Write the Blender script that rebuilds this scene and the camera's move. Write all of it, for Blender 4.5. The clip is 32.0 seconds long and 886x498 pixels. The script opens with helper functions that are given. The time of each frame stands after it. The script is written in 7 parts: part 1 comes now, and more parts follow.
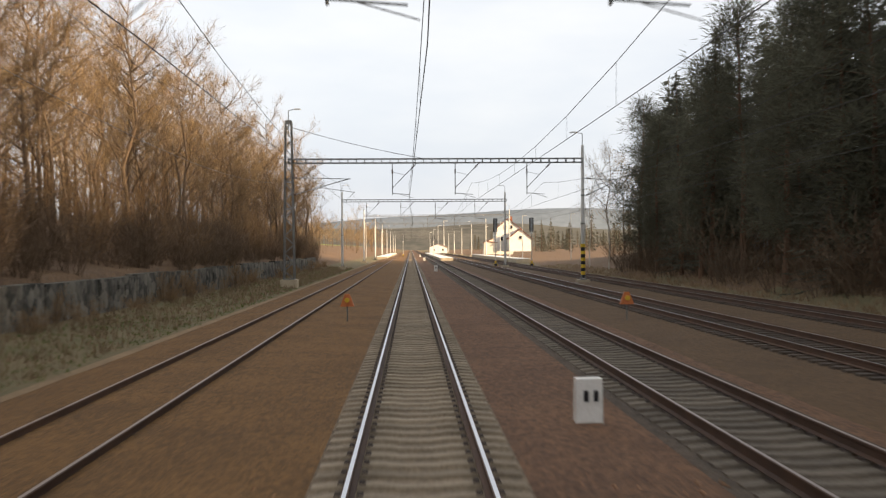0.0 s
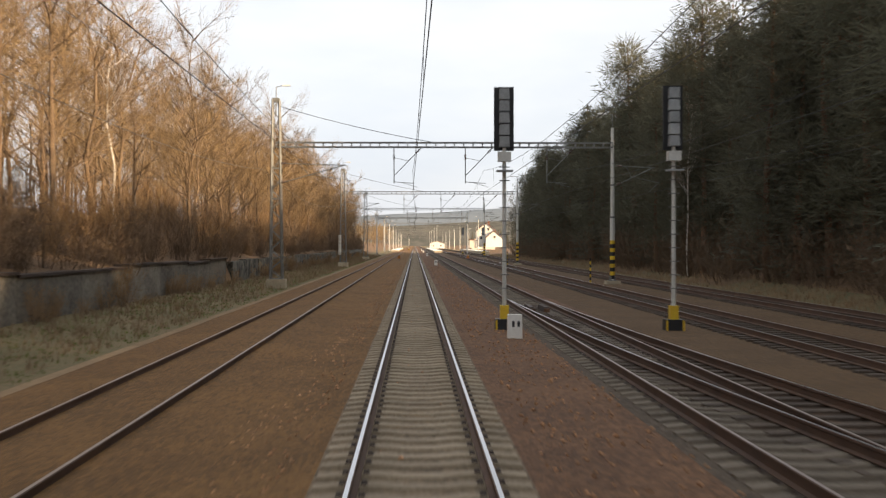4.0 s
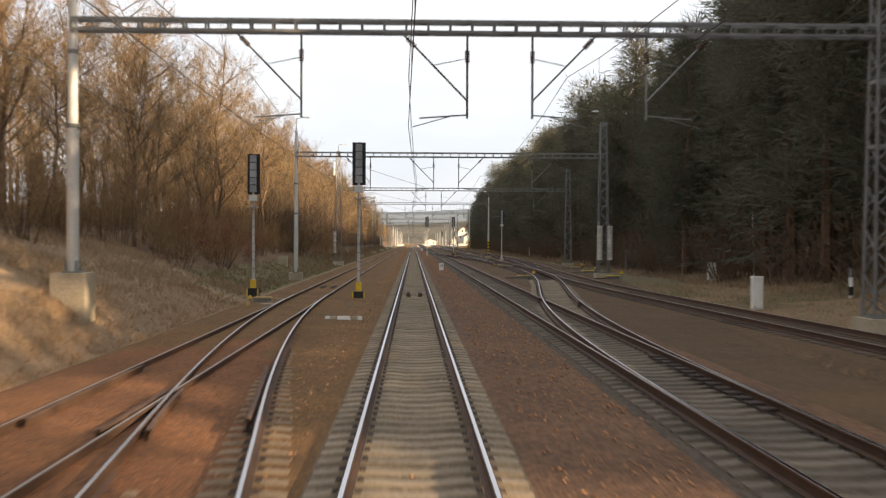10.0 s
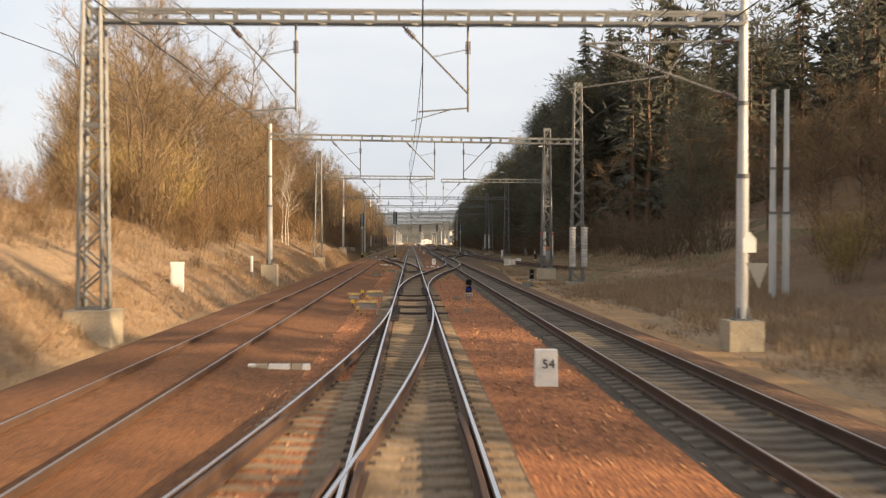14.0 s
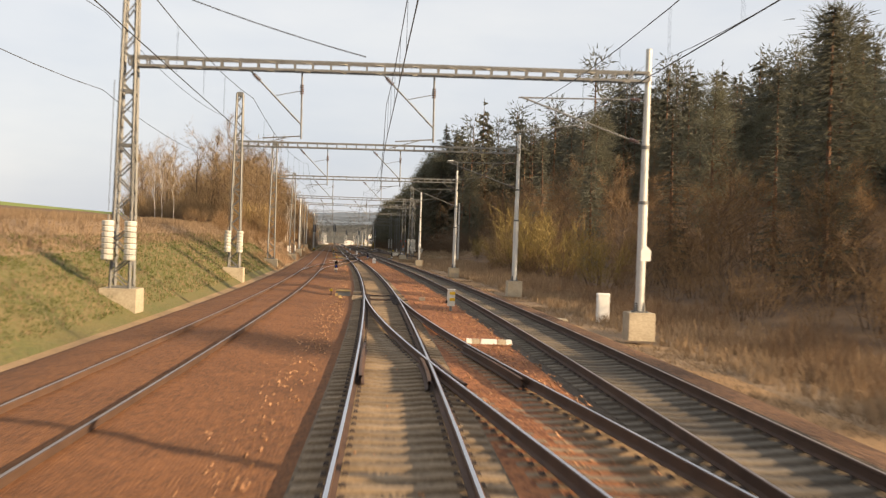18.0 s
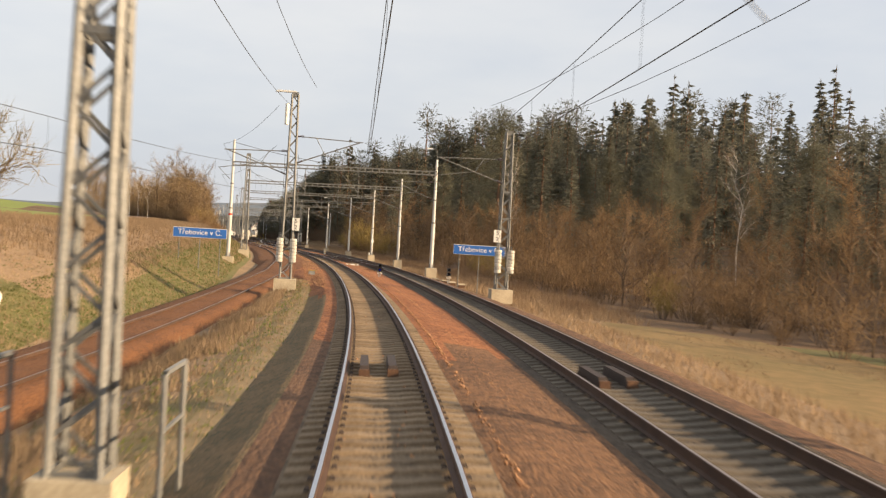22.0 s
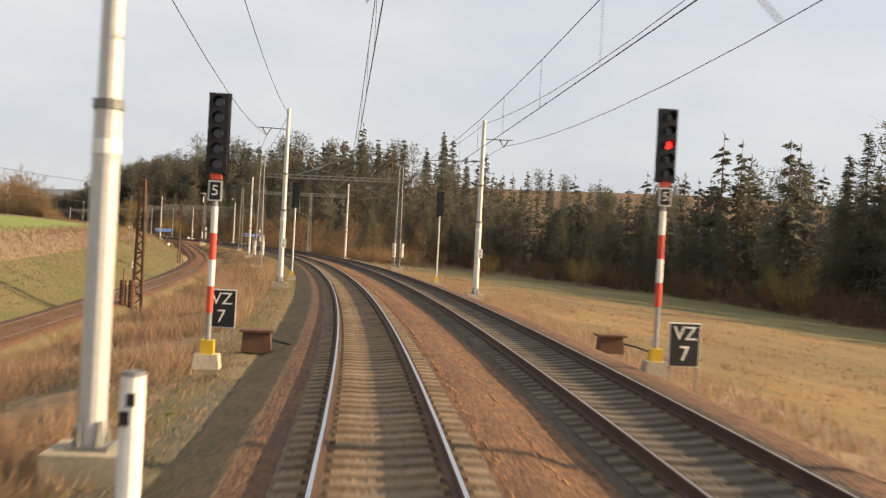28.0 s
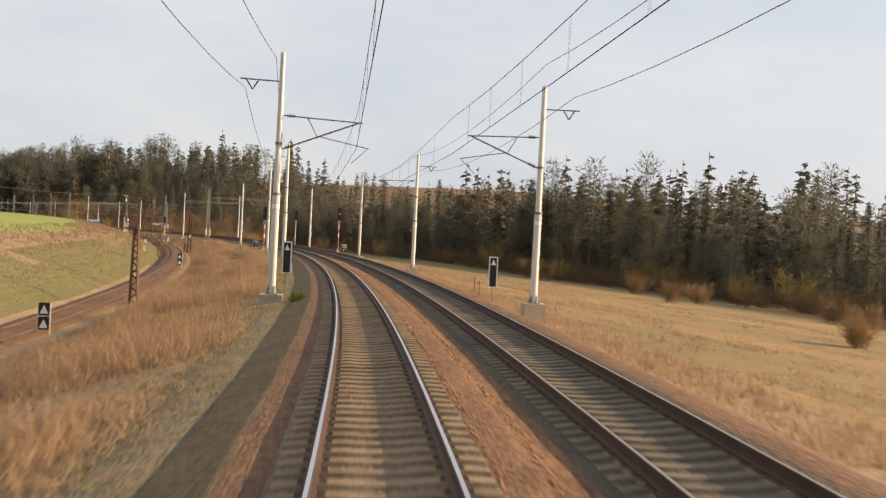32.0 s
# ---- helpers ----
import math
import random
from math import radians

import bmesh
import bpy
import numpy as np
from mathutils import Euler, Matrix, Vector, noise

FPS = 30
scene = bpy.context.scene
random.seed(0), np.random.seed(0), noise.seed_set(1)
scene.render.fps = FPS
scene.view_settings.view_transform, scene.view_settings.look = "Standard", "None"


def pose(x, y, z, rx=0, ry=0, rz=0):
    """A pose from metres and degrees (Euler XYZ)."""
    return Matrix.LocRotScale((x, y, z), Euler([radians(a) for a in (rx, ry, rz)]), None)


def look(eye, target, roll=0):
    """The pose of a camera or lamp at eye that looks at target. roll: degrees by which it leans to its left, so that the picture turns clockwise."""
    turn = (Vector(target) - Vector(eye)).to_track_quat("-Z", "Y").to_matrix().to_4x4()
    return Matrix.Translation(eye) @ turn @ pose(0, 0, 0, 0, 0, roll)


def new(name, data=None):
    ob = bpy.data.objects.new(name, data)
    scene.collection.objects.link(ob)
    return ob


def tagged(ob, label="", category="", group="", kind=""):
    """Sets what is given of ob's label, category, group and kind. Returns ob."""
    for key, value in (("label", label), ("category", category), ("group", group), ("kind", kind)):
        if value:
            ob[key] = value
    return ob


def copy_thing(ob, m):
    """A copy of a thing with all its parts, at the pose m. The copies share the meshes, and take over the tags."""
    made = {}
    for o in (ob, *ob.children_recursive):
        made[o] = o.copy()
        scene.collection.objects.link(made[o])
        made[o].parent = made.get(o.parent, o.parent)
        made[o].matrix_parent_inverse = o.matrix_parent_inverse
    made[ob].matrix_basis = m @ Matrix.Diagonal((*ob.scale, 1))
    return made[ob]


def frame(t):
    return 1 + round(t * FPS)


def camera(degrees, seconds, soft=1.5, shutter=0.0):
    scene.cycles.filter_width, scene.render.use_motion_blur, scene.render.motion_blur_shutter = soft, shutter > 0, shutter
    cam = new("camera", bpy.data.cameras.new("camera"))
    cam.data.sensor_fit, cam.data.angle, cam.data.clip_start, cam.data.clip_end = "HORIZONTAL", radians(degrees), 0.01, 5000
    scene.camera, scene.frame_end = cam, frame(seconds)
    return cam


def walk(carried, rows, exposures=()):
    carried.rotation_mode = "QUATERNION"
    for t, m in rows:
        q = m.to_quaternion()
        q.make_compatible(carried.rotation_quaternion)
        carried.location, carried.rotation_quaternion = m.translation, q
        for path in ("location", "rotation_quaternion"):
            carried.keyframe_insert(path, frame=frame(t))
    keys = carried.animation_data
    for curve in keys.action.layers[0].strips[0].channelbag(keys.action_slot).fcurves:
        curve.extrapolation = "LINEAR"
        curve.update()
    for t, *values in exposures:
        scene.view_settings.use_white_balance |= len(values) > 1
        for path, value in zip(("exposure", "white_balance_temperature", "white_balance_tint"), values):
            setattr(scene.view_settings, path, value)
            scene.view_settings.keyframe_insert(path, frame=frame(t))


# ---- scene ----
cam = camera(47.07, 32.0, soft=1.3, shutter=0.25)
# seconds, x, y, z, tilt, lean, heading
PATH = [
    (0.0, 0.002, -0.000, 2.419, 89.948, 0.363, -1.802),
    (0.5, -0.009, -14.213, 2.419, 89.920, 0.304, -1.711),
    (1.0, -0.008, -28.428, 2.421, 89.896, 0.239, -1.638),
    (1.5, 0.001, -42.644, 2.419, 89.870, 0.174, -1.610),
    (2.0, 0.006, -56.860, 2.421, 89.849, 0.113, -1.612),
    (2.5, 0.001, -71.078, 2.422, 89.825, 0.065, -1.598),
    (3.0, 0.004, -85.301, 2.419, 89.791, 0.043, -1.621),
    (3.5, 0.002, -99.530, 2.418, 89.763, 0.043, -1.626),
    (4.0, 0.000, -113.755, 2.420, 89.735, 0.055, -1.593),
    (4.5, -0.000, -127.978, 2.420, 89.708, 0.073, -1.542),
    (5.0, 0.000, -142.196, 2.420, 89.683, 0.088, -1.489),
    (5.5, -0.000, -156.411, 2.420, 89.665, 0.088, -1.454),
    (6.0, -0.004, -170.621, 2.422, 89.660, 0.062, -1.460),
    (6.5, -0.008, -184.828, 2.419, 89.661, 0.018, -1.488),
    (7.0, -0.012, -199.043, 2.422, 89.665, -0.050, -1.525),
    (7.5, -0.007, -213.264, 2.421, 89.663, -0.128, -1.568),
    (8.0, 0.000, -227.505, 2.419, 89.646, -0.192, -1.580),
    (8.5, 0.011, -241.748, 2.414, 89.617, -0.237, -1.603),
    (9.0, 0.014, -255.983, 2.423, 89.625, -0.255, -1.612),
    (9.5, 0.006, -270.205, 2.419, 89.605, -0.238, -1.635),
    (10.0, 0.008, -284.408, 2.418, 89.589, -0.197, -1.694),
    (10.5, 0.003, -298.593, 2.417, 89.573, -0.131, -1.770),
    (11.0, -0.008, -312.788, 2.423, 89.568, -0.062, -1.734),
    (11.5, -0.005, -327.029, 2.427, 89.603, 0.014, -1.732),
    (12.0, -0.001, -341.322, 2.419, 89.619, 0.078, -1.736),
    (12.5, 0.010, -355.665, 2.425, 89.644, 0.110, -1.727),
    (13.0, 0.018, -370.036, 2.419, 89.609, 0.092, -1.743),
    (13.5, 0.009, -384.413, 2.422, 89.575, -0.009, -1.769),
    (14.0, -0.002, -398.775, 2.412, 89.548, -0.229, -1.802),
    (14.5, -0.031, -413.119, 2.422, 89.543, -0.537, -1.949),
    (15.0, -0.131, -427.449, 2.420, 89.557, -0.852, -2.321),
    (15.5, -0.327, -441.766, 2.420, 89.582, -1.159, -2.863),
    (16.0, -0.619, -456.071, 2.420, 89.615, -1.441, -3.517),
    (16.5, -1.017, -470.367, 2.419, 89.655, -1.683, -4.214),
    (17.0, -1.547, -484.653, 2.420, 89.703, -1.869, -4.878),
    (17.5, -2.232, -498.930, 2.422, 89.757, -2.011, -5.589),
    (18.0, -3.053, -513.184, 2.420, 89.800, -2.134, -6.225),
    (18.5, -4.022, -527.403, 2.421, 89.836, -2.247, -6.824),
    (19.0, -5.138, -541.587, 2.419, 89.840, -2.368, -7.446),
    (19.5, -6.424, -555.740, 2.414, 89.834, -2.508, -8.097),
    (20.0, -7.890, -569.861, 2.425, 89.815, -2.683, -8.891),
    (20.5, -9.577, -583.940, 2.423, 89.781, -2.867, -9.816),
    (21.0, -11.501, -597.987, 2.416, 89.735, -3.055, -10.840),
    (21.5, -13.710, -612.021, 2.417, 89.719, -3.227, -11.997),
    (22.0, -16.218, -626.012, 2.423, 89.753, -3.336, -13.289),
    (22.5, -19.042, -639.942, 2.421, 89.785, -3.383, -14.643),
    (23.0, -22.202, -653.793, 2.420, 89.801, -3.377, -15.971),
    (23.5, -25.699, -667.563, 2.420, 89.793, -3.322, -17.265),
    (24.0, -29.506, -681.243, 2.414, 89.752, -3.229, -18.594),
    (24.5, -33.570, -694.837, 2.421, 89.706, -3.106, -19.918),
    (25.0, -37.903, -708.361, 2.426, 89.657, -3.017, -21.224),
    (25.5, -42.449, -721.823, 2.419, 89.609, -2.986, -22.502),
    (26.0, -47.172, -735.228, 2.420, 89.611, -2.982, -23.412),
    (26.5, -52.109, -748.555, 2.420, 89.643, -2.995, -24.305),
    (27.0, -57.295, -761.781, 2.420, 89.685, -3.016, -25.354),
    (27.5, -62.741, -774.893, 2.421, 89.721, -3.041, -26.554),
    (28.0, -68.444, -787.887, 2.420, 89.736, -3.066, -27.709),
    (28.5, -74.408, -800.758, 2.420, 89.730, -3.088, -28.958),
    (29.0, -80.647, -813.497, 2.417, 89.707, -3.096, -30.123),
    (29.5, -87.140, -826.113, 2.425, 89.688, -3.098, -31.242),
    (30.0, -93.877, -838.613, 2.423, 89.657, -3.079, -32.422),
    (30.5, -100.848, -851.007, 2.416, 89.601, -3.049, -33.554),
    (31.0, -108.039, -863.292, 2.420, 89.547, -3.024, -34.623),
    (31.5, -115.431, -875.460, 2.420, 89.477, -3.007, -35.576),
    (32.0, -122.964, -887.537, 2.419, 89.399, -2.995, -36.475),
]
EXPOSURES = [(0.0, 1.5), (9.5, 1.64), (12.0, 1.64), (14.0, 1.36), (18.0, 1.26), (24.0, 1.18), (32.0, 1.17)]
walk(cam, [(t, pose(x, y, z, a, b, c)) for t, x, y, z, a, b, c in PATH], EXPOSURES)

# ---- light ----
SUN_EL, SUN_AZ = 19.5, 118.0
world = bpy.data.worlds.new("world")
scene.world = world
world.use_nodes = True
wn = world.node_tree.nodes
sky = wn.new("ShaderNodeTexSky")
sky.sky_type, sky.sun_disc = "NISHITA", False
sky.sun_elevation, sky.sun_rotation = radians(SUN_EL), radians(SUN_AZ)
sky.air_density, sky.dust_density, sky.ozone_density = 1.0, 4.0, 1.2
wn["Background"].inputs["Strength"].default_value = 0.10
soften, veil = wn.new("ShaderNodeHueSaturation"), wn.new("ShaderNodeMix")
soften.inputs["Saturation"].default_value = 0.6
veil.data_type = "RGBA"
veil.inputs["Factor"].default_value = 0.82
# thin high cloud over the whole sky, in soft uneven sheets
coord, sheet, tone = wn.new("ShaderNodeTexCoord"), wn.new("ShaderNodeTexNoise"), wn.new("ShaderNodeMix")
sheet.inputs["Scale"].default_value, sheet.inputs["Detail"].default_value, sheet.inputs["Roughness"].default_value = 2.6, 5, 0.55
tone.data_type = "RGBA"
tone.inputs["A"].default_value, tone.inputs["B"].default_value = (2.95, 3.12, 3.42, 1.0), (3.9, 3.86, 3.82, 1.0)
spread = wn.new("ShaderNodeMapRange")
spread.inputs["From Min"].default_value, spread.inputs["From Max"].default_value = 0.3, 0.7
stretch = wn.new("ShaderNodeMapping")
stretch.inputs["Scale"].default_value = (1.0, 1.0, 3.0)
world.node_tree.links.new(coord.outputs["Generated"], stretch.inputs["Vector"])
world.node_tree.links.new(stretch.outputs[0], sheet.inputs["Vector"])
world.node_tree.links.new(sheet.outputs[0], spread.inputs["Value"])
world.node_tree.links.new(spread.outputs[0], tone.inputs["Factor"])
world.node_tree.links.new(tone.outputs["Result"], veil.inputs["B"])
world.node_tree.links.new(sky.outputs[0], soften.inputs["Color"])
world.node_tree.links.new(soften.outputs[0], veil.inputs["A"])
world.node_tree.links.new(veil.outputs["Result"], wn["Background"].inputs["Color"])
lamp = bpy.data.lights.new("sun", "SUN")
lamp.energy, lamp.angle, lamp.color = 4.3, radians(0.6), (1.0, 0.73, 0.45)
sun = new("sun", lamp)
sa, se = radians(SUN_AZ), radians(SUN_EL)
sun.matrix_world = look((math.sin(sa) * math.cos(se) * 100, math.cos(sa) * math.cos(se) * 100, math.sin(se) * 100), (0, 0, 0))

# ---- materials ----
MATS = {}


def material(name, a, b=None, rough=0.8, metal=0.0, scale=3.0, fine=30.0, bump=0.3, depth=0.02, vary=0.15, spec=0.3, cells=0.0, islands=False):
    """Two-scale noise between the colours a and b, with relief of some centimetres and a shift of tone from object to object."""
    m = bpy.data.materials.new(name)
    m.use_nodes = True
    nt = m.node_tree
    n, link = nt.nodes, nt.links.new
    bs = n["Principled BSDF"]
    b = b or tuple(c * 0.7 for c in a)
    geo = n.new("ShaderNodeNewGeometry")
    n1, n2 = n.new("ShaderNodeTexNoise"), n.new("ShaderNodeTexNoise")
    n1.inputs["Scale"].default_value, n1.inputs["Detail"].default_value = scale, 4
    n2.inputs["Scale"].default_value, n2.inputs["Detail"].default_value = fine, 3
    link(geo.outputs["Position"], n1.inputs["Vector"])
    link(geo.outputs["Position"], n2.inputs["Vector"])
    add = n.new("ShaderNodeMath")
    add.operation = "ADD"
    link(n1.outputs[0], add.inputs[0])
    link(n2.outputs[0], add.inputs[1])
    height = n2.outputs[0]
    if cells:
        vo = n.new("ShaderNodeTexVoronoi")
        vo.inputs["Scale"].default_value = cells
        link(geo.outputs["Position"], vo.inputs["Vector"])
        sep = n.new("ShaderNodeSeparateColor")
        link(vo.outputs["Color"], sep.inputs[0])
        mul = n.new("ShaderNodeMath")
        mul.operation = "MULTIPLY_ADD"
        link(sep.outputs[0], mul.inputs[0])
        mul.inputs[1].default_value = 0.9
        link(add.outputs[0], mul.inputs[2])
        sub = n.new("ShaderNodeMath")
        sub.operation = "SUBTRACT"
        link(mul.outputs[0], sub.inputs[0])
        sub.inputs[1].default_value = 0.45
        add = sub
        inv = n.new("ShaderNodeMath")
        inv.operation = "SUBTRACT"
        inv.inputs[0].default_value = 1.0
        link(vo.outputs["Distance"], inv.inputs[1])
        height = inv.outputs[0]
    ramp = n.new("ShaderNodeMapRange")
    ramp.inputs["From Min"].default_value, ramp.inputs["From Max"].default_value = 0.65, 1.35
    link(add.outputs[0], ramp.inputs["Value"])
    mix = n.new("ShaderNodeMix")
    mix.data_type = "RGBA"
    mix.inputs["A"].default_value, mix.inputs["B"].default_value = (*b, 1), (*a, 1)
    link(ramp.outputs[0], mix.inputs["Factor"])
    info = geo if islands else n.new("ShaderNodeObjectInfo")
    hsv = n.new("ShaderNodeHueSaturation")
    val = n.new("ShaderNodeMapRange")
    val.inputs["To Min"].default_value, val.inputs["To Max"].default_value = 1 - vary, 1 + vary
    link(info.outputs["Random Per Island" if islands else "Random"], val.inputs["Value"])
    link(val.outputs[0], hsv.inputs["Value"])
    link(mix.outputs["Result"], hsv.inputs["Color"])
    link(hsv.outputs[0], bs.inputs["Base Color"])
    bs.inputs["Roughness"].default_value, bs.inputs["Metallic"].default_value = rough, metal
    bs.inputs["Specular IOR Level"].default_value = spec
    if bump:
        bp = n.new("ShaderNodeBump")
        bp.inputs["Strength"].default_value, bp.inputs["Distance"].default_value = bump, depth
        link(height, bp.inputs["Height"])
        link(bp.outputs[0], bs.inputs["Normal"])
    MATS[name] = m
    return m


def leafy(name, a, b, scale=0.6, vary=0.25, through_light=0.25):
    """Leaves, needles and dry blades: rough, and letting some light through."""
    m = material(name, a, b, rough=0.9, scale=scale, fine=6.0, bump=0.0, vary=vary, spec=0.1)
    nt = m.node_tree
    bs, tr, mx = nt.nodes["Principled BSDF"], nt.nodes.new("ShaderNodeBsdfTranslucent"), nt.nodes.new("ShaderNodeMixShader")
    col = bs.inputs["Base Color"].links[0].from_socket
    nt.links.new(col, tr.inputs["Color"])
    mx.inputs[0].default_value = through_light
    nt.links.new(bs.outputs[0], mx.inputs[1])
    nt.links.new(tr.outputs[0], mx.inputs[2])
    nt.links.new(mx.outputs[0], nt.nodes["Material Output"].inputs["Surface"])
    return m


ballast_mat = material("ballast_stone", (0.335, 0.134, 0.052), (0.113, 0.043, 0.02), rough=0.95, scale=0.35, fine=9.0, bump=0.8, depth=0.035, cells=15.0)
ballast_old = material("dusty_ballast", (0.19, 0.1, 0.034), (0.08, 0.043, 0.016), rough=0.95, scale=0.5, fine=25.0, bump=0.6, depth=0.03, cells=20.0)
orange_dust = material("orange_dusty_ballast", (0.205, 0.088, 0.033), (0.088, 0.038, 0.016), rough=0.95, scale=0.5, fine=25.0, bump=0.6, depth=0.03, cells=20.0)
brown_ballast = material("brown_ballast", (0.20, 0.104, 0.05), (0.072, 0.039, 0.022), rough=0.95, scale=0.35, fine=9.0, bump=0.8, depth=0.035, cells=15.0)
yard_sand = material("sandy_yard", (0.15, 0.09, 0.044), (0.075, 0.046, 0.023), rough=0.95, scale=0.5, fine=25.0, bump=0.6, depth=0.03, cells=20.0)
running_steel = material("browned_steel", (0.33, 0.28, 0.245), (0.22, 0.18, 0.155), rough=0.45, metal=0.8, scale=0.3, fine=80.0, bump=0.0, vary=0.0)
grey_ballast = material("grey_ballast", (0.21, 0.155, 0.10), (0.095, 0.07, 0.047), rough=0.95, scale=0.4, fine=12.0, bump=0.9, depth=0.05, cells=14.0)
sleeper_mat = material("sleeper_concrete", (0.325, 0.265, 0.185), (0.18, 0.14, 0.095), rough=0.9, scale=1.2, fine=22.0, bump=0.3, depth=0.01, vary=0.12)
dark_sleeper = material("weathered_sleeper", (0.17, 0.14, 0.105), (0.09, 0.074, 0.056), rough=0.9, scale=1.2, fine=22.0, bump=0.3, depth=0.01, vary=0.2, islands=True)
sleeper_row = material("sleeper_concrete_row", (0.315, 0.255, 0.178), (0.17, 0.132, 0.09), rough=0.9, scale=1.2, fine=22.0, bump=0.3, depth=0.01, vary=0.16, islands=True)
dusted_sleeper = material("rust_dusted_sleeper", (0.27, 0.20, 0.128), (0.135, 0.095, 0.058), rough=0.92, scale=1.2, fine=22.0, bump=0.35, depth=0.012, vary=0.18, islands=True)
grimy_ballast = material("grimy_ballast", (0.105, 0.08, 0.056), (0.05, 0.038, 0.028), rough=0.95, scale=0.4, fine=12.0, bump=0.9, depth=0.05, cells=14.0)
dark_ballast = material("dark_ballast", (0.175, 0.094, 0.05), (0.072, 0.04, 0.024), rough=0.95, scale=0.35, fine=9.0, bump=0.8, depth=0.035, cells=15.0)
masonry_mat = material("mossy_masonry", (0.16, 0.145, 0.12), (0.035, 0.034, 0.028), rough=0.95, scale=0.8, fine=5.0, bump=0.9, depth=0.08, cells=2.2)
loose_stone = material("loose_stone", (0.40, 0.22, 0.115), (0.25, 0.13, 0.065), rough=0.9, scale=6.0, fine=40.0, bump=0.3, vary=0.6, islands=True)
wood_sleeper = material("tarred_wood", (0.10, 0.075, 0.055), (0.05, 0.038, 0.03), rough=0.9, scale=2.0, fine=40.0, vary=0.25, islands=True)
rust_mat = material("rusty_rail", (0.122, 0.07, 0.044), (0.055, 0.035, 0.027), rough=0.75, metal=0.2, scale=2.0, fine=50.0, bump=0.1)
steel_mat = material("worn_steel", (0.62, 0.62, 0.64), (0.50, 0.50, 0.52), rough=0.28, metal=1.0, scale=0.3, fine=80.0, bump=0.0, vary=0.0)
dull_steel = material("dull_steel", (0.52, 0.50, 0.47), (0.36, 0.34, 0.32), rough=0.4, metal=1.0, scale=0.3, fine=80.0, bump=0.0, vary=0.0)
clip_mat = material("fastening_iron", (0.075, 0.055, 0.045), (0.04, 0.03, 0.026), rough=0.7, metal=0.3, scale=6.0)
galv_mat = material("galvanised_steel", (0.22, 0.22, 0.21), (0.13, 0.13, 0.125), rough=0.6, metal=0.35, scale=1.5, fine=18.0, bump=0.1, vary=0.12)
pole_mat = material("pale_steel_pole", (0.60, 0.59, 0.55), (0.46, 0.45, 0.42), rough=0.5, metal=0.15, scale=0.8, fine=14.0, bump=0.05, vary=0.08)
rusty_mast = material("rusted_mast_steel", (0.17, 0.095, 0.055), (0.09, 0.05, 0.033), rough=0.85, metal=0.2, scale=2.0, fine=25.0, bump=0.2)
concrete_mat = material("cast_concrete", (0.47, 0.40, 0.29), (0.28, 0.235, 0.165), rough=0.92, scale=1.3, fine=16.0, bump=0.35, depth=0.02)
wall_mat = material("stained_wall_concrete", (0.20, 0.18, 0.15), (0.04, 0.037, 0.032), rough=0.95, scale=0.5, fine=6.0, bump=0.6, depth=0.05)
white_mat = material("white_paint", (0.80, 0.78, 0.73), (0.62, 0.60, 0.54), rough=0.6, scale=3.0, fine=30.0, bump=0.05, vary=0.05)
ochre_mat = material("weathered_ochre_paint", (0.46, 0.33, 0.13), (0.22, 0.15, 0.07), rough=0.75, scale=4.0, fine=30.0, bump=0.15)
cover_mat = material("dusty_cover_steel", (0.33, 0.27, 0.20), (0.19, 0.14, 0.09), rough=0.8, scale=3.0, fine=24.0, bump=0.2)
cream_mat = material("cream_plaster", (0.74, 0.68, 0.57), (0.58, 0.52, 0.42), rough=0.85, scale=0.8, fine=12.0, bump=0.1)
black_mat = material("black_paint", (0.022, 0.022, 0.024), (0.012, 0.012, 0.013), rough=0.45, scale=4.0, bump=0.05)
grey_back = material("grey_signal_paint", (0.30, 0.31, 0.31), (0.19, 0.195, 0.20), rough=0.55, scale=3.0, fine=20.0, bump=0.1)
yellow_mat = material("yellow_paint", (0.72, 0.48, 0.03), (0.50, 0.32, 0.03), rough=0.55, scale=4.0, bump=0.1)
red_mat = material("red_paint", (0.62, 0.09, 0.05), (0.45, 0.06, 0.04), rough=0.55, scale=3.0, bump=0.05)
orange_mat = material("orange_paint", (0.55, 0.17, 0.05), (0.36, 0.10, 0.03), rough=0.6, scale=4.0, bump=0.05)
blue_mat = material("blue_enamel", (0.035, 0.14, 0.46), (0.03, 0.11, 0.36), rough=0.4, scale=2.0, bump=0.02, vary=0.03)
insul_mat = material("brown_porcelain", (0.10, 0.05, 0.035), (0.06, 0.03, 0.02), rough=0.25, scale=5.0, bump=0.0)
pale_insul = material("pale_counterweight", (0.58, 0.56, 0.50), (0.38, 0.36, 0.31), rough=0.75, scale=2.0, fine=15.0, bump=0.2)
wire_mat = material("oxidised_wire", (0.07, 0.07, 0.068), (0.045, 0.045, 0.044), rough=0.6, metal=0.3, scale=5.0, bump=0.0)
roof_mat = material("roof_tiles", (0.24, 0.10, 0.06), (0.13, 0.06, 0.04), rough=0.9, scale=1.0, fine=12.0, bump=0.4)
glass_mat = material("window_glass", (0.03, 0.035, 0.04), (0.02, 0.022, 0.026), rough=0.08, spec=0.8, bump=0.0)
grass_dry = material("dry_grass_ground", (0.29, 0.20, 0.115), (0.15, 0.10, 0.06), rough=0.95, scale=0.25, fine=7.0, bump=0.8, depth=0.12)
grass_mix = material("grass_bank", (0.085, 0.092, 0.027), (0.15, 0.115, 0.048), rough=0.95, scale=0.3, fine=6.0, bump=0.8, depth=0.12)
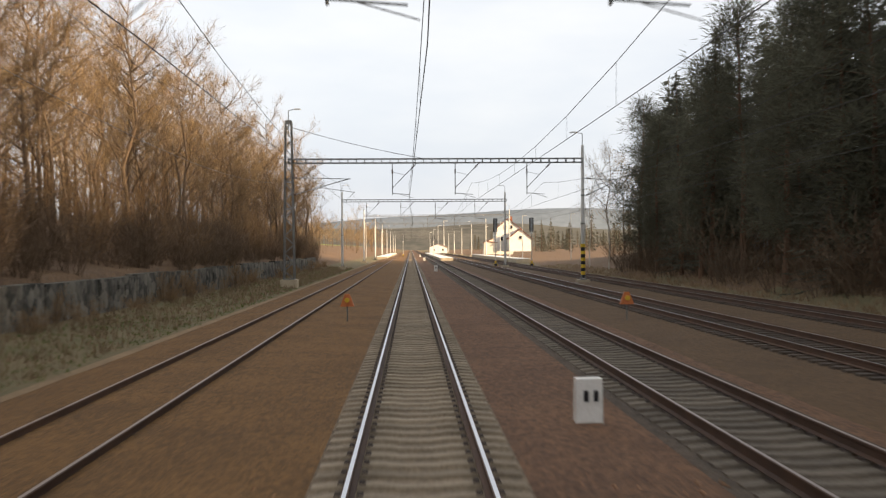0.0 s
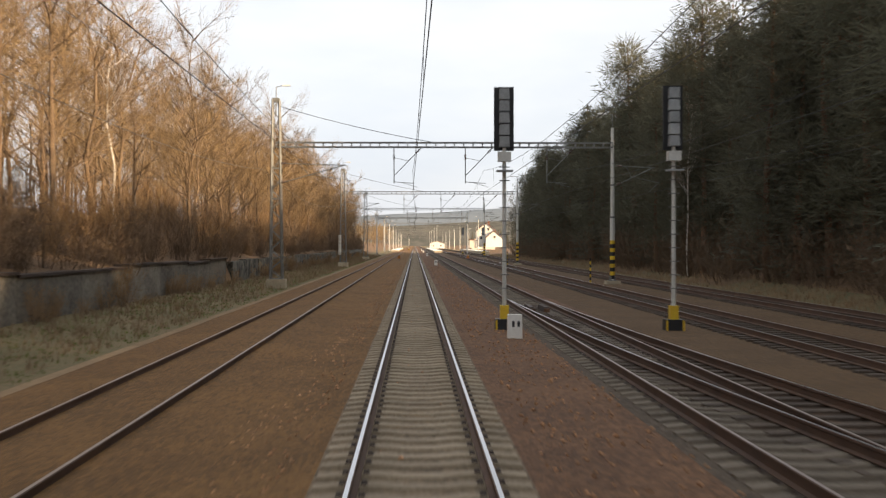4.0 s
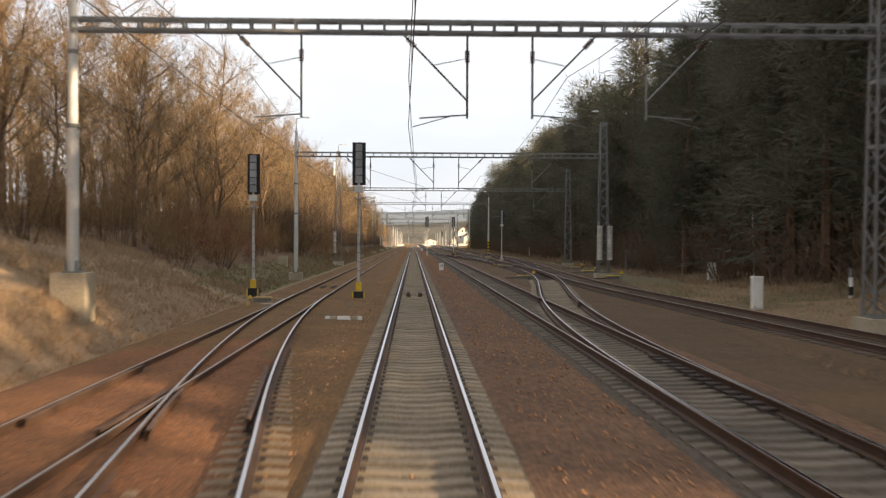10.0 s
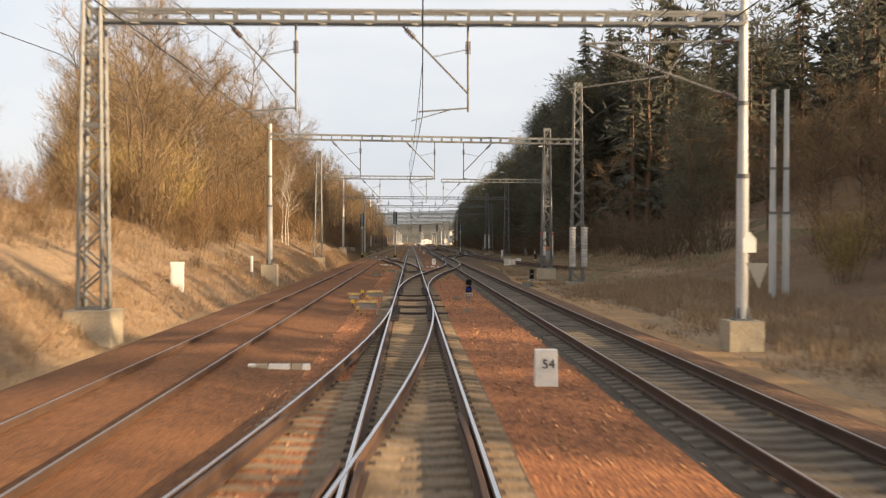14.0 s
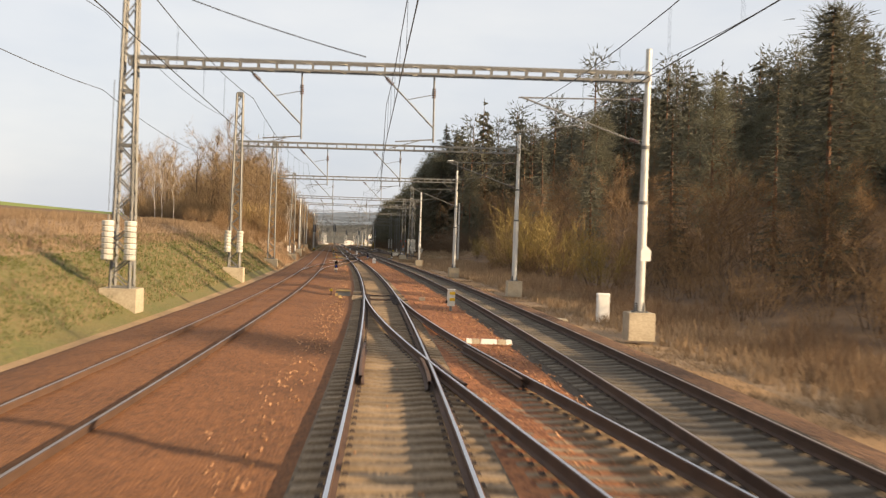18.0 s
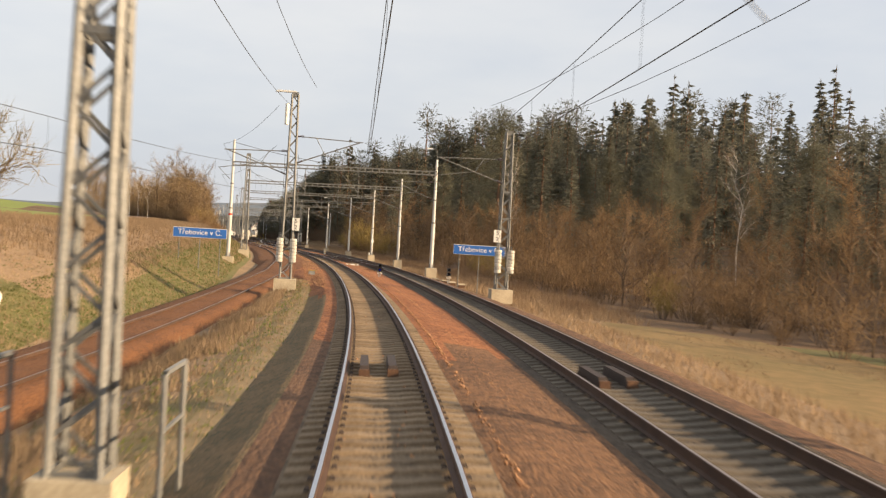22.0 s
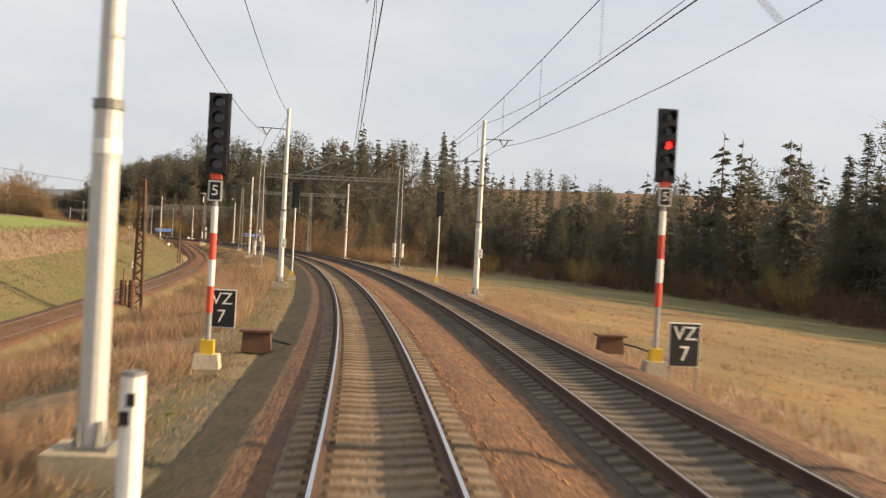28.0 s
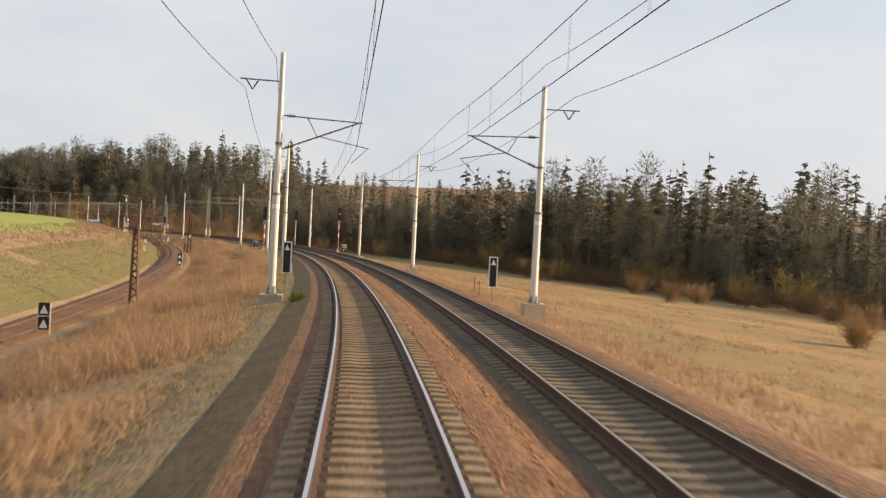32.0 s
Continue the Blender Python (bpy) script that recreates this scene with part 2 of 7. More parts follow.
field_green = material("green_field", (0.20, 0.24, 0.055), (0.14, 0.165, 0.04), rough=0.95, scale=0.06, fine=3.0, bump=0.6, depth=0.1)
# olive grass, darkened so that the forest's shade is in its colour
olive_shade_meadow = material("olive_shade_meadow", (0.155, 0.128, 0.05), (0.088, 0.085, 0.03), rough=0.95, scale=0.11, fine=1.8, bump=0.35, depth=0.06)
meadow_mat = material("pale_meadow", (0.225, 0.142, 0.06), (0.118, 0.09, 0.033), rough=0.95, scale=0.09, fine=1.6, bump=0.35, depth=0.06)
gold_meadow = material("golden_meadow", (0.27, 0.162, 0.062), (0.15, 0.1, 0.038), rough=0.95, scale=0.12, fine=1.8, bump=0.45, depth=0.06)
ochre_sand = material("ochre_verge_sand", (0.37, 0.225, 0.105), (0.19, 0.115, 0.055), rough=0.95, scale=0.5, fine=9.0, bump=0.6, depth=0.04)
forest_floor = material("leaf_litter", (0.17, 0.105, 0.055), (0.08, 0.05, 0.03), rough=0.95, scale=0.3, fine=5.0, bump=0.9, depth=0.12)
dirt_mat = material("sandy_cess", (0.265, 0.18, 0.10), (0.13, 0.09, 0.05), rough=0.95, scale=0.4, fine=9.0, bump=0.6, depth=0.05)
cess_mat = material("overgrown_cess", (0.105, 0.098, 0.04), (0.20, 0.14, 0.075), rough=0.95, scale=0.9, fine=14.0, bump=0.9, depth=0.08)
trodden_mat = material("trodden_earth", (0.23, 0.165, 0.095), (0.115, 0.095, 0.048), rough=0.95, scale=1.1, fine=18.0, bump=0.6, depth=0.04)
shoulder_mat = material("overgrown_ballast", (0.20, 0.128, 0.066), (0.085, 0.07, 0.036), rough=0.95, scale=0.8, fine=14.0, bump=0.8, depth=0.035, cells=15.0)
verge_mat = material("trackside_grass", (0.085, 0.085, 0.038), (0.17, 0.12, 0.065), rough=0.95, scale=0.35, fine=7.0, bump=0.8, depth=0.1)
bark_mat = material("grey_brown_bark", (0.17, 0.12, 0.075), (0.09, 0.06, 0.04), rough=0.95, scale=2.0, fine=18.0, bump=0.4)
pine_bark = material("reddish_pine_bark", (0.20, 0.115, 0.07), (0.08, 0.05, 0.035), rough=0.95, scale=0.7, fine=15.0, bump=0.5)
birch_bark = material("white_birch_bark", (0.66, 0.62, 0.55), (0.30, 0.26, 0.22), rough=0.8, scale=3.0, fine=9.0, bump=0.2)
twig_gold = leafy("golden_twigs", (0.285, 0.20, 0.105), (0.14, 0.10, 0.062))
twig_brown = leafy("brown_twigs", (0.30, 0.195, 0.10), (0.16, 0.105, 0.06), through_light=0.38)
twig_yellow = leafy("yellow_buds", (0.36, 0.27, 0.095), (0.22, 0.155, 0.06))
twig_pale = leafy("pale_birch_twigs", (0.30, 0.235, 0.17), (0.17, 0.125, 0.09))
# needle colours are lifted and greyed: haze over the forest is painted in
needle_mat = leafy("spruce_needles", (0.178, 0.174, 0.132), (0.098, 0.097, 0.076), through_light=0.45)
needle_pine = leafy("pine_needles", (0.158, 0.152, 0.105), (0.088, 0.086, 0.062), through_light=0.45)
path_mat = material("grey_cess_path", (0.15, 0.12, 0.078), (0.074, 0.063, 0.042), rough=0.95, scale=0.4, fine=12.0, bump=0.8, depth=0.04, cells=12.0)
blade_gold = leafy("dry_grass_blades", (0.37, 0.265, 0.165), (0.21, 0.148, 0.092), through_light=0.3)
blade_tawny = leafy("tawny_grass_blades", (0.375, 0.255, 0.155), (0.205, 0.13, 0.08), scale=0.35, vary=0.3, through_light=0.35)
blade_green = leafy("green_grass_blades", (0.14, 0.16, 0.04), (0.08, 0.10, 0.03), through_light=0.3)

# ---- the line's alignment: s runs along the main track, d to its right ----
H_S = [1500, -400, -450, -500, -540, -580, -620, -660, -700, -740, -780, -820, -860, -900, -1050]
H_A = [0.0, 0.0, 1.02, 2.98, 4.83, 6.97, 10.2, 14.11, 17.27, 19.86, 22.87, 26.24, 29.21, 31.95, 42.19]
AL_S = np.arange(1500.0, -1061.0, -1.0)
AL_H = np.radians(np.interp(-AL_S, [-v for v in H_S], H_A))
AL_X = 0.08 - np.concatenate([[0], np.cumsum(np.sin((AL_H[1:] + AL_H[:-1]) / 2))])
AL_Y = 1500.0 - np.concatenate([[0], np.cumsum(np.cos((AL_H[1:] + AL_H[:-1]) / 2))])


def at(s, d, z=0.0):
    """The place beside the line: s along, d to the right, z up (arrays or numbers)."""
    h, x, y = (np.interp(-np.asarray(s, float), -AL_S, a) for a in (AL_H, AL_X, AL_Y))
    return np.stack([x + d * np.cos(h), y - d * np.sin(h), np.broadcast_to(z, np.shape(h)) * 1.0], -1)


def heading(s):
    return math.degrees(float(np.interp(-s, -AL_S, AL_H)))


def put(s, d, z=0.0, turn=0.0, size=1.0):
    """The pose of a thing at s, d that looks along the line."""
    return Matrix.LocRotScale(Vector(at(s, d, z)), Euler((0, 0, radians(turn - heading(s)))), (size, size, size))


def cant(s):
    return np.radians(np.interp(-np.asarray(s, float), [410, 590], [0.0, 3.0]))


def curve_of(points):
    ss, dd = zip(*points)
    return lambda s: np.interp(-np.asarray(s, float), [-v for v in ss], dd)


left_d = curve_of([(1500, -4.68), (-525, -4.68), (-545, -5.1), (-570, -7.2), (-600, -9.19), (-630, -10.67), (-660, -11.77), (-690, -12.51), (-730, -13.48), (-770, -14.13), (-810, -14.61), (-860, -15.18), (-1060, -17.0)])
left_z = curve_of([(1500, 0.0), (-517, 0.0), (-540, -.2), (-570, -.95), (-600, -1.42), (-630, -1.57), (-660, -1.62), (-690, -1.75), (-730, -1.85), (-770, -2.15), (-810, -2.55), (-860, -2.9), (-1060, -3.0)])
main_d = curve_of([(1500, 0), (-480, 0), (-560, .06), (-646, .115), (-702, .14), (-788, .21), (-902, .265), (-1060, .28)])
right_d = curve_of([(1500, 4.75), (-690, 4.75), (-770, 4.4), (-830, 4.1), (-1060, 4.1)])

GROUND = [
    (1500, [(-650, 25), (-200, 14), (-60, 5), (-25, 2), (-14, 0), (-9, -.5), (20, -.5), (40, -.2), (80, .5), (200, 4), (500, 20), (1600, 40)]),
    (190, [(-650, 25), (-200, 14), (-60, 5), (-25, 2), (-14, 0), (-9, -.5), (20, -.5), (40, -.2), (80, .5), (200, 4), (500, 20), (1600, 40)]),
    (120, [(-650, 30), (-160, 14), (-60, 8), (-30, 4.5), (-19.5, 2.6), (-13.6, 1.4), (-13.0, -.2), (-9, -.5), (20, -.4), (25, .5), (43, 6), (80, 23), (120, 35), (160, 43), (320, 48), (1600, 48)]),
    (0, [(-650, 30), (-160, 14), (-60, 8), (-30, 4.5), (-19.5, 2.6), (-13.6, 1.4), (-13.0, -.2), (-9, -.5), (20, -.4), (25, .5), (43, 6), (80, 23), (120, 35), (160, 43), (320, 48), (1600, 48)]),
    (-112, [(-650, 30), (-160, 14), (-60, 8), (-30, 4.5), (-19.5, 2.6), (-13.6, 1.4), (-13.0, -.2), (-9, -.5), (20, -.4), (25, .5), (43, 5), (80, 14), (160, 29), (320, 38), (1600, 40)]),
    (-125, [(-650, 30), (-160, 14), (-60, 8), (-30, 5), (-19.5, 3), (-14.5, 1.2), (-11, -.1), (-9, -.5), (20, -.4), (26, .4), (43, 5), (80, 14), (160, 29), (320, 38), (1600, 40)]),
    (-220, [(-650, 30), (-160, 14), (-60, 8), (-30, 5), (-19.5, 3), (-14.5, 1.2), (-11, -.1), (-9, -.5), (20, -.4), (26, .4), (43, 5), (80, 14), (160, 29), (320, 38), (1600, 40)]),
    (-255, [(-650, 20), (-160, 10), (-60, 7), (-25, 5), (-17.5, 3.9), (-13.4, 2.4), (-10, .8), (-8.3, -.5), (7.5, -.6), (13, -.4), (19, .2), (25, 2), (37, 6), (80, 16), (160, 31), (320, 38), (1600, 40)]),
    (-330, [(-650, 18), (-160, 9), (-60, 6.5), (-25, 4.8), (-17.5, 3.9), (-13.4, 2.3), (-10, .7), (-8.3, -.5), (7.5, -.6), (13, -.4), (19, .2), (25, 2), (37, 6), (80, 16), (160, 31), (320, 38), (1600, 40)]),
    (-375, [(-650, 14), (-160, 7), (-60, 5), (-25, 4.2), (-16, 3.7), (-12, 1.9), (-9, .1), (-8, -.6), (7.5, -.6), (13, -.5), (21, .5), (32, 4), (60, 9), (95, 17), (160, 29), (320, 36), (1600, 40)]),
    (-450, [(-650, 12), (-160, 5.4), (-60, 3.9), (-25, 3.4), (-16, 3.1), (-12, 1.8), (-9, 0), (-8, -.6), (7.5, -.8), (13, -.9), (21, -.6), (32, 1), (60, 5), (95, 9), (160, 16), (320, 22), (1600, 30)]),
    (-540, [(-650, 12), (-160, 5.4), (-60, 3.5), (-25, 2.6), (-17.5, 2.0), (-12, .8), (-9, -.3), (-8, -.7), (7.5, -.9), (13, -1.3), (21, -1.6), (32, -1.9), (60, 0), (95, 4), (160, 11), (320, 18), (1600, 30)]),
    (-566, [(-650, 12), (-160, 5.7), (-60, 3.6), (-30, 2.8), (-20, 2.0), (-14, .6), (-10.4, -1.2), (-9, -1.7), (-5.4, -1.5), (-4.2, -.85), (-3, -.56), (-2.5, -.6), (0, -.75), (7.5, -.95), (13, -1.4), (21, -1.8), (32, -2.2), (48, -2.4), (60, -1.8), (95, 1.5), (160, 8.5), (320, 16), (1600, 30)]),
    (-600, [(-650, 12), (-160, 6), (-60, 3.8), (-34, 3), (-22, 2), (-17, .4), (-13.6, -1.1), (-12.2, -1.9), (-11, -2.2), (-7.4, -2.1), (-6, -1.4), (-4.4, -.8), (-3, -.56), (-2.5, -.6), (7.5, -1.0), (13, -1.5), (25, -2.1), (43, -3.0), (60, -3.8), (75, -3.9), (95, -2), (120, 1), (160, 6), (320, 14), (1600, 30)]),
    (-690, [(-650, 12), (-160, 6), (-60, 3.6), (-40, 2.8), (-26, 1.2), (-19, -.7), (-16.3, -1.9), (-15, -2.5), (-10.2, -2.4), (-8.6, -1.8), (-6, -1.1), (-4, -.72), (-3, -.58), (-2.5, -.6), (7.5, -1.0), (11, -1.5), (25, -2.6), (43, -3.9), (60, -5.1), (75, -6.1), (95, -6.3), (120, -4), (160, 1), (320, 12), (1600, 30)]),
    (-780, [(-650, 12), (-160, 6), (-60, 3.4), (-36, 2.2), (-26, .2), (-20.5, -1.4), (-17.8, -2.6), (-16.6, -3.0), (-12, -2.9), (-10, -2.2), (-6, -1.2), (-4, -.78), (-3, -.6), (-2.5, -.62), (7.5, -1.0), (11, -1.6), (25, -2.9), (43, -4.2), (60, -5.3), (75, -6.3), (95, -6.6), (120, -4.5), (160, 0), (320, 10), (1600, 30)]),
    (-1060, [(-650, 12), (-160, 6), (-60, 3.4), (-36, 2.0), (-27, .0), (-21.5, -2.2), (-19, -3.3), (-17.8, -3.7), (-12.8, -3.6), (-11, -2.8), (-6, -1.3), (-4, -.82), (-3, -.6), (-2.5, -.62), (7.5, -1.0), (11, -1.6), (25, -2.9), (43, -4.2), (60, -5.3), (75, -6.3), (95, -6.6), (120, -4.5), (160, 0), (320, 10), (1600, 30)]),
]


def ground_z(s, d):
    for (s0, p0), (s1, p1) in zip(GROUND, GROUND[1:]):
        if s >= s1:
            u = min(max((s0 - s) / (s0 - s1), 0), 1)
            a, b = (np.interp(d, [q[0] for q in p], [q[1] for q in p]) for p in (p0, p1))
            break
    else:
        a = b = np.interp(d, [q[0] for q in GROUND[-1][1]], [q[1] for q in GROUND[-1][1]])
        u = 0
    z = a * (1 - u) + b * u
    off = max(abs(d) - 9, 0)
    return float(z + min(off * 0.02, 0.5 if s > -560 else 0.12) * noise.noise((s * 0.07, d * 0.11, 0)) + (min(off * 0.02, 0.12) if abs(d) < 20 and s > -560 else 0.0) * noise.noise((s * 0.4, d * 0.5, 3)))


# ---- mesh helpers ----
class Geo:
    """A mesh in the making: vertices, faces and their material slots."""

    def __init__(self):
        self.v, self.f, self.m = [], [], []

    def face(self, pts, slot=0):
        i = len(self.v)
        self.v += [tuple(p) for p in pts]
        self.f.append(tuple(range(i, i + len(pts))))
        self.m.append(slot)

    def box(self, c, size, turn=None, slot=0, taper=1.0):
        i = len(self.v)
        for z in (-1, 1):
            k = taper if z > 0 else 1.0
            for x, y in ((-1, -1), (1, -1), (1, 1), (-1, 1)):
                p = Vector((x * size[0] / 2 * k, y * size[1] / 2 * k, z * size[2] / 2))
                if turn is not None:
                    p = turn @ p
                self.v.append(tuple(p + Vector(c)))
        for q in ((3, 2, 1, 0), (4, 5, 6, 7), (0, 1, 5, 4), (1, 2, 6, 5), (2, 3, 7, 6), (3, 0, 4, 7)):
            self.f.append(tuple(i + k for k in q))
            self.m.append(slot)
        return self

    def tube(self, a, b, r0, r1=None, n=8, slot=0, caps=True):
        a, b = Vector(a), Vector(b)
        r1 = r0 if r1 is None else r1
        w = (b - a).normalized()
        u = w.orthogonal().normalized()
        t = w.cross(u)
        i = len(self.v)
        for p, r in ((a, r0), (b, r1)):
            for k in range(n):
                c = 2 * math.pi * k / n
                self.v.append(tuple(p + (u * math.cos(c) + t * math.sin(c)) * r))
        for k in range(n):
            k2 = (k + 1) % n
            self.f.append((i + k, i + k2, i + n + k2, i + n + k))
            self.m.append(slot)
        if caps:
            self.f.append(tuple(i + k for k in reversed(range(n))))
            self.f.append(tuple(i + n + k for k in range(n)))
            self.m += [slot, slot]
        return self

    def line(self, pts, r, n=5, slot=0):
        for a, b in zip(pts, pts[1:]):
            self.tube(a, b, r, r, n, slot, caps=False)
        return self

    def bar(self, a, b, w, h, slot=0):
        """A flat or square bar from a to b."""
        a, b = Vector(a), Vector(b)
        y = (b - a)
        turn = y.to_track_quat("Y", "Z").to_matrix()
        return self.box((a + b) / 2, (w, y.length, h), turn, slot)

    def mesh(self, name, mats, smooth=False):
        me = bpy.data.meshes.new(name)
        me.from_pydata(self.v, [], self.f)
        mats = mats if isinstance(mats, (list, tuple)) else [mats]
        for m in mats:
            me.materials.append(m)
        if len(mats) > 1:
            me.polygons.foreach_set("material_index", self.m)
        if smooth:
            me.polygons.foreach_set("use_smooth", [True] * len(self.f))
        me.update()
        return me


def part(name, geo, mats, parent=None, label="", smooth=False, kind=""):
    """One mesh object under a thing or under a part."""
    me = geo.mesh(name, mats, smooth) if isinstance(geo, Geo) else geo
    ob = new(name, me)
    ob.parent = parent
    return tagged(ob, label=label, kind=kind)


def thing(name, label, category, m=None, group="", kind=""):
    ob = new(name)
    ob.empty_display_size = 0.2
    if m is not None:
        ob.matrix_basis = m
    return tagged(ob, label, category, group, kind)


def soup(name, tris, mat, parent=None, label="", category="", kind=""):
    """One mesh from an array of loose triangles (n, 3, 3)."""
    tris = np.asarray(tris, np.float32)
    n = len(tris)
    me = bpy.data.meshes.new(name)
    me.vertices.add(n * 3)
    me.vertices.foreach_set("co", tris.reshape(-1))
    me.loops.add(n * 3)
    me.loops.foreach_set("vertex_index", np.arange(n * 3, dtype=np.int32))
    me.polygons.add(n)
    me.polygons.foreach_set("loop_start", np.arange(0, n * 3, 3, dtype=np.int32))
    me.materials.append(mat)
    me.update()
    me.validate()
    ob = new(name, me)
    ob.parent = parent
    return tagged(ob, label, category, kind=kind)


def strip(name, stations, columns, mats, slot_of=None, parent=None, label="", kind="structure"):
    """A sheet along the line: columns(s) gives the (d, z) of its cross-section at s."""
    g = Geo()
    n = len(columns(stations[0]))
    rows = []
    for s in stations:
        c = columns(s)
        rows.append(at(np.full(n, float(s)), np.array([q[0] for q in c]), np.array([q[1] for q in c])))
    g.v = [tuple(p) for p in np.concatenate(rows)]
    for i in range(len(stations) - 1):
        c = columns(stations[i]) if slot_of else None
        for k in range(n - 1):
            g.f.append((i * n + k, (i + 1) * n + k, (i + 1) * n + k + 1, i * n + k + 1))
            g.m.append(slot_of((stations[i] + stations[i + 1]) / 2, (c[k][0] + c[k + 1][0]) / 2) if slot_of else 0)
    me = g.mesh(name, mats, True)
    ob = new(name, me)
    ob.parent = parent
    return tagged(ob, label=label, kind=kind)


# ---- ground ----
D_COLS = [-650, -400, -250, -160, -110, -80, -60, -48, -40, -34, -29, -25, -22, -19.5, -17.5, -16, -14.6, -13.6, -13.0, -12.2, -11.4, -10.6, -9.8, -9, -8.3, -7.2, -6.2, -5.4, -4.9, -4.5, -4.1, -3.7, -3.3, -2.95, -2.6,
          0, 3, 5, 6.5, 7.5, 8.5, 9.5, 11, 12.5, 14, 16, 18, 20, 22, 24, 26, 29, 33, 38, 44, 51, 60, 75, 95, 120, 160, 220, 320, 500, 900, 1600]
S_ROWS = [1500, 1200, 950, 750, 600, 480, 380, 300, 240, 200, 170, 150, 135] + list(np.arange(124, -530, -4.0)) + list(np.arange(-530, -900, -2.0)) + list(np.arange(-900, -1060, -4.0))
G_MATS = [dirt_mat, verge_mat, forest_floor, grass_dry, grass_mix, field_green, meadow_mat, path_mat, cess_mat, trodden_mat, olive_shade_meadow, ochre_sand, gold_meadow]


def zone(s, d):
    w = 1.5 * noise.noise((s * 0.05, d * 0.1, 7))
    if -8.6 < d < 8.2:
        if s < -775 and d < 0:
            wide = float(np.interp(-s, [800, 850], [0, .55]))
            return 7 if d > -3.0 - wide + .25 * w else 8 if d > -3.7 - .2 * wide + .3 * w and s > -850 else 3
        if s < -560 and d < 0:
            return 9 if d > -3.1 + .15 * w else 8 if d > -3.8 + .4 * w or noise.noise((s * .15, d * .5, 8)) > .12 else 3
        return 11 if d > 6 and s < -296 else 0
    if d > 0:
        if -570 < s < -296 and d < 8.9 + .6 * w:
            return 11
        if s > -330:
            return (0 if d < 9.3 + .3 * w else (1 if noise.noise((s * .12, d * .3, 2)) > 0 else 3)) if s < -215 and d < 32 + w else 1 if d < 21 + w else 2
        if s > -570:
            return 3 if d < 15 + w else 2
        if d < 12.5 + w:
            return 3
        if noise.noise((s * .035, d * .09, 5)) > .12 and s < -690:
            return 12
        # the meadow takes its darker, painted-shade tone away from the line
        return (10 if d > 24 + 6 * w + max(0, (-s - 640) * .35) else 6) if d < np.interp(-s, [570, 600, 650, 700, 780, 860], [16, 60, 78, 84, 86, 95]) + 2 * w else 2
    if s > -230:
        return 1 if d > -13.2 else (2 if d > -70 else 5)
    if s > -395:
        return 3 if d > -16 + w else (2 if d > -60 else 5)
    if s > -585:
        return 4 if d > -13 + w else (3 if d > -30 + 3 * w else 5)
    edge = float(left_d(s))
    if d > edge - 2.5:
        return 3
    if d > edge - 9.5 + w:
        return 4
    return 3 if d > edge - 16 + 2 * w else 5


strip("ground", S_ROWS, lambda s: [(d, ground_z(s, d)) for d in D_COLS], G_MATS, zone, label="rolling ground with grass, leaf litter and fields")

far = Geo()
for i in range(48):
    a0, a1 = (2 * math.pi * k / 48 for k in (i, i + 1))
    far.face([(0, 0, -9), (5000 * math.cos(a0), 5000 * math.sin(a0), -9), (5000 * math.cos(a1), 5000 * math.sin(a1), -9)])
tagged(part("ground_far", far, meadow_mat), label="distant low ground out to the horizon", kind="structure")

# the haze of distance is painted into the hills' base colours
haze_far = material("haze_tinted_hill", (0.165, 0.19, 0.22), (0.115, 0.135, 0.155), rough=1.0, scale=0.004, fine=0.03, bump=0.0, spec=0.0)
haze_near = material("haze_tinted_wooded_hill", (0.12, 0.115, 0.10), (0.06, 0.062, 0.058), rough=1.0, scale=0.01, fine=0.06, bump=0.0, spec=0.0)


def hill(name, x0, x1, y, base, peak, mat, seed, label, deep=500):
    g = Geo()
    n, rows = 60, 6
    for j in range(rows):
        for i in range(n + 1):
            u = i / n
            x = x0 + (x1 - x0) * u
            env = math.sin(math.pi * u) ** 0.5
            top = base + (peak - base) * env * (0.75 + 0.5 * noise.noise((u * 4, seed, 0))) + 4 * noise.noise((u * 60, seed, 1))
            k = j / (rows - 1)
            g.v.append((x, y + deep * k, base - 12 + (top - base + 12) * math.sin(k * math.pi / 2)))
    for j in range(rows - 1):
        for i in range(n):
            a = j * (n + 1) + i
            g.f.append((a, a + 1, a + n + 2, a + n + 1))
            g.m.append(0)
    tagged(part(name, g, mat, smooth=True), label=label, kind="structure")


hill("backdrop_hill", -2600, 2600, 3600, 0, 175, haze_far, 1.0, "long hill on the horizon, painted haze blue")
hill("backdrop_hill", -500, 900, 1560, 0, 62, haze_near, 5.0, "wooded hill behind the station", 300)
hill("backdrop_hill", -3300, -300, 2300, 0, 95, haze_far, 9.0, "low hill beyond the fields, painted haze blue")

# ---- ballast ----
def rough(s, d, k=0.025):
    return k * noise.noise((s * 0.9, d * 1.7, 11))


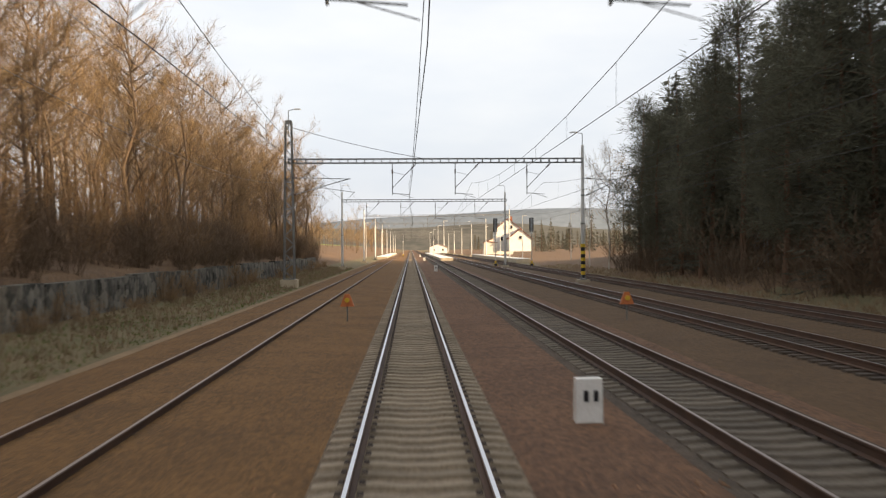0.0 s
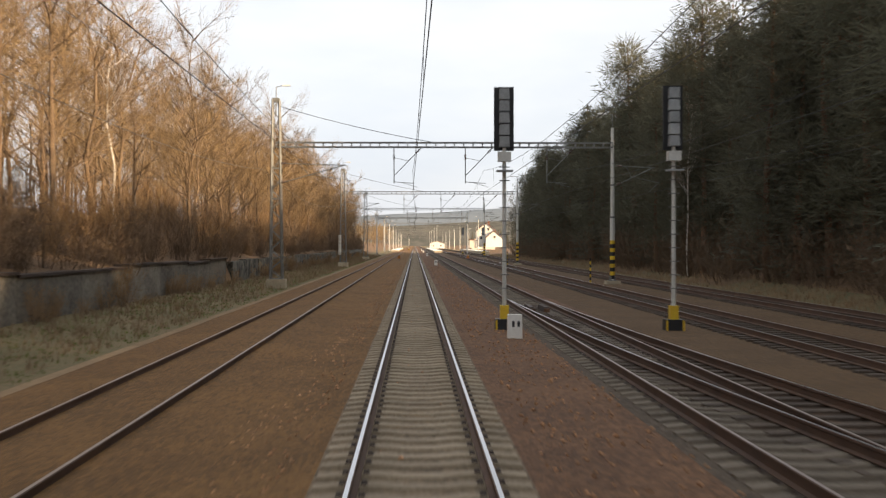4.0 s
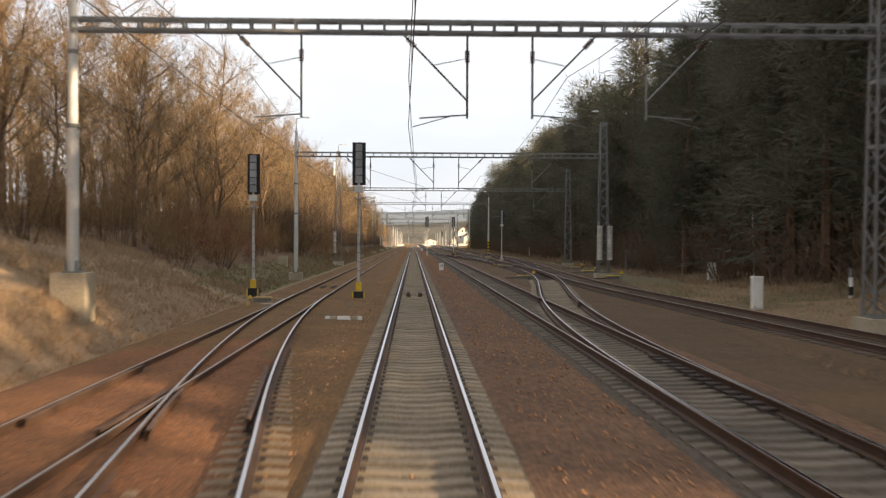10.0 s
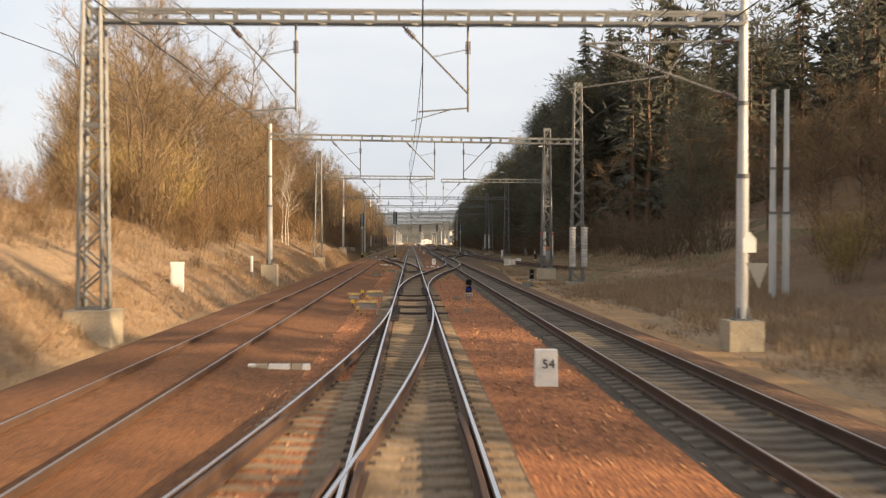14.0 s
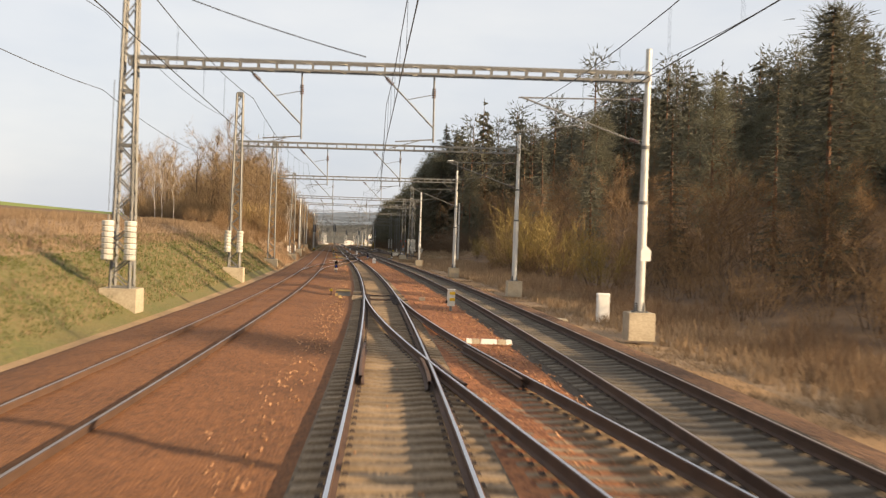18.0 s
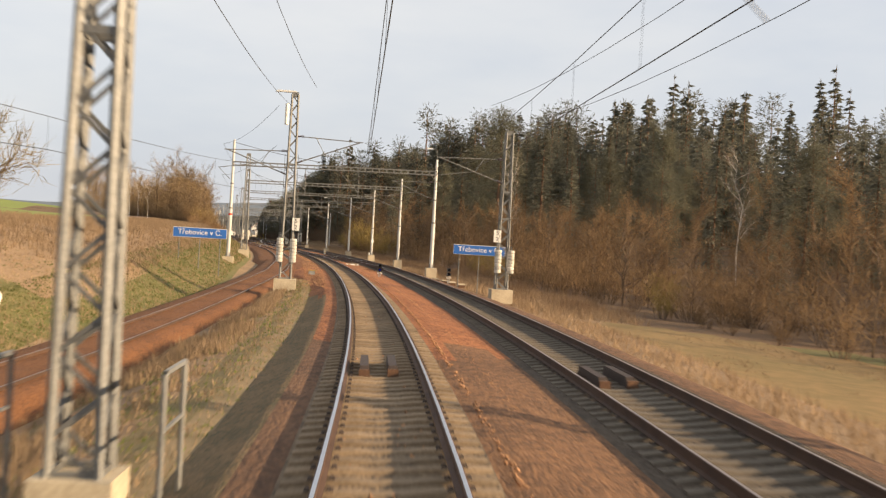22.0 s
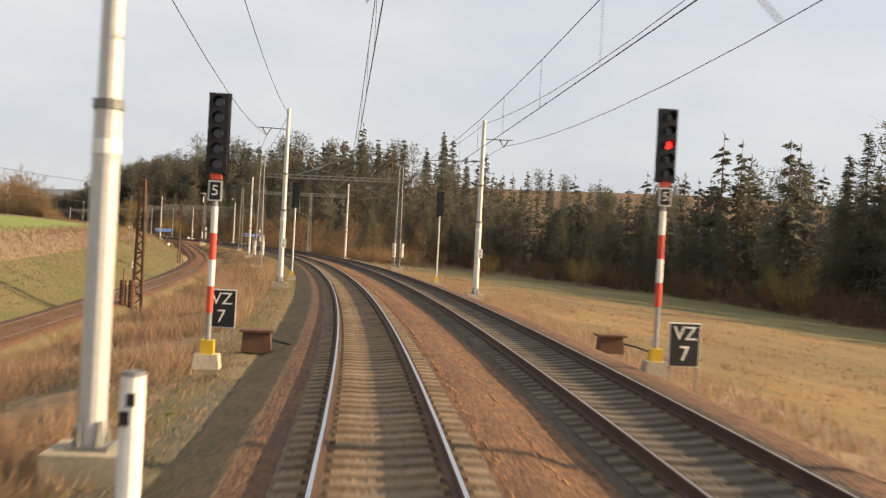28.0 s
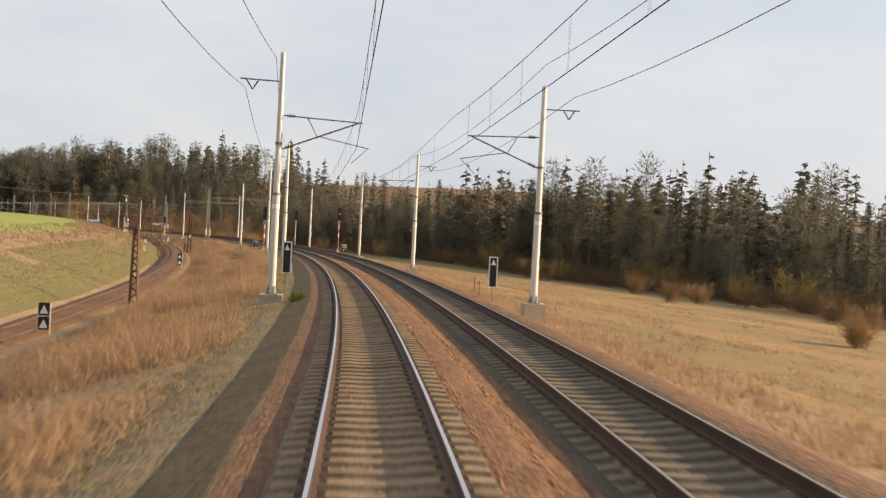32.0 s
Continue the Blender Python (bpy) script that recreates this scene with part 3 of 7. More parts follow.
def main_bed(s):
    r, rc, m0 = float(right_d(s)), math.sin(float(cant(s))), float(main_d(s))
    sep = float(np.interp(-s, [515, 556], [0, 1]))
    out = []
    if sep < 1:
        lo = [(-8.3, -.8), (-7.5, -.32), (-7.0, -.2), (-5.9, -.125), (-4.68, -.105), (-3.5, -.125), (-3.0, -.2), (-2.2, -.22)]
    else:
        lo = [(-8.3, -.8), (-7.5, -.8), (-7.0, -.8), (-5.9, -.8), (-4.68, -.8), (-3.5, -.8), (-3.0, -.8), (-2.2, -.8)]
    near = [(-3.0, -.8), (-2.85, -.7), (-2.7, -.63), (-2.5, -.56), (-2.3, -.49), (-2.1, -.41), (-1.9, -.33), (-1.72, -.255)]
    for (d0, z0), (d1, z1) in zip(lo, near):
        out.append((m0 + d0 * (1 - sep) + d1 * sep, z0 * (1 - sep) + z1 * sep))
    out += [(m0 + d, -.245 + d * rc) for d in (-1.24, -.75, 0, .75, 1.24)]
    m = r / 2
    out += [(1.72 + m0, -.25 + 1.4 * rc), (m + .1, -.235), (r - 1.72, -.25 - 1.4 * rc)]
    out += [(r + d, -.245 + d * rc) for d in (-1.4, -.75, 0, .75, 1.4)]
    out += [(r + 1.9, -.27 + 1.6 * rc), (r + 2.5, -.45 + 1.5 * rc), (r + 3.3, -1.1)]
    return [(d, z + rough(s, d)) for d, z in out]


def bed_slot(s, d):
    r = float(right_d(s))
    d -= float(main_d(s)) * (d < 1.6)
    if d > r + 1.5 and s < -296:
        return 5
    if s < -600 and d < -1.2 and d > -1.75:
        return 5
    if s < -578 - 9 * noise.noise((s * .2, d * 2, 15)) and d < -1.62 - .2 * noise.noise((s * .3, d, 6)):
        return 6
    if d < -1.22 and -590 < s < -538 + 8 * noise.noise((s * .2, d, 16)):
        return 0
    if d < float(np.interp(-s, [390, 430], [-2.4, -1.22])) and -545 < s < -262 + 14 * noise.noise((s * .1, d * .6, 3)):
        return 7
    return 1 if (d < -2.4 and s > -540) or (d < -1.25 and s > -285 - 15 * noise.noise((s * .08, d, 9))) else (4 if abs(d - r) < 1.45 else 2 if abs(d) < 1.25 else 5 if d > 0 and s > -290 - 20 * noise.noise((s * .05, d, 4)) else (3 if s < -600 - 12 * noise.noise((s * .1, d, 0)) else 0))


BED_S = list(np.arange(1490, 130, -20.0)) + list(np.arange(120, -1055, -2.0))
strip("ballast_bed", BED_S, main_bed, [ballast_mat, ballast_old, grey_ballast, brown_ballast, grimy_ballast, dark_ballast, shoulder_mat, orange_dust], bed_slot, label="bed of rust-brown crushed stone under the tracks")


def left_bed(s):
    d, z = float(left_d(s)), float(left_z(s))
    k = float(np.interp(-s, [545, 570], [1.0, .9]))
    return [(d + a * (k if a > 1 else 1), z + b + rough(s, a)) for a, b in ((-2.9, -.9), (-2.3, -.5), (-1.75, -.18), (-.8, -.105), (.8, -.105), (1.55, -.18), (2.0, -.5), (2.5, -.95))]


strip("ballast_bed", list(np.arange(-517, -1055, -3.0)), left_bed, [orange_dust, brown_ballast, cess_mat], lambda s, d: 2 if s < -690 + 8 * noise.noise((s * .2, d, 1)) and d > float(left_d(s)) + 1.5 else 1 if s < -680 + 20 * noise.noise((s * .1, d, 4)) else 0, label="dusty brown ballast bed of the branch track")


def yard_bed(s):
    w = float(np.interp(-s, [190, 262, 330], [18.2, 9.0, 7.6]))
    low = float(np.interp(-s, [300, 330], [0, .5]))
    return [(6.35, -.31 - low)] + [(6.9 + (w - 6.9) * u, -.25 - low + rough(s, u * 9, .04)) for u in (0, .15, .3, .45, .6, .75, .9)] + [(w + .9, -.7 - low)]


strip("ballast_bed", list(np.arange(700, 130, -20.0)) + list(np.arange(120, -332, -3.0)), yard_bed, yard_sand, label="sandy ballast of the station sidings")

# ---- rails and sleepers ----
RAIL = [(-.023, 0), (.023, 0), (.036, -.006), (.036, -.035), (.010, -.05), (.010, -.145), (.072, -.165), (.072, -.178), (-.072, -.178), (-.072, -.165), (-.010, -.145), (-.010, -.05), (-.036, -.035), (-.036, -.006)]


def rail(parent, s_list, d_of, z_of, side, tilt_of, top, label):
    """One rail along the line, its head worn bright."""
    g = Geo()
    n = len(RAIL)
    s = np.array(s_list, float)
    c = np.array([float(tilt_of(q)) for q in s])
    off = np.array([float(d_of(q)) for q in s])
    zz = np.array([float(z_of(q)) for q in s]) + side * 0.753 * np.sin(c)
    rows = [at(s, off + side * 0.753 + px, zz + pz) for px, pz in RAIL]
    arr = np.stack(rows, 1)
    g.v = [tuple(p) for p in arr.reshape(-1, 3)]
    for i in range(len(s) - 1):
        for k in range(n):
            k2 = (k + 1) % n
            g.f.append((i * n + k, i * n + k2, (i + 1) * n + k2, (i + 1) * n + k))
            g.m.append(1 if k == 0 else 0)
    return part("rail", g, [rust_mat, top], parent, label)


def sleeper_geo(half=1.2, clips=True):
    g = Geo()
    secs = [(-half, -.215), (-.95, -.19), (-.45, -.19), (-.2, -.215), (.2, -.215), (.45, -.19), (.95, -.19), (half, -.215)]
    for x, z in secs:
        g.v += [(x, -.15, -.36), (x, .15, -.36), (x, .10, z), (x, -.10, z)]
    for i in range(len(secs) - 1):
        for k in range(4):
            k2 = (k + 1) % 4
            g.f.append((i * 4 + k, i * 4 + k2, i * 4 + 4 + k2, i * 4 + 4 + k))
            g.m.append(0)
    g.f = [f for k, f in enumerate(g.f) if k % 4 != 0] + [(0, 3, 2, 1), (28, 29, 30, 31)]
    g.m = [0] * len(g.f)
    for r in (-.753, .753) if clips else ():
        for e in (-.12, .12):
            g.box((r + e, 0, -.175), (.08, .12, .04), slot=1, taper=.6)
    return g


def joined(name, geo, mats, poses, parent, label):
    v = np.array([(*p, 1.0) for p in geo.v])
    g = Geo()
    nv = len(v)
    mm = np.array([np.array(m) for m in poses])
    allv = np.einsum("nij,vj->nvi", mm, v)[..., :3].reshape(-1, 3)
    me = bpy.data.meshes.new(name)
    faces = [tuple(i * nv + k for k in f) for i in range(len(poses)) for f in geo.f]
    me.from_pydata(allv.tolist(), [], faces)
    for m in mats:
        me.materials.append(m)
    me.polygons.foreach_set("material_index", geo.m * len(poses))
    me.update()
    ob = new(name, me)
    ob.parent = parent
    return tagged(ob, label=label, kind="stuff")


def lying(s, d, z, c=0.0, jig=0.0):
    return Matrix.Translation(Vector(at(s, d, z))) @ Matrix.Rotation(radians(-heading(s)) + jig, 4, "Z") @ Matrix.Rotation(-c, 4, "Y")


S_MAIN = list(np.arange(1200, 140, -30.0)) + list(np.arange(130, -400, -10.0)) + list(np.arange(-400, -1050, -4.0))
zero = lambda s: 0.0
rng = random.Random(7)
STEP = 0.53
SLEEPER, WOOD = sleeper_geo(), Geo().box((0, 0, -.28), (2.5, .26, .18), taper=.96)
sleeper_mesh = SLEEPER.mesh("sleeper", [sleeper_mat, clip_mat])

track_main = thing("railway_track", "main railway track with bright rails on grey concrete sleepers", "track", kind="structure")
for side in (-1, 1):
    rail(track_main, S_MAIN, main_d, zero, side, cant, steel_mat, "rail with a bright worn head")
for i in range(300):
    s = 6 - i * STEP
    ob = new("sleeper", sleeper_mesh)
    ob.parent, ob.matrix_basis = track_main, lying(s, 0, rng.uniform(-.006, .006), float(cant(s)), rng.uniform(-.006, .006))
for lo, hi, conc, told in ((300, 572, sleeper_row, "row of concrete sleepers"), (572, 1960, dusted_sleeper, "row of concrete sleepers brown with rust dust")):
    joined("sleepers", SLEEPER, [conc, clip_mat], [lying(6 - i * STEP, float(main_d(6 - i * STEP)), rng.uniform(-.006, .006), float(cant(6 - i * STEP)), rng.uniform(-.006, .006)) for i in range(lo, hi)], track_main, told)
joined("sleepers", SLEEPER, [sleeper_row, clip_mat], [lying(7 + i * STEP * 1.02, 0, 0) for i in range(420)], track_main, "row of concrete sleepers farther on")

track_right = thing("railway_track", "second railway track with dark concrete sleepers beside the main one", "track", kind="structure")
for side in (-1, 1):
    rail(track_right, S_MAIN, right_d, zero, side, cant, running_steel, "rail with a browned head")
joined("sleepers", SLEEPER, [dark_sleeper, clip_mat], [lying(150 - i * STEP, float(right_d(150 - i * STEP)), rng.uniform(-.006, .006), float(cant(150 - i * STEP)), rng.uniform(-.008, .008)) for i in range(2230) if not 1332 <= i < 1632], track_right, "row of concrete sleepers")
dark_mesh = SLEEPER.mesh("sleeper", [dark_sleeper, clip_mat])
for i in range(1332, 1632):
    s = 150 - i * STEP
    ob = new("sleeper", dark_mesh)
    ob.parent, ob.matrix_basis = track_right, lying(s, float(right_d(s)), rng.uniform(-.006, .006), float(cant(s)), rng.uniform(-.008, .008))

track_left = thing("railway_track", "brown side track almost buried in dusty ballast", "track", kind="structure")
for side in (-1, 1):
    rail(track_left, S_MAIN, left_d, left_z, side, zero, running_steel, "rusty rail with a browned head")
joined("sleepers", WOOD, [wood_sleeper], [lying(120 - i * .62, float(left_d(120 - i * .62)), float(left_z(120 - i * .62)) + .006, 0, rng.uniform(-.01, .01)) for i in range(1850)], track_left, "row of tarred wooden sleepers")


def siding(label, pts, step=3.0, z=0.0, top=dull_steel, pale=-9999):
    """A side track whose distance from the main line runs smoothly through the given points."""
    ss, dd = np.array([p[0] for p in pts], float), np.array([p[1] for p in pts], float)
    fine = np.arange(ss[0], ss[-1] - .1, -step)
    ker = np.ones(9) / 9
    raw = np.interp(-fine, -ss, dd)
    pad = np.concatenate([raw[0] + (raw[0] - raw[1:5])[::-1], raw, raw[-1] + (raw[-1] - raw[-5:-1])[::-1]])
    sm = np.convolve(pad, ker, "valid")
    of = lambda s: float(np.interp(-s, -fine, sm))
    t = thing("railway_track", label, "track", kind="structure")
    for side in (-1, 1):
        rail(t, list(fine), of, lambda s: z, side, zero, top, "rail with a worn head")
    n = int((ss[0] - ss[-1]) / .62)
    joined("sleepers", WOOD, [wood_sleeper], [lying(ss[0] - i * .62, of(ss[0] - i * .62), z - .004) for i in range(n) if ss[0] - i * .62 > pale], t, "row of dark sleepers")
    if pale > ss[-1]:
        joined("sleepers", SLEEPER, [sleeper_row, clip_mat], [lying(s, of(s), z - .012) for s in np.arange(pale, ss[-1] + 20, -STEP)], t, "long pale turnout sleepers")
    return of


def guard_rail(parent, s0, s1, d_of, side, tilt_of, label="short dark check rail"):
    """A short rail beside the running rail's inner edge, flared at both ends."""
    ss = [s0 + (s1 - s0) * k / 6 for k in range(7)]
    flare = [.03, .008, 0, 0, 0, .008, .03]
    shift = lambda s: float(np.interp((s - s0) / (s1 - s0), [k / 6 for k in range(7)], flare))
    rail(parent, ss if s0 > s1 else ss[::-1], lambda s: d_of(s) - side * (.115 + shift(s)), lambda s: .012, side, tilt_of, rust_mat, label)


def frog(parent, s_f, onward, base, of, sign, tilt_of):
    """The crossing of two rails: check rails opposite it and wing rails beside its nose."""
    guard_rail(parent, s_f - onward * 3.4, s_f + onward * 2.6, base, -sign, tilt_of)
    guard_rail(parent, s_f - onward * 3.4, s_f + onward * 2.6, of, sign, zero)
    guard_rail(parent, s_f - onward * .3, s_f + onward * 3.4, base, sign, tilt_of, "short dark wing rail")
    guard_rail(parent, s_f - onward * .3, s_f + onward * 3.4, of, -sign, zero, "short dark wing rail")


loop = siding("station loop track with dark sleepers", [(700, 10.2), (-150, 10.2), (-194, 10.2), (-206, 9.8), (-218, 8.85), (-226, 7.95), (-234, 7.0), (-240, 6.3), (-246, 5.75), (-252, 5.32), (-258, 5.0), (-264, 4.82), (-270, 4.76), (-284, 4.75)], step=1.5, top=steel_mat, pale=-214)
outer = siding("outer siding that curves away into the trees", [(700, 15.8), (-84, 15.3), (-140, 14.3), (-160, 13.5), (-195, 11.75), (-211, 11.0), (-223, 10.6), (-235, 10.85), (-250, 11.3), (-265, 11.9), (-285, 12.7), (-305, 15.0), (-330, 20.5), (-350, 27)])
siding("connecting track between the station tracks", [(-70, 4.8), (-85, 5.1), (-100, 5.9), (-125, 8.2), (-140, 9.5), (-158, 10.2)], top=steel_mat)


strip("ballast_bed", list(np.arange(-186, -349, -3.0)), lambda s: [(outer(s) + a, z + rough(s, a)) for a, z in ((-2.6, -.6), (-1.7, -.26), (-.8, -.2), (.8, -.2), (1.7, -.26), (2.6, -.6))], yard_sand, label="narrow dusty bed of the curving siding")


turnout = thing("turnout_fittings", "dark check rails and slide plates of the station turnout", "track fittings", kind="structure")
frog(turnout, -240.5, 1, lambda s: 4.75, loop, 1, zero)
g = Geo()
for k in range(14):
    for e in (-.62, .62):
        g.box(at(-269 + k * .55, 4.75 + e, -.13), (.30, .20, .05))
part("slide_plate", g, clip_mat, turnout, "dark greased slide plates under the switch blades", kind="stuff")


def point_machine(s, d):
    q = thing("switch_machine", "grey electric point machine with an ochre rim and rods", "point machine", put(s, d, -.24), group="point machines")
    part("case", Geo().box((-.02, 0, .12), (.74, .38, .24), taper=.94), galv_mat, q)
    part("rim", Geo().box((-.02, 0, .26), (.79, .43, .05), taper=.92), ochre_mat, q, "weathered ochre rim")
    part("lid", Geo().box((-.02, 0, .295), (.68, .35, .03), taper=.9), ochre_mat, q, "worn ochre lid")
    for y, w in ((.05, .42), (-3.6, .5)):
        cov = part("rod_cover", Geo().box((.68, y, .12), (w, .32, .22), taper=.95), cover_mat, q, "dusty grey rod cover")
        part("drive_rod", Geo().tube((.95, y, .08), (3.0, y, .08), .03), clip_mat, cov)
    part("link_rod", Geo().tube((.6, 0, .1), (.6, -3.6, .1), .025), clip_mat, q)
    for x, y, h in ((-.62, .4, .2), (-.3, -2.0, .1), (-.1, -3.4, .08)):
        st = part("stake", Geo().tube((x, y, -.1), (x, y, h), .02), clip_mat, q)
        part("indicator_block", Geo().box((x, y, h + .06), (.14, .11, .13), taper=.9), yellow_mat if h > .15 else ochre_mat, st, "small painted block")
    part("counter_block", Geo().box((3.75, -2.0, .07), (.3, .2, .17), taper=.9), cover_mat, q, "pale block beyond the rails")
    for y in (.1, -1.4, -3.6):
        part("trough_sleeper", Geo().box((1.75, y, .03), (1.1, .3, .05), taper=.97), sleeper_mat if y == -1.4 else clip_mat, q, "hollow sleeper between the rails")


def crossover(label, s_toe, sign, d_to, length=76.0, towards=1):
    """A turnout curve from the main track to a neighbour at d_to; towards +1 leads onward, -1 back."""
    pts = []
    for k in range(39):
        x = length * k / 38
        r, ang = 300.0, 1 / 9
        l1 = r * ang
        tot = abs(d_to)
        if x < l1:
            d = x * x / (2 * r)
        elif x > length - l1:
            d = tot - (length - x) ** 2 / (2 * r)
        else:
            a, b = l1 * l1 / (2 * r), tot - l1 * l1 / (2 * r)
            d = a + (b - a) * (x - l1) / (length - 2 * l1)
        pts.append((s_toe + towards * x, sign * d))
    if towards > 0:
        pts.reverse()
    fine = np.array(pts)
    of = lambda s: float(np.interp(-s, -fine[:, 0], fine[:, 1]))
    t = thing("railway_track", label, "track", kind="structure")
    lift = .003
    cz = lambda s: lift + .5 * of(s) * math.sin(float(cant(s)))
    for side in (-1, 1):
        rail(t, list(fine[:, 0]), of, cz, side, zero, steel_mat, "curved turnout rail")
    joined("sleepers", SLEEPER, [dusted_sleeper, clip_mat], [lying(s, of(s), -.012, 0, 0) for s in np.arange(fine[0, 0] - 22, fine[-1, 0] + 22, -STEP)], t, "long turnout sleepers")
    g = Geo()
    for k in range(14):
        s = s_toe + towards * (1.0 + k * .55)
        for e in (-.62, .62):
            p = at(s, e, -.13)
            g.box(p, (.30, .20, .05), Matrix.Rotation(radians(-heading(s)), 3, "Z"))
    part("slide_plate", g, clip_mat, t, "dark greased slide plates under the switch blades")
    point_machine(s_toe + towards, -1.75)
    frog(t, s_toe + towards * 30, towards, zero, of, sign, cant)
    frog(t, s_toe + towards * (length - 30), -towards, lambda s: sign * d_to, of, -sign, cant)


crossover("crossover to the left-hand track", -314, -1, 4.68)
crossover("crossover to the right-hand track", -352, 1, 4.75)
crossover("crossover back to the left-hand track", -358, -1, 4.68, towards=-1)
crossover("crossover back to the right-hand track", -462, 1, 4.75, towards=-1)
point_machine(-241, -6.43)
point_machine(-177, 9.2)

# ---- masts, gantries and wires ----
def foundation(parent, w, top, depth, mat=None):
    part("foundation", Geo().box((0, 0, top - depth / 2), (w, w, depth)), mat or concrete_mat, parent, "concrete foundation block")


def lattice_geo(h, w0, w1, legs, lace):
    for sx in (-1, 1):
        for sy in (-1, 1):
            legs.append(Geo().bar((sx * w0 / 2, sy * w0 / 2, 0), (sx * w1 / 2, sy * w1 / 2, h), .085, .085))
    n = int(h / (w0 * .82))
    for k in range(n):
        z0, z1 = h * k / n, h * (k + 1) / n
        a, b = (w0 + (w1 - w0) * z / h for z in (z0, z1))
        for sx in (-1, 1):
            f = 1 if k % 2 else -1
            lace.bar((sx * a / 2, -f * a / 2, z0), (sx * b / 2, f * b / 2, z1), .05, .03)
            lace.bar((-f * a / 2, sx * a / 2, z0), (f * b / 2, sx * b / 2, z1), .03, .05)
    for z in (.04, h * .45, h * .62, h - .1):
        c = w0 + (w1 - w0) * z / h
        for sy in (-1, 1):
            lace.bar((-c / 2, sy * c / 2, z), (c / 2, sy * c / 2, z), .05, .1)
            lace.bar((sy * c / 2, -c / 2, z), (sy * c / 2, c / 2, z), .05, .1)


WEIGHT = Geo().tube((0, 0, 0), (0, 0, .03), .17, .2, n=12).tube((0, 0, .03), (0, 0, .16), .2, n=12, caps=False).tube((0, 0, .16), (0, 0, .185), .2, .17, n=12).mesh("weight_disc", pale_insul)


def lattice_mast(s, d, h, base=0.0, weights=0, lamp_side=0, mat=None, w0=.78, label="grey lattice steel catenary mast on a concrete block", found=.8):
    mat = mat or galv_mat
    m = thing("catenary_mast", label, "mast", put(s, d, base), group="catenary masts")
    legs, lace = [], Geo()
    lattice_geo(h - base, w0, w0 * .56, legs, lace)
    for g in legs:
        part("leg", g, mat, m)
    part("lacing", lace, mat, m, "diagonal lacing bars", kind="stuff")
    part("cap", Geo().box((0, 0, h - base), (w0 * .62, w0 * .62, .22)), mat, m)
    foundation(m, 1.25 if w0 > .57 else .85, .02, found)
    for k in range(weights):
        x = -.38 + .76 * k
        w = part("counterweight", Geo().tube((x, -.68, .9), (x, -.68, 3.7 if s > -350 else 2.6), .03, n=6), galv_mat, m, "stack of pale round tension weights on a rod")
        for j in range(13 if s > -350 else 7):
            z = 1.0 + j * .195
            part("weight_disc", WEIGHT, pale_insul, w).matrix_basis = Matrix.Translation((x, -.68, z))
        part("weight_rope", Geo().tube((x, -.68, 2.7), (x, -.5, 7.2), .012, n=5), wire_mat, w)
    if lamp_side:
        lamp_arm(m, h - base + .1, lamp_side)
    return m


def lamp_arm(m, z, side):
    g = Geo().tube((0, 0, z - 1.2), (0, 0, z + .75), .03).tube((0, 0, z + .75), (side * .45, 0, z + .85), .025)
    a = part("lamp_post", g, galv_mat, m, "thin bracket of a lamp")
    part("lamp_head", Geo().box((side * .68, 0, z + .86), (.62, .2, .1), taper=.7), pole_mat, a, "pale flat lamp head")


def tube_mast(s, d, h, base=0.0, stripes=False, lamp_side=0, bands="", label="pale tubular steel catenary mast on a concrete block", found=.8):
    m = thing("catenary_mast", label, "mast", put(s, d, base), group="catenary masts")
    H = h - base
    part("pole", Geo().tube((0, 0, .05), (0, 0, H * .42), .165, n=14).tube((0, 0, H * .42), (0, 0, H), .14, .105, n=14), pole_mat, m, smooth=False)
    for z, r in ((H * .41, .185), (H * .62, .15)):
        part("collar", Geo().tube((0, 0, z), (0, 0, z + .12), r, n=14), galv_mat, m)
    g = Geo().box((0, 0, .03), (.5, .5, .06))
    for k in range(4):
        a = math.pi / 4 + k * math.pi / 2
        g.box((math.cos(a) * .2, math.sin(a) * .2, .2), (.03, .14, .34), Matrix.Rotation(a, 3, "Z"), taper=.4)
    part("base_plate", g, galv_mat, m, "bolted base plate with fins")
    if stripes:
        for k in range(10):
            z = .12 + k * .26
            part("stripe", Geo().tube((0, 0, z), (0, 0, z + .26), .172, n=14), yellow_mat if k % 2 else black_mat, m, "warning stripe")
    if bands:
        part("band", Geo().tube((0, 0, 3.6), (0, 0, 3.78), .172, n=14), red_mat if bands == "red" else white_mat, m, "painted band")
    foundation(m, .95, .01, found)
    if lamp_side:
        lamp_arm(m, H + .1, lamp_side)
    return m


def insulator(g, a, b, slot=1):
    """Two turns of porcelain sheds near a on the way to b."""
    a, b = Vector(a), Vector(b)
    w = (b - a).normalized()
    for k in range(5):
        p = a + w * (.15 + .07 * k)
        g.tube(p, p + w * .03, .075, n=8, slot=slot)


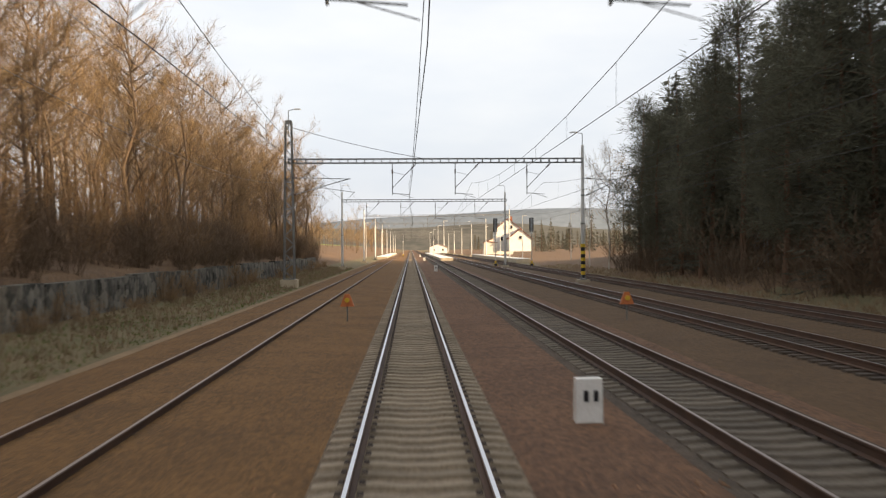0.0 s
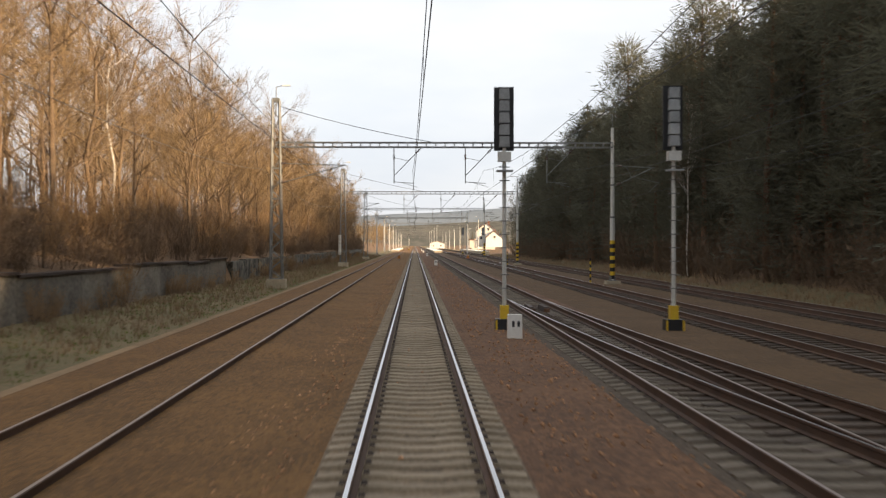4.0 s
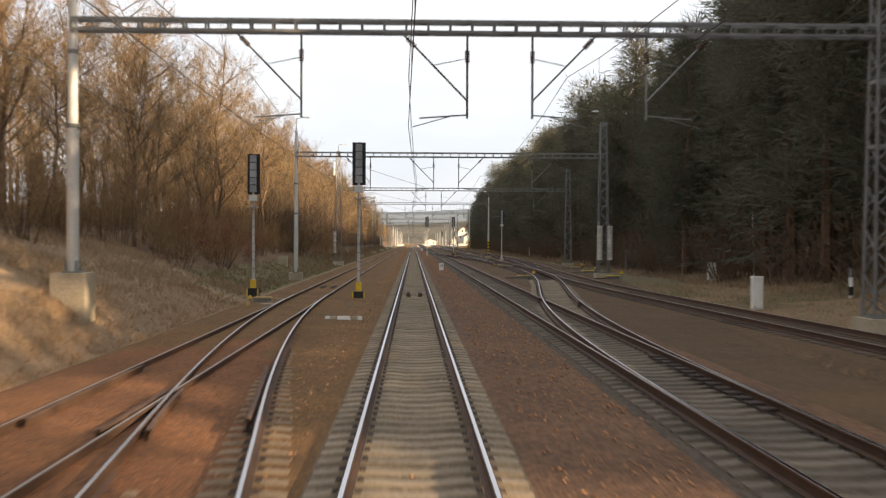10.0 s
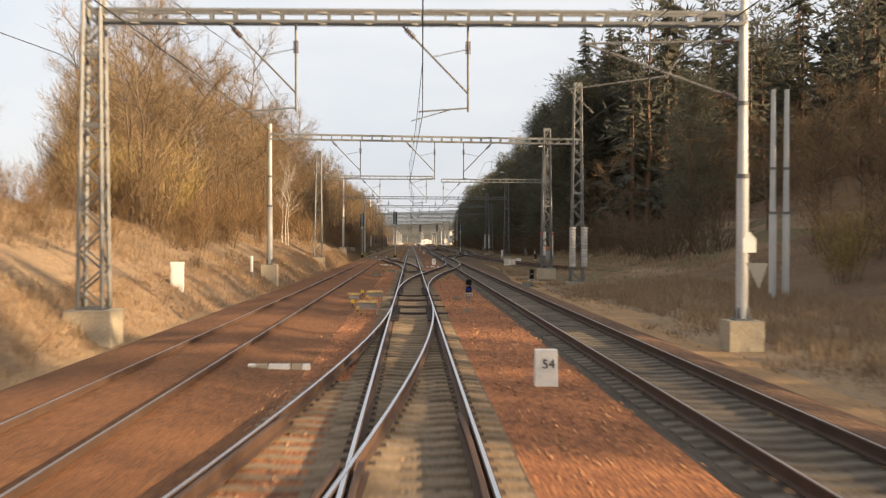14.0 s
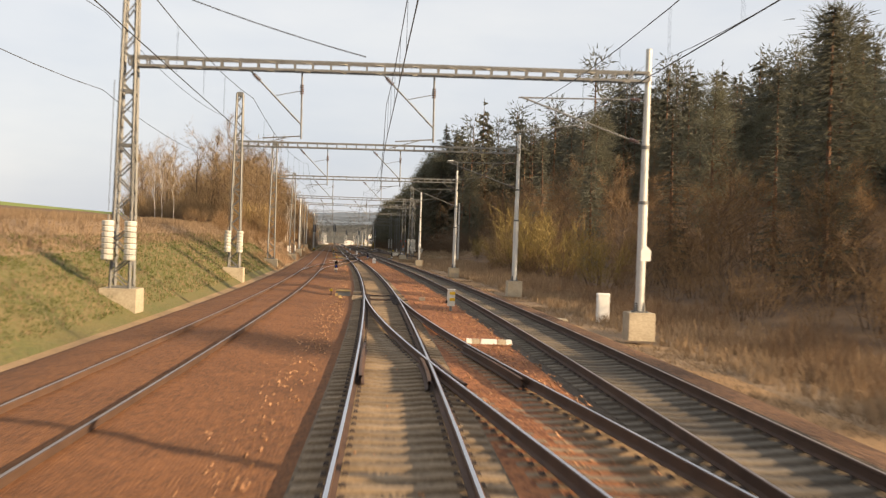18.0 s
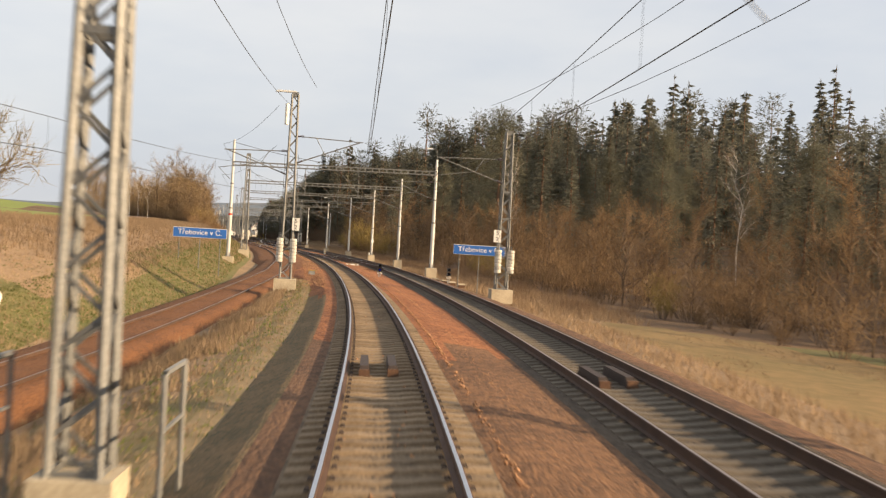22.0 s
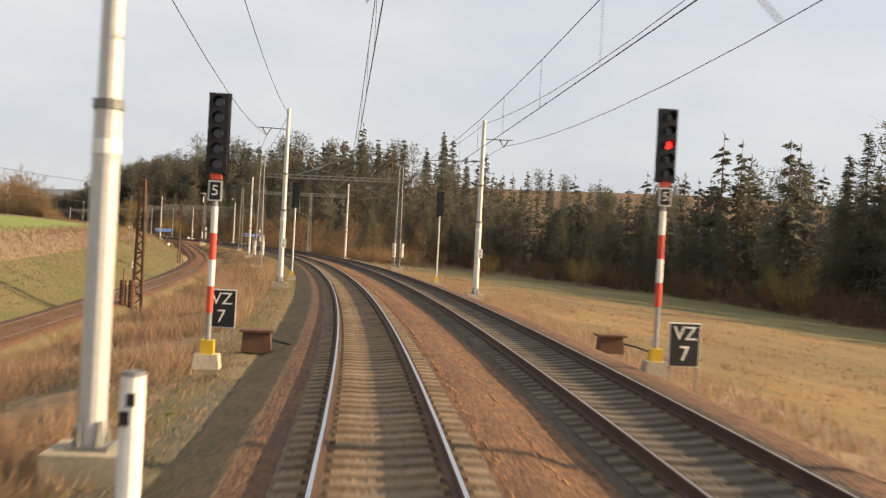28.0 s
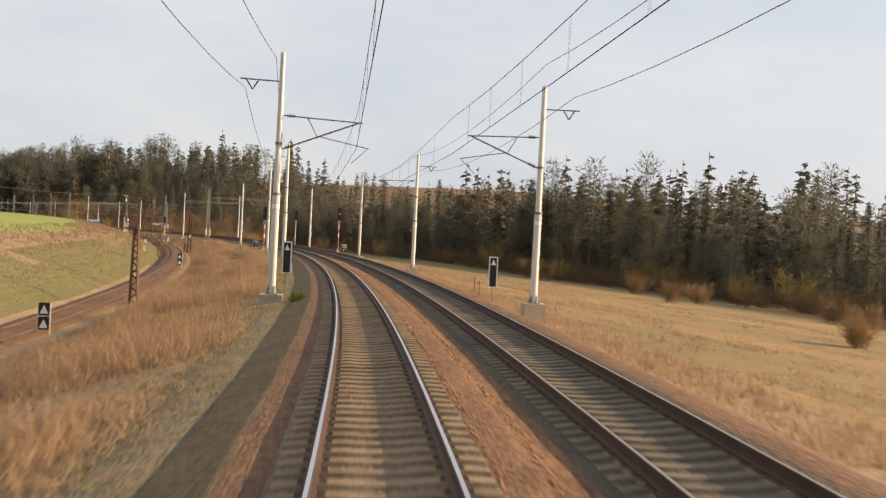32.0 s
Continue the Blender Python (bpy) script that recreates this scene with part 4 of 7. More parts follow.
def cantilever(m, reach, z_top=7.75, z_low=6.35, side=1):
    """A bracket that carries the wires over the track, from a mast at the origin; reach: metres to the wire."""
    e = side * .15
    x = side * reach
    g = Geo()
    g.tube((e, 0, z_top), (x + side * .25, 0, z_top - .12), .028, n=6)
    g.tube((e, 0, z_low), (x + side * .15, 0, z_top - .1), .034, n=6)
    g.tube((x * .35, 0, z_top), (x * .5, 0, z_low + .55), .02, n=6)
    g.tube((x * .5, 0, z_low + .62), (x + side * .55, 0, z_low + .22), .02, n=6)
    g.tube((x + side * .5, 0, z_low + .2), (x - side * .15, 0, z_low - .42), .016, n=6)
    insulator(g, (e, 0, z_top), (x, 0, z_top))
    insulator(g, (e, 0, z_low), (x, 0, z_top))
    part("cantilever", g, [galv_mat, insul_mat], m, "tubular bracket with brown insulators")


def top_bracket(m, z, side):
    g = Geo().tube((0, 0, z), (side * 1.7, 0, z + .03), .03, n=6)
    g.tube((side * 1.45, 0, z), (side * 1.2, 0, z - .4), .03, n=6, slot=1).tube((side * .95, 0, z), (side * 1.2, 0, z - .4), .03, n=6, slot=1)
    part("feeder_bracket", g, [galv_mat, insul_mat], m, "arm with a V of insulators for the feeder line")


def jumpers(m, top, side, reach):
    """A switch on the mast's top with slack jumper cables down to the wires."""
    part("top_switch", Geo().tube((0, 0, top), (0, 0, top + .55), .07, .05, n=8).bar((0, 0, top + .5), (-side * .6, 0, top + .55), .1, .06), insul_mat, m, "brown switch insulator with a horn")
    for k in (0.0, .3):
        pts = []
        for j in range(13):
            u = j / 12
            x = side * (reach * u ** 1.6 + .55 * math.sin(math.pi * min(u * 2, 1)))
            pts.append((x, -.05, top + .5 - 1.6 * math.sin(math.pi / 2 * min(u * 1.6, 1)) - (1.1 + k) * u))
        part("jumper_cable", Geo().line(pts, .016), wire_mat, m, "slack black jumper cable")


def gantry_beam(s, d0, d1, z0, hang=(), z1=None, s1=None):
    """A flat lattice beam from d0 to d1, with the hangers that hold the wires over the tracks at the distances in hang."""
    z1 = z0 if z1 is None else z1
    s1 = s if s1 is None else s1
    a, b = Vector(at(s, d0, z0 + .08)), Vector(at(s1, d1, z1 + .08))
    length = (b - a).length
    turn = math.atan2(b.y - a.y, b.x - a.x)
    m = thing("gantry_beam", "grey lattice steel beam spanning the tracks between two masts", "gantry", Matrix.LocRotScale(a, Euler((0, -math.asin((b.z - a.z) / length), turn)), None), group="gantry beams")
    for y in (-.2, .2):
        for z in (-.15, .15):
            part("chord", Geo().box((length / 2, y, z), (length, .06, .08)), galv_mat, m)
    g = Geo()
    n = int(length / .62)
    for k in range(n + 1):
        x = length * k / n
        for y in (-.2, .2):
            g.box((x, y, 0), (.06, .04, .24))
        for z in (-.15, .15):
            if k < n:
                g.bar((x, -.2, z), (x + length / n, .2 if k % 2 else -.2, z), .04, .04)
    part("lacing", g, galv_mat, m, "upright and diagonal bars", kind="stuff")
    for d in hang:
        x = d - d0
        e = -1 if s > -150 else (1 if d < 1.5 or s < -360 else -1)
        p, q = x + e * 1.45, x - e * .35
        h = Geo()
        h.tube((p, 0, -.2), (p, 0, -2.55), .034, n=6)
        h.tube((q, 0, -.2), (p, 0, -2.05), .030, n=6)
        h.tube((p, 0, -.85), (p - e * .95, 0, -1.05), .014, n=5)
        h.tube((p, 0, -2.45), (x + e * .1, 0, -2.55), .022, n=6)
        h.tube((p - e * .5, 0, -2.5), (x - e * .1, 0, -2.8), .014, n=6)
        insulator(h, (p, 0, -.5), (p, 0, -2))
        insulator(h, (q, 0, -.2), (p, 0, -2.05))
        part("hanger", h, [galv_mat, insul_mat], m, "drop post with insulated strut and steady arm")
    return m


T3 = (-4.68, 0.0, 4.75)
T5 = (-4.68, 0.0, 4.75, 10.2, 15.8)
for s, right in ((77, 13.0), (17, 13.15), (-46, 13.15), (-107.4, 13.1)):
    m = lattice_mast(s, -9.25, 12.0, .1, weights=1 if s in (17, -163) else 0, lamp_side=1)
    cantilever(m, 4.4, 7.7, 6.35, 1)
    m = tube_mast(s, right, 10.2, -.05, stripes=True, lamp_side=-1, label="pale tubular catenary mast with black and yellow warning stripes", found=.4)
    cantilever(m, 2.6, 7.7, 6.35, 1)
    gantry_beam(s, -9.25, right, 8.95, T5[1:4])
m = lattice_mast(-163, -8.95, 13.0, .05, weights=1, lamp_side=1)
cantilever(m, 4.2, 7.7, 6.35, 1)
part("long_insulator", Geo().tube((-.5, -.35, 10.2), (-.5, -.35, 11.8), .13, n=10), white_mat, m, "long white insulator")
lattice_mast(-163, 18.5, 11.0, -.1)
gantry_beam(-163, -8.95, 18.5, 8.57, T5[1:])
tube_mast(-209, -8.7, 10.6, .1, lamp_side=1)
lattice_mast(-209, 14.1, 11.2, .1, weights=2, lamp_side=-1)
gantry_beam(-209, -8.7, 14.1, 8.75, T5[:4])
tube_mast(-255.6, -9.6, 11.4, 1.5, label="pale tubular catenary mast on a tall concrete block in the bank", found=2.0)
lattice_mast(-255.6, 13.4, 11.2, .25, lamp_side=-1)
gantry_beam(-255.6, -9.6, 13.4, 8.38, (-4.68, 0, 4.75, 8.0))
lattice_mast(-296, -9.4, 11.3, .7, found=1.3)
gantry_beam(-296, -9.4, 2.1, 8.7, (-4.68, 0))
lattice_mast(-291.5, 14.3, 11.5, -.1, weights=2, lamp_side=-1)
gantry_beam(-291.5, 3.1, 14.3, 8.7, (4.75,))
m = lattice_mast(-322.5, 10.1, 10.8, .35)
part("control_box", Geo().box((.05, -.5, 1.05), (.3, .28, .62)), grey_back, m, "pale blue-grey control box")
part("warning_lamp", Geo().box((0, -.5, 1.55), (.22, .2, .26), taper=.85), orange_mat, m, "orange and white lamp")
for x in (-.42, .42):
    part("band", Geo().box((x, -.42, 2.6), (.13, .13, .16)), red_mat, m, "red band")
tube_mast(-335.6, -8.8, 9.6, .9, found=1.5)
lattice_mast(-333.5, 10.6, 12.5, -.2, weights=2)
gantry_beam(-335.6, -8.8, 10.6, 8.75, T3, s1=-333.5)
for d in (16.0, 16.6):
    tube_mast(-354, d, 9.2, -.2, label="pale tubular mast standing in a pair beside the line", found=.4)
GANTRIES = ((-371, -8.65, "l", 9.05), (-414, -8.9, "l", 8.85), (-447.3, -8.9, "l", 9.2), (-477, -9.2, "l", 9.2), (-506, -9.1, "l", 9.0), (-536.3, -9.5, "t", 8.4))
for s, dl, kind, dr in GANTRIES:
    if kind == "l":
        lattice_mast(s, dl, 11.6, .5, weights=2 if s in (-447.3, -477) else 0, found=1.2, w0=.66)
    else:
        tube_mast(s, dl, 10.5, .3, bands="red", found=1.2)
    mm = tube_mast(s, dr, 10.0 if s < -500 else 9.8, .25, found=1.0, lamp_side=-1 if s in (-414, -536.3) else 0)
    gantry_beam(s, dl, dr, 8.36, T3[:2], z1=8.45 if s > -380 else 8.68)
    cantilever(mm, dr - 4.75, 7.7, 6.1, -1)
m = lattice_mast(-567.3, -4.0, 10.6, -.1, weights=2, found=1.2, w0=.62)
cantilever(m, 3.8, 8.3, 6.7, 1)
part("long_insulator", Geo().tube((-.42, -.3, 8.9), (-.42, -.3, 10.1), .11, n=10), white_mat, m, "long white insulator")
part("lamp_bar", Geo().box((-.5, 0, 10.85), (1.3, .25, .1), taper=.8), pole_mat, m, "flat lamp head on the mast top")
cantilever(m, 3.6, 7.4, 6.0, -1)
m = lattice_mast(-567.5, 8.65, 9.25, -.05, weights=2, w0=.66)
cantilever(m, 4.0, 7.7, 6.25, -1)
m = lattice_mast(-615.9, -3.2, 10.2, -.25, w0=.52)
cantilever(m, 3.5, 7.9, 6.4, 1)
top_bracket(m, 9.8, -1)
jumpers(m, 10.4, 1, 3.4)
for x in (-.95, .95):
    part("guard_frame", Geo().line([(x, -.55, -.5), (x, -.55, 1.2), (x, .5, 1.2), (x, .5, -.5)], .035, n=6).tube((x, -.55, .6), (x, .5, .6), .025, n=5), galv_mat, m, "grey tubular guard frame")
m = lattice_mast(-613.3, 9.3, 10.3, -.45, w0=.52)
cantilever(m, 4.5, 8.1, 6.6, -1)
top_bracket(m, 9.6, 1)
jumpers(m, 10.7, -1, 4.3)
for s, dl, zl, dr, zr, kind in ((-654.5, -5.1, -.5, 8.2, -.25, "t"), (-697.3, -5.4, -.55, 8.1, -.1, "l")):
    for d, z, e in ((dl, zl, -1), (dr, zr, 1)):
        m = tube_mast(s, d, 10.2, z, bands="red") if kind == "t" else lattice_mast(s, d, 9.9, z, weights=2, w0=.58)
        top_bracket(m, 9.3 - z, e)
    gantry_beam(s, dl, dr, 8.08, (0.0,), z1=8.36)
    cantilever(m, 3.3, 7.8, 6.3, -1)
for s, dl, sr, dr in ((-737.5, -3.4, -740, 7.7), (-784.7, -3.33, -785, 7.95), (-823.6, -3.15, -823.7, 7.95), (-868.0, -3.15, -865.3, 8.6), (-911, -3.4, -914, 7.4)):
    m = tube_mast(s, dl, 9.8, -.3, bands="white")
    cantilever(m, 3.2, 7.5, 6.1, 1)
    top_bracket(m, 8.9, -1)
    m = tube_mast(sr, dr, 9.6, -.35, bands="white")
    cantilever(m, 3.2, 7.6, 6.2, -1)
    top_bracket(m, 8.9, 1)
for s in (140, 205, 270, 335, 400, 470, 540, 610):
    tube_mast(s, -9.5, 10.2, 0, lamp_side=1)
    tube_mast(s + 2, 13.1 if s < 200 else 20, 10.2, 0, lamp_side=-1)
    gantry_beam(s, -9.5, 13.1 if s < 200 else 20, 8.9, T5[:4])
for s, d, h in ((16, 25.5, 11.5), (-125, 24.0, 9.5), (75, 26, 11)):
    lattice_mast(s, d, h, .4, lamp_side=0, weights=1 if s == 16 else 0)


def ladder_mast(s, d, h, base):
    """Two flat uprights joined by flat battens, like a ladder."""
    m = thing("catenary_mast", "old rusty ladder-like steel mast beside the branch track", "mast", put(s, d, base), group="rusty masts")
    w0, w1, top = .32, .19, h - base
    for x in (-1, 1):
        part("upright", Geo().bar((x * w0 / 2, 0, 0), (x * w1 / 2, 0, top), .05, .12), rusty_mast, m)
    n = int(top / .72)
    for k in range(n + 1):
        z = .35 + (top - .45) * k / n
        w = w0 + (w1 - w0) * z / top
        part("batten", Geo().box((0, -.06, z), (w + .03, .015, .11)).box((0, .06, z), (w + .03, .015, .11)), rusty_mast, m)
    part("cap", Geo().box((0, 0, top), (w1 + .12, .18, .05)), rusty_mast, m)
    part("foundation", Geo().box((0, 0, -.22), (.7, .6, .5), taper=.92), concrete_mat, m, "concrete foundation block")


for s, d, h, z in ((-624.5, -8.15, 5.8, -1.9), (-661, -14.3, 6.3, -2.0)):
    ladder_mast(s, d, h, z)
for s, d, h, z in ((-736, -11.6, 5.2, -2.5), (-754, -16.6, 2.2, -2.7), (-841, -13.0, 1.9, -3.1)):
    m = lattice_mast(s, d, h, z, mat=rusty_mast, w0=.5, label="old rust-brown lattice mast beside the branch track", found=.5)
    if s == -736:
        for x in (-.75, -.25):
            w = part("counterweight", Geo().tube((x, -.5, .1), (x, -.5, 2.6), .03, n=6), rusty_mast, m, "rusty tension weights on a rod")
            for k in range(8):
                part("weight_disc", Geo().tube((x, -.5, .3 + k * .2), (x, -.5, .48 + k * .2), .19, .19, n=10), rusty_mast, w)


def catenary(label, supports, d_of, z_of, s_end=None, contact=5.85, top=7.35):
    """Contact wire, messenger wire and droppers over one track."""
    w = thing("overhead_line", label, "overhead wire", kind="structure")
    c, ms, dr = Geo(), Geo(), Geo()
    for i, (a, b) in enumerate(zip(supports, supports[1:])):
        za, zb = (.22 if k % 2 else -.22 for k in (i, i + 1))
        pts, mp = [], []
        n = 8
        for k in range(n + 1):
            u = k / n
            s = a + (b - a) * u
            d = d_of(a) + za + (d_of(b) + zb - d_of(a) - za) * u
            h0 = at(a, d_of(a) + za)
            h1 = at(b, d_of(b) + zb)
            p = h0 + (h1 - h0) * u
            z = z_of(s)
            pts.append((p[0], p[1], z + contact - .03 * math.sin(math.pi * u)))
            mp.append((p[0], p[1], z + top - 4 * u * (1 - u) * min(abs(b - a) / 60, 1) * (1.05 if a > -560 else .6)))
        c.line(pts, .011)
        ms.line(mp, .010)
        for k in range(1, n):
            dr.tube(pts[k], mp[k], .005, n=3, caps=False)
    part("contact_wire", c, wire_mat, w)
    part("messenger_wire", ms, wire_mat, w)
    part("dropper", dr, wire_mat, w, "thin droppers")


SUP = [610, 540, 470, 400, 335, 270, 205, 140, 77, 17, -46, -107.4, -163, -208, -254, -294, -335, -371, -414, -447.3, -477, -506, -536.3, -567.4, -614.5, -654.5, -697.3, -738, -784.8, -823.6, -870, -912.5, -955, -1000]
catenary("overhead wires above the main track", SUP, lambda s: float(main_d(s)), zero)
catenary("overhead wires above the second track", SUP, lambda s: float(right_d(s)), zero)
catenary("overhead wires above the side track", [s for s in SUP if s > -570] + [-628, -677, -727, -783, -835, -890, -940], lambda s: float(left_d(s)), lambda s: float(left_z(s)) - (.2 if s < -600 else 0))
catenary("overhead wires above the loop track", [s for s in SUP if s > -260], lambda s: 10.2, zero)
catenary("overhead wires above the outer siding", [s for s in SUP if s > -170], lambda s: 15.8, zero)


def feeder(label, pts, r=.012):
    """A slack line from support to support; pts: (s, d, z)."""
    g = Geo()
    for (s0, d0, z0), (s1, d1, z1) in zip(pts, pts[1:]):
        a, b = at(s0, d0, z0), at(s1, d1, z1)
        sag = np.linalg.norm(b - a) * .016
        g.line([tuple(a + (b - a) * k / 8 - np.array([0, 0, 4 * k / 8 * (1 - k / 8) * sag])) for k in range(9)], r)
    w = thing("feeder_line", label, "overhead wire", kind="structure")
    part("cable", g, wire_mat, w)


LM = [(77, -9.25), (17, -9.25), (-46, -9.25), (-107.4, -9.25), (-163, -8.95), (-209, -8.7), (-255.6, -9.6), (-296, -9.4), (-335.6, -8.8), (-371, -8.65), (-414, -8.9), (-447.3, -8.9), (-477, -9.2), (-506, -9.1), (-536.3, -9.5)]
feeder("feeder cable along the mast tops", [(s, d - .9, 10.1) for s, d in LM] + [(-567.3, -4.9, 9.9)])
feeder("second feeder cable along the masts", [(s, d - .9, 7.4) for s, d in LM] + [(-567.3, -4.9, 7.6)])
LM2 = [(-567.3, -4.0, 9.8), (-615.9, -4.9, 9.4), (-654.5, -6.3, 8.9), (-697.3, -7.0, 8.9), (-737.5, -4.6, 8.2), (-784.7, -4.4, 8.2), (-823.6, -4.65, 8.2), (-868.5, -4.6, 8.2), (-911, -4.6, 8.2), (-960, -4.6, 8.2)]
feeder("feeder cable on the mast brackets", LM2)
feeder("earth wire over the mast tops", [(s, d + 1.2, z + 1.3) for s, d, z in LM2])
RM = [(-371, 9.6), (-414, 9.4), (-447.3, 9.7), (-477, 9.7), (-506, 9.5), (-536.3, 9.0)]
feeder("feeder cable along the right-hand masts", [(s, d, 9.4) for s, d in RM] + [(-567.5, 9.4, 9.3)])
RM2 = [(-567.5, 8.7, 9.6), (-613.3, 10.5, 9.2), (-654.5, 9.4, 8.9), (-697.3, 9.3, 8.9), (-740, 8.9, 8.2), (-785, 9.15, 8.2), (-823.7, 8.95, 8.2), (-872, 8.4, 8.2), (-914, 8.6, 8.2), (-960, 8.4, 8.2)]
feeder("feeder cable on the outer brackets", RM2)
feeder("earth wire on the outer masts", [(s, d - 1.2, z + 1.2) for s, d, z in RM2])
feeder("slack cross cable from mast to beam", [(77, -9.1, 11.6), (77, 1.0, 9.2)], .02)
feeder("slack cross cable from mast to beam", [(17, -9.1, 11.6), (17, 1.2, 9.2)], .02)
feeder("slack cross cable from mast to beam", [(-46, -9.1, 11.6), (-46, 1.2, 9.2)], .02)
feeder("slack cross cable from mast to beam", [(-107.4, -9.1, 11.4), (-107.4, 1.2, 9.2)], .02)
feeder("slack cross cable from mast to beam", [(-163, -8.9, 12.4), (-163, 1.2, 9.0)], .02)
feeder("slack cross cable from mast to beam", [(-477, -9.2, 11.4), (-477, -1.0, 9.0)], .02)
feeder("slack cross cable from mast to beam", [(-506, -9.1, 11.4), (-506, -1.0, 9.0)], .02)
feeder("slack cross cable from mast to beam", [(-536.3, -9.5, 10.3), (-536.3, -1.5, 9.0)], .02)

# ---- retaining wall ----
def retaining(label, s0, s1, mat, cop, height, lean):
    w = thing("retaining_wall", label, "wall", kind="structure")
    s = s0
    while s > s1:
        L = rng.uniform(5.2, 6.4)
        top = height + rng.uniform(-.08, .08)
        g = Geo()
        a, e = Vector(at(s, -13.25)), Vector(at(s - L + .04, -13.25))
        mid = (a + e) / 2
        g.box((mid.x, mid.y, (top - 1.0) / 2), (.6, L - .04, top + 1.0), taper=lean)
        for k in range(int(L / 1.2)):
            g.box((mid.x + .2 + rng.uniform(0, .06), mid.y - L / 2 + .6 + k * 1.2, rng.uniform(.2, .9)), (.2, rng.uniform(.5, 1.0), rng.uniform(.3, .6)), slot=0, taper=.9) if not cop else None
        part("panel", g, mat, w)
        if cop:
            part("coping", Geo().box((mid.x + .04, mid.y, top + .04), (.74, L - .02, .09)), clip_mat, w, "thin dark coping slab")
        s -= L


rng = random.Random(21)
retaining("dark mossy masonry retaining wall below the wooded bank", 138, -38, masonry_mat, False, 1.25, .97)
retaining("streaked concrete retaining wall with a thin dark coping", -44, -126, wall_mat, True, 1.38, 1.0)

# ---- trees ----
def needles(pts, dirs, length, width, r):
    """Slim triangles that start at pts and point along dirs."""
    pts, dirs = np.asarray(pts, float), np.asarray(dirs, float)
    dirs = dirs / (np.linalg.norm(dirs, axis=1, keepdims=True) + 1e-9)
    side = np.cross(dirs, r.normal(size=dirs.shape))
    side /= np.linalg.norm(side, axis=1, keepdims=True) + 1e-9
    w = (width if np.ndim(width) else np.full(len(pts), width))[:, None]
    ln = (length if np.ndim(length) else np.full(len(pts), length))[:, None]
    return np.stack([pts - side * w / 2, pts + side * w / 2, pts + dirs * ln], 1)


def bare_tree(seed, h, spread, limbs=15, twigs=1100, clear=.2, r0=.16, tw=.02, upright=.6, lr=.045, fine=True):
    r = np.random.default_rng(seed)
    g = Geo()
    pts = [np.array([0, 0, -.3])]
    for k in range(6):
        pts.append(np.array([r.normal(0, .12) * (k + 1) * .6, r.normal(0, .12) * (k + 1) * .6, h * (k + 1) / 6 * .93]))
    rad = [r0 * (1 - .9 * (k / 6) ** .8) for k in range(7)]
    for k in range(6):
        g.tube(pts[k], pts[k + 1], rad[k], rad[k + 1], n=6, caps=False)
    tips = []
    for i in range(limbs):
        u = clear + (1 - clear) * (i + r.random()) / limbs
        j = min(int(u * 6), 5)
        p = pts[j] + (pts[j + 1] - pts[j]) * (u * 6 - j)
        a = r.random() * 6.283
        L = spread * (1.2 - .6 * u) * r.uniform(.65, 1.25)
        v = np.array([math.cos(a), math.sin(a), upright * r.uniform(.6, 1.4)])
        v /= np.linalg.norm(v)
        q = p
        for k in range(3):
            nq = q + v * L / 3
            g.tube(q, nq, lr * (1 - k * .3), lr * (.7 - k * .3) + .005, n=4, caps=False)
            for e in range(3):
                sv = v + r.normal(0, .6, 3)
                sv[2] += .25
                sv /= np.linalg.norm(sv)
                tip = nq + sv * L * .45 * r.uniform(.6, 1.1)
                if fine:
                    g.tube(nq, tip, lr * .36, .007, n=3, caps=False)
                tips.append((nq, tip))
            q = nq
            v = v + r.normal(0, .15, 3) + np.array([0, 0, .15])
            v /= np.linalg.norm(v)
    idx = r.integers(0, len(tips), twigs)
    f = r.random(twigs)
    A, B = np.array([t[0] for t in tips])[idx], np.array([t[1] for t in tips])[idx]
    base = A + (B - A) * f[:, None] + r.normal(0, .2, (twigs, 3))
    dirs = (B - A) / (np.linalg.norm(B - A, axis=1, keepdims=True) + 1e-6) + r.normal(0, .6, (twigs, 3)) + np.array([0, 0, .35])
    return g, needles(base, dirs, r.uniform(.5, 1.3, twigs), r.uniform(.6, 1.2, twigs) * tw, r)


def spruce(seed, h, width, levels=27, arms=7, sprays=6, clear=.06, big=1.0, slim=1.0):
    r = np.random.default_rng(seed)
    g = Geo().tube((0, 0, -.3), (0, 0, h * .5), h * .014, h * .009, n=6, caps=False).tube((0, 0, h * .5), (0, 0, h), h * .009, .015, n=5, caps=False)
    P, D, L, W = [], [], [], []
    for k in range(levels):
        u = clear + (1 - clear) * k / levels
        z = h * u
        R = width * (1 - u) ** .85 * r.uniform(.8, 1.15) + .12
        for a in range(arms):
            c = 6.283 * a / arms + r.random()
            rr = R * r.uniform(.6, 1.2)
            za = z + r.normal(0, .55 * h / levels)
            sag = r.uniform(.15, .5)
            for q in range(sprays):
                t = (q + r.random() * .7) / sprays
                P.append((math.cos(c) * rr * t, math.sin(c) * rr * t, za - rr * sag * t + .2 * t * t * rr))
                D.append((math.cos(c) + r.normal(0, .45), math.sin(c) + r.normal(0, .45), -.25 + r.normal(0, .25)))
                L.append((.30 + .55 * rr / sprays) * big * r.uniform(.8, 1.4))
                W.append(.24 * slim * big * r.uniform(.7, 1.4))
    for q in range(6):
        P.append((0, 0, h - .12 * q)); D.append((r.normal(0, .3), r.normal(0, .3), 1)); L.append(.5); W.append(.12)
    return g, needles(P, D, np.array(L), np.array(W), r)


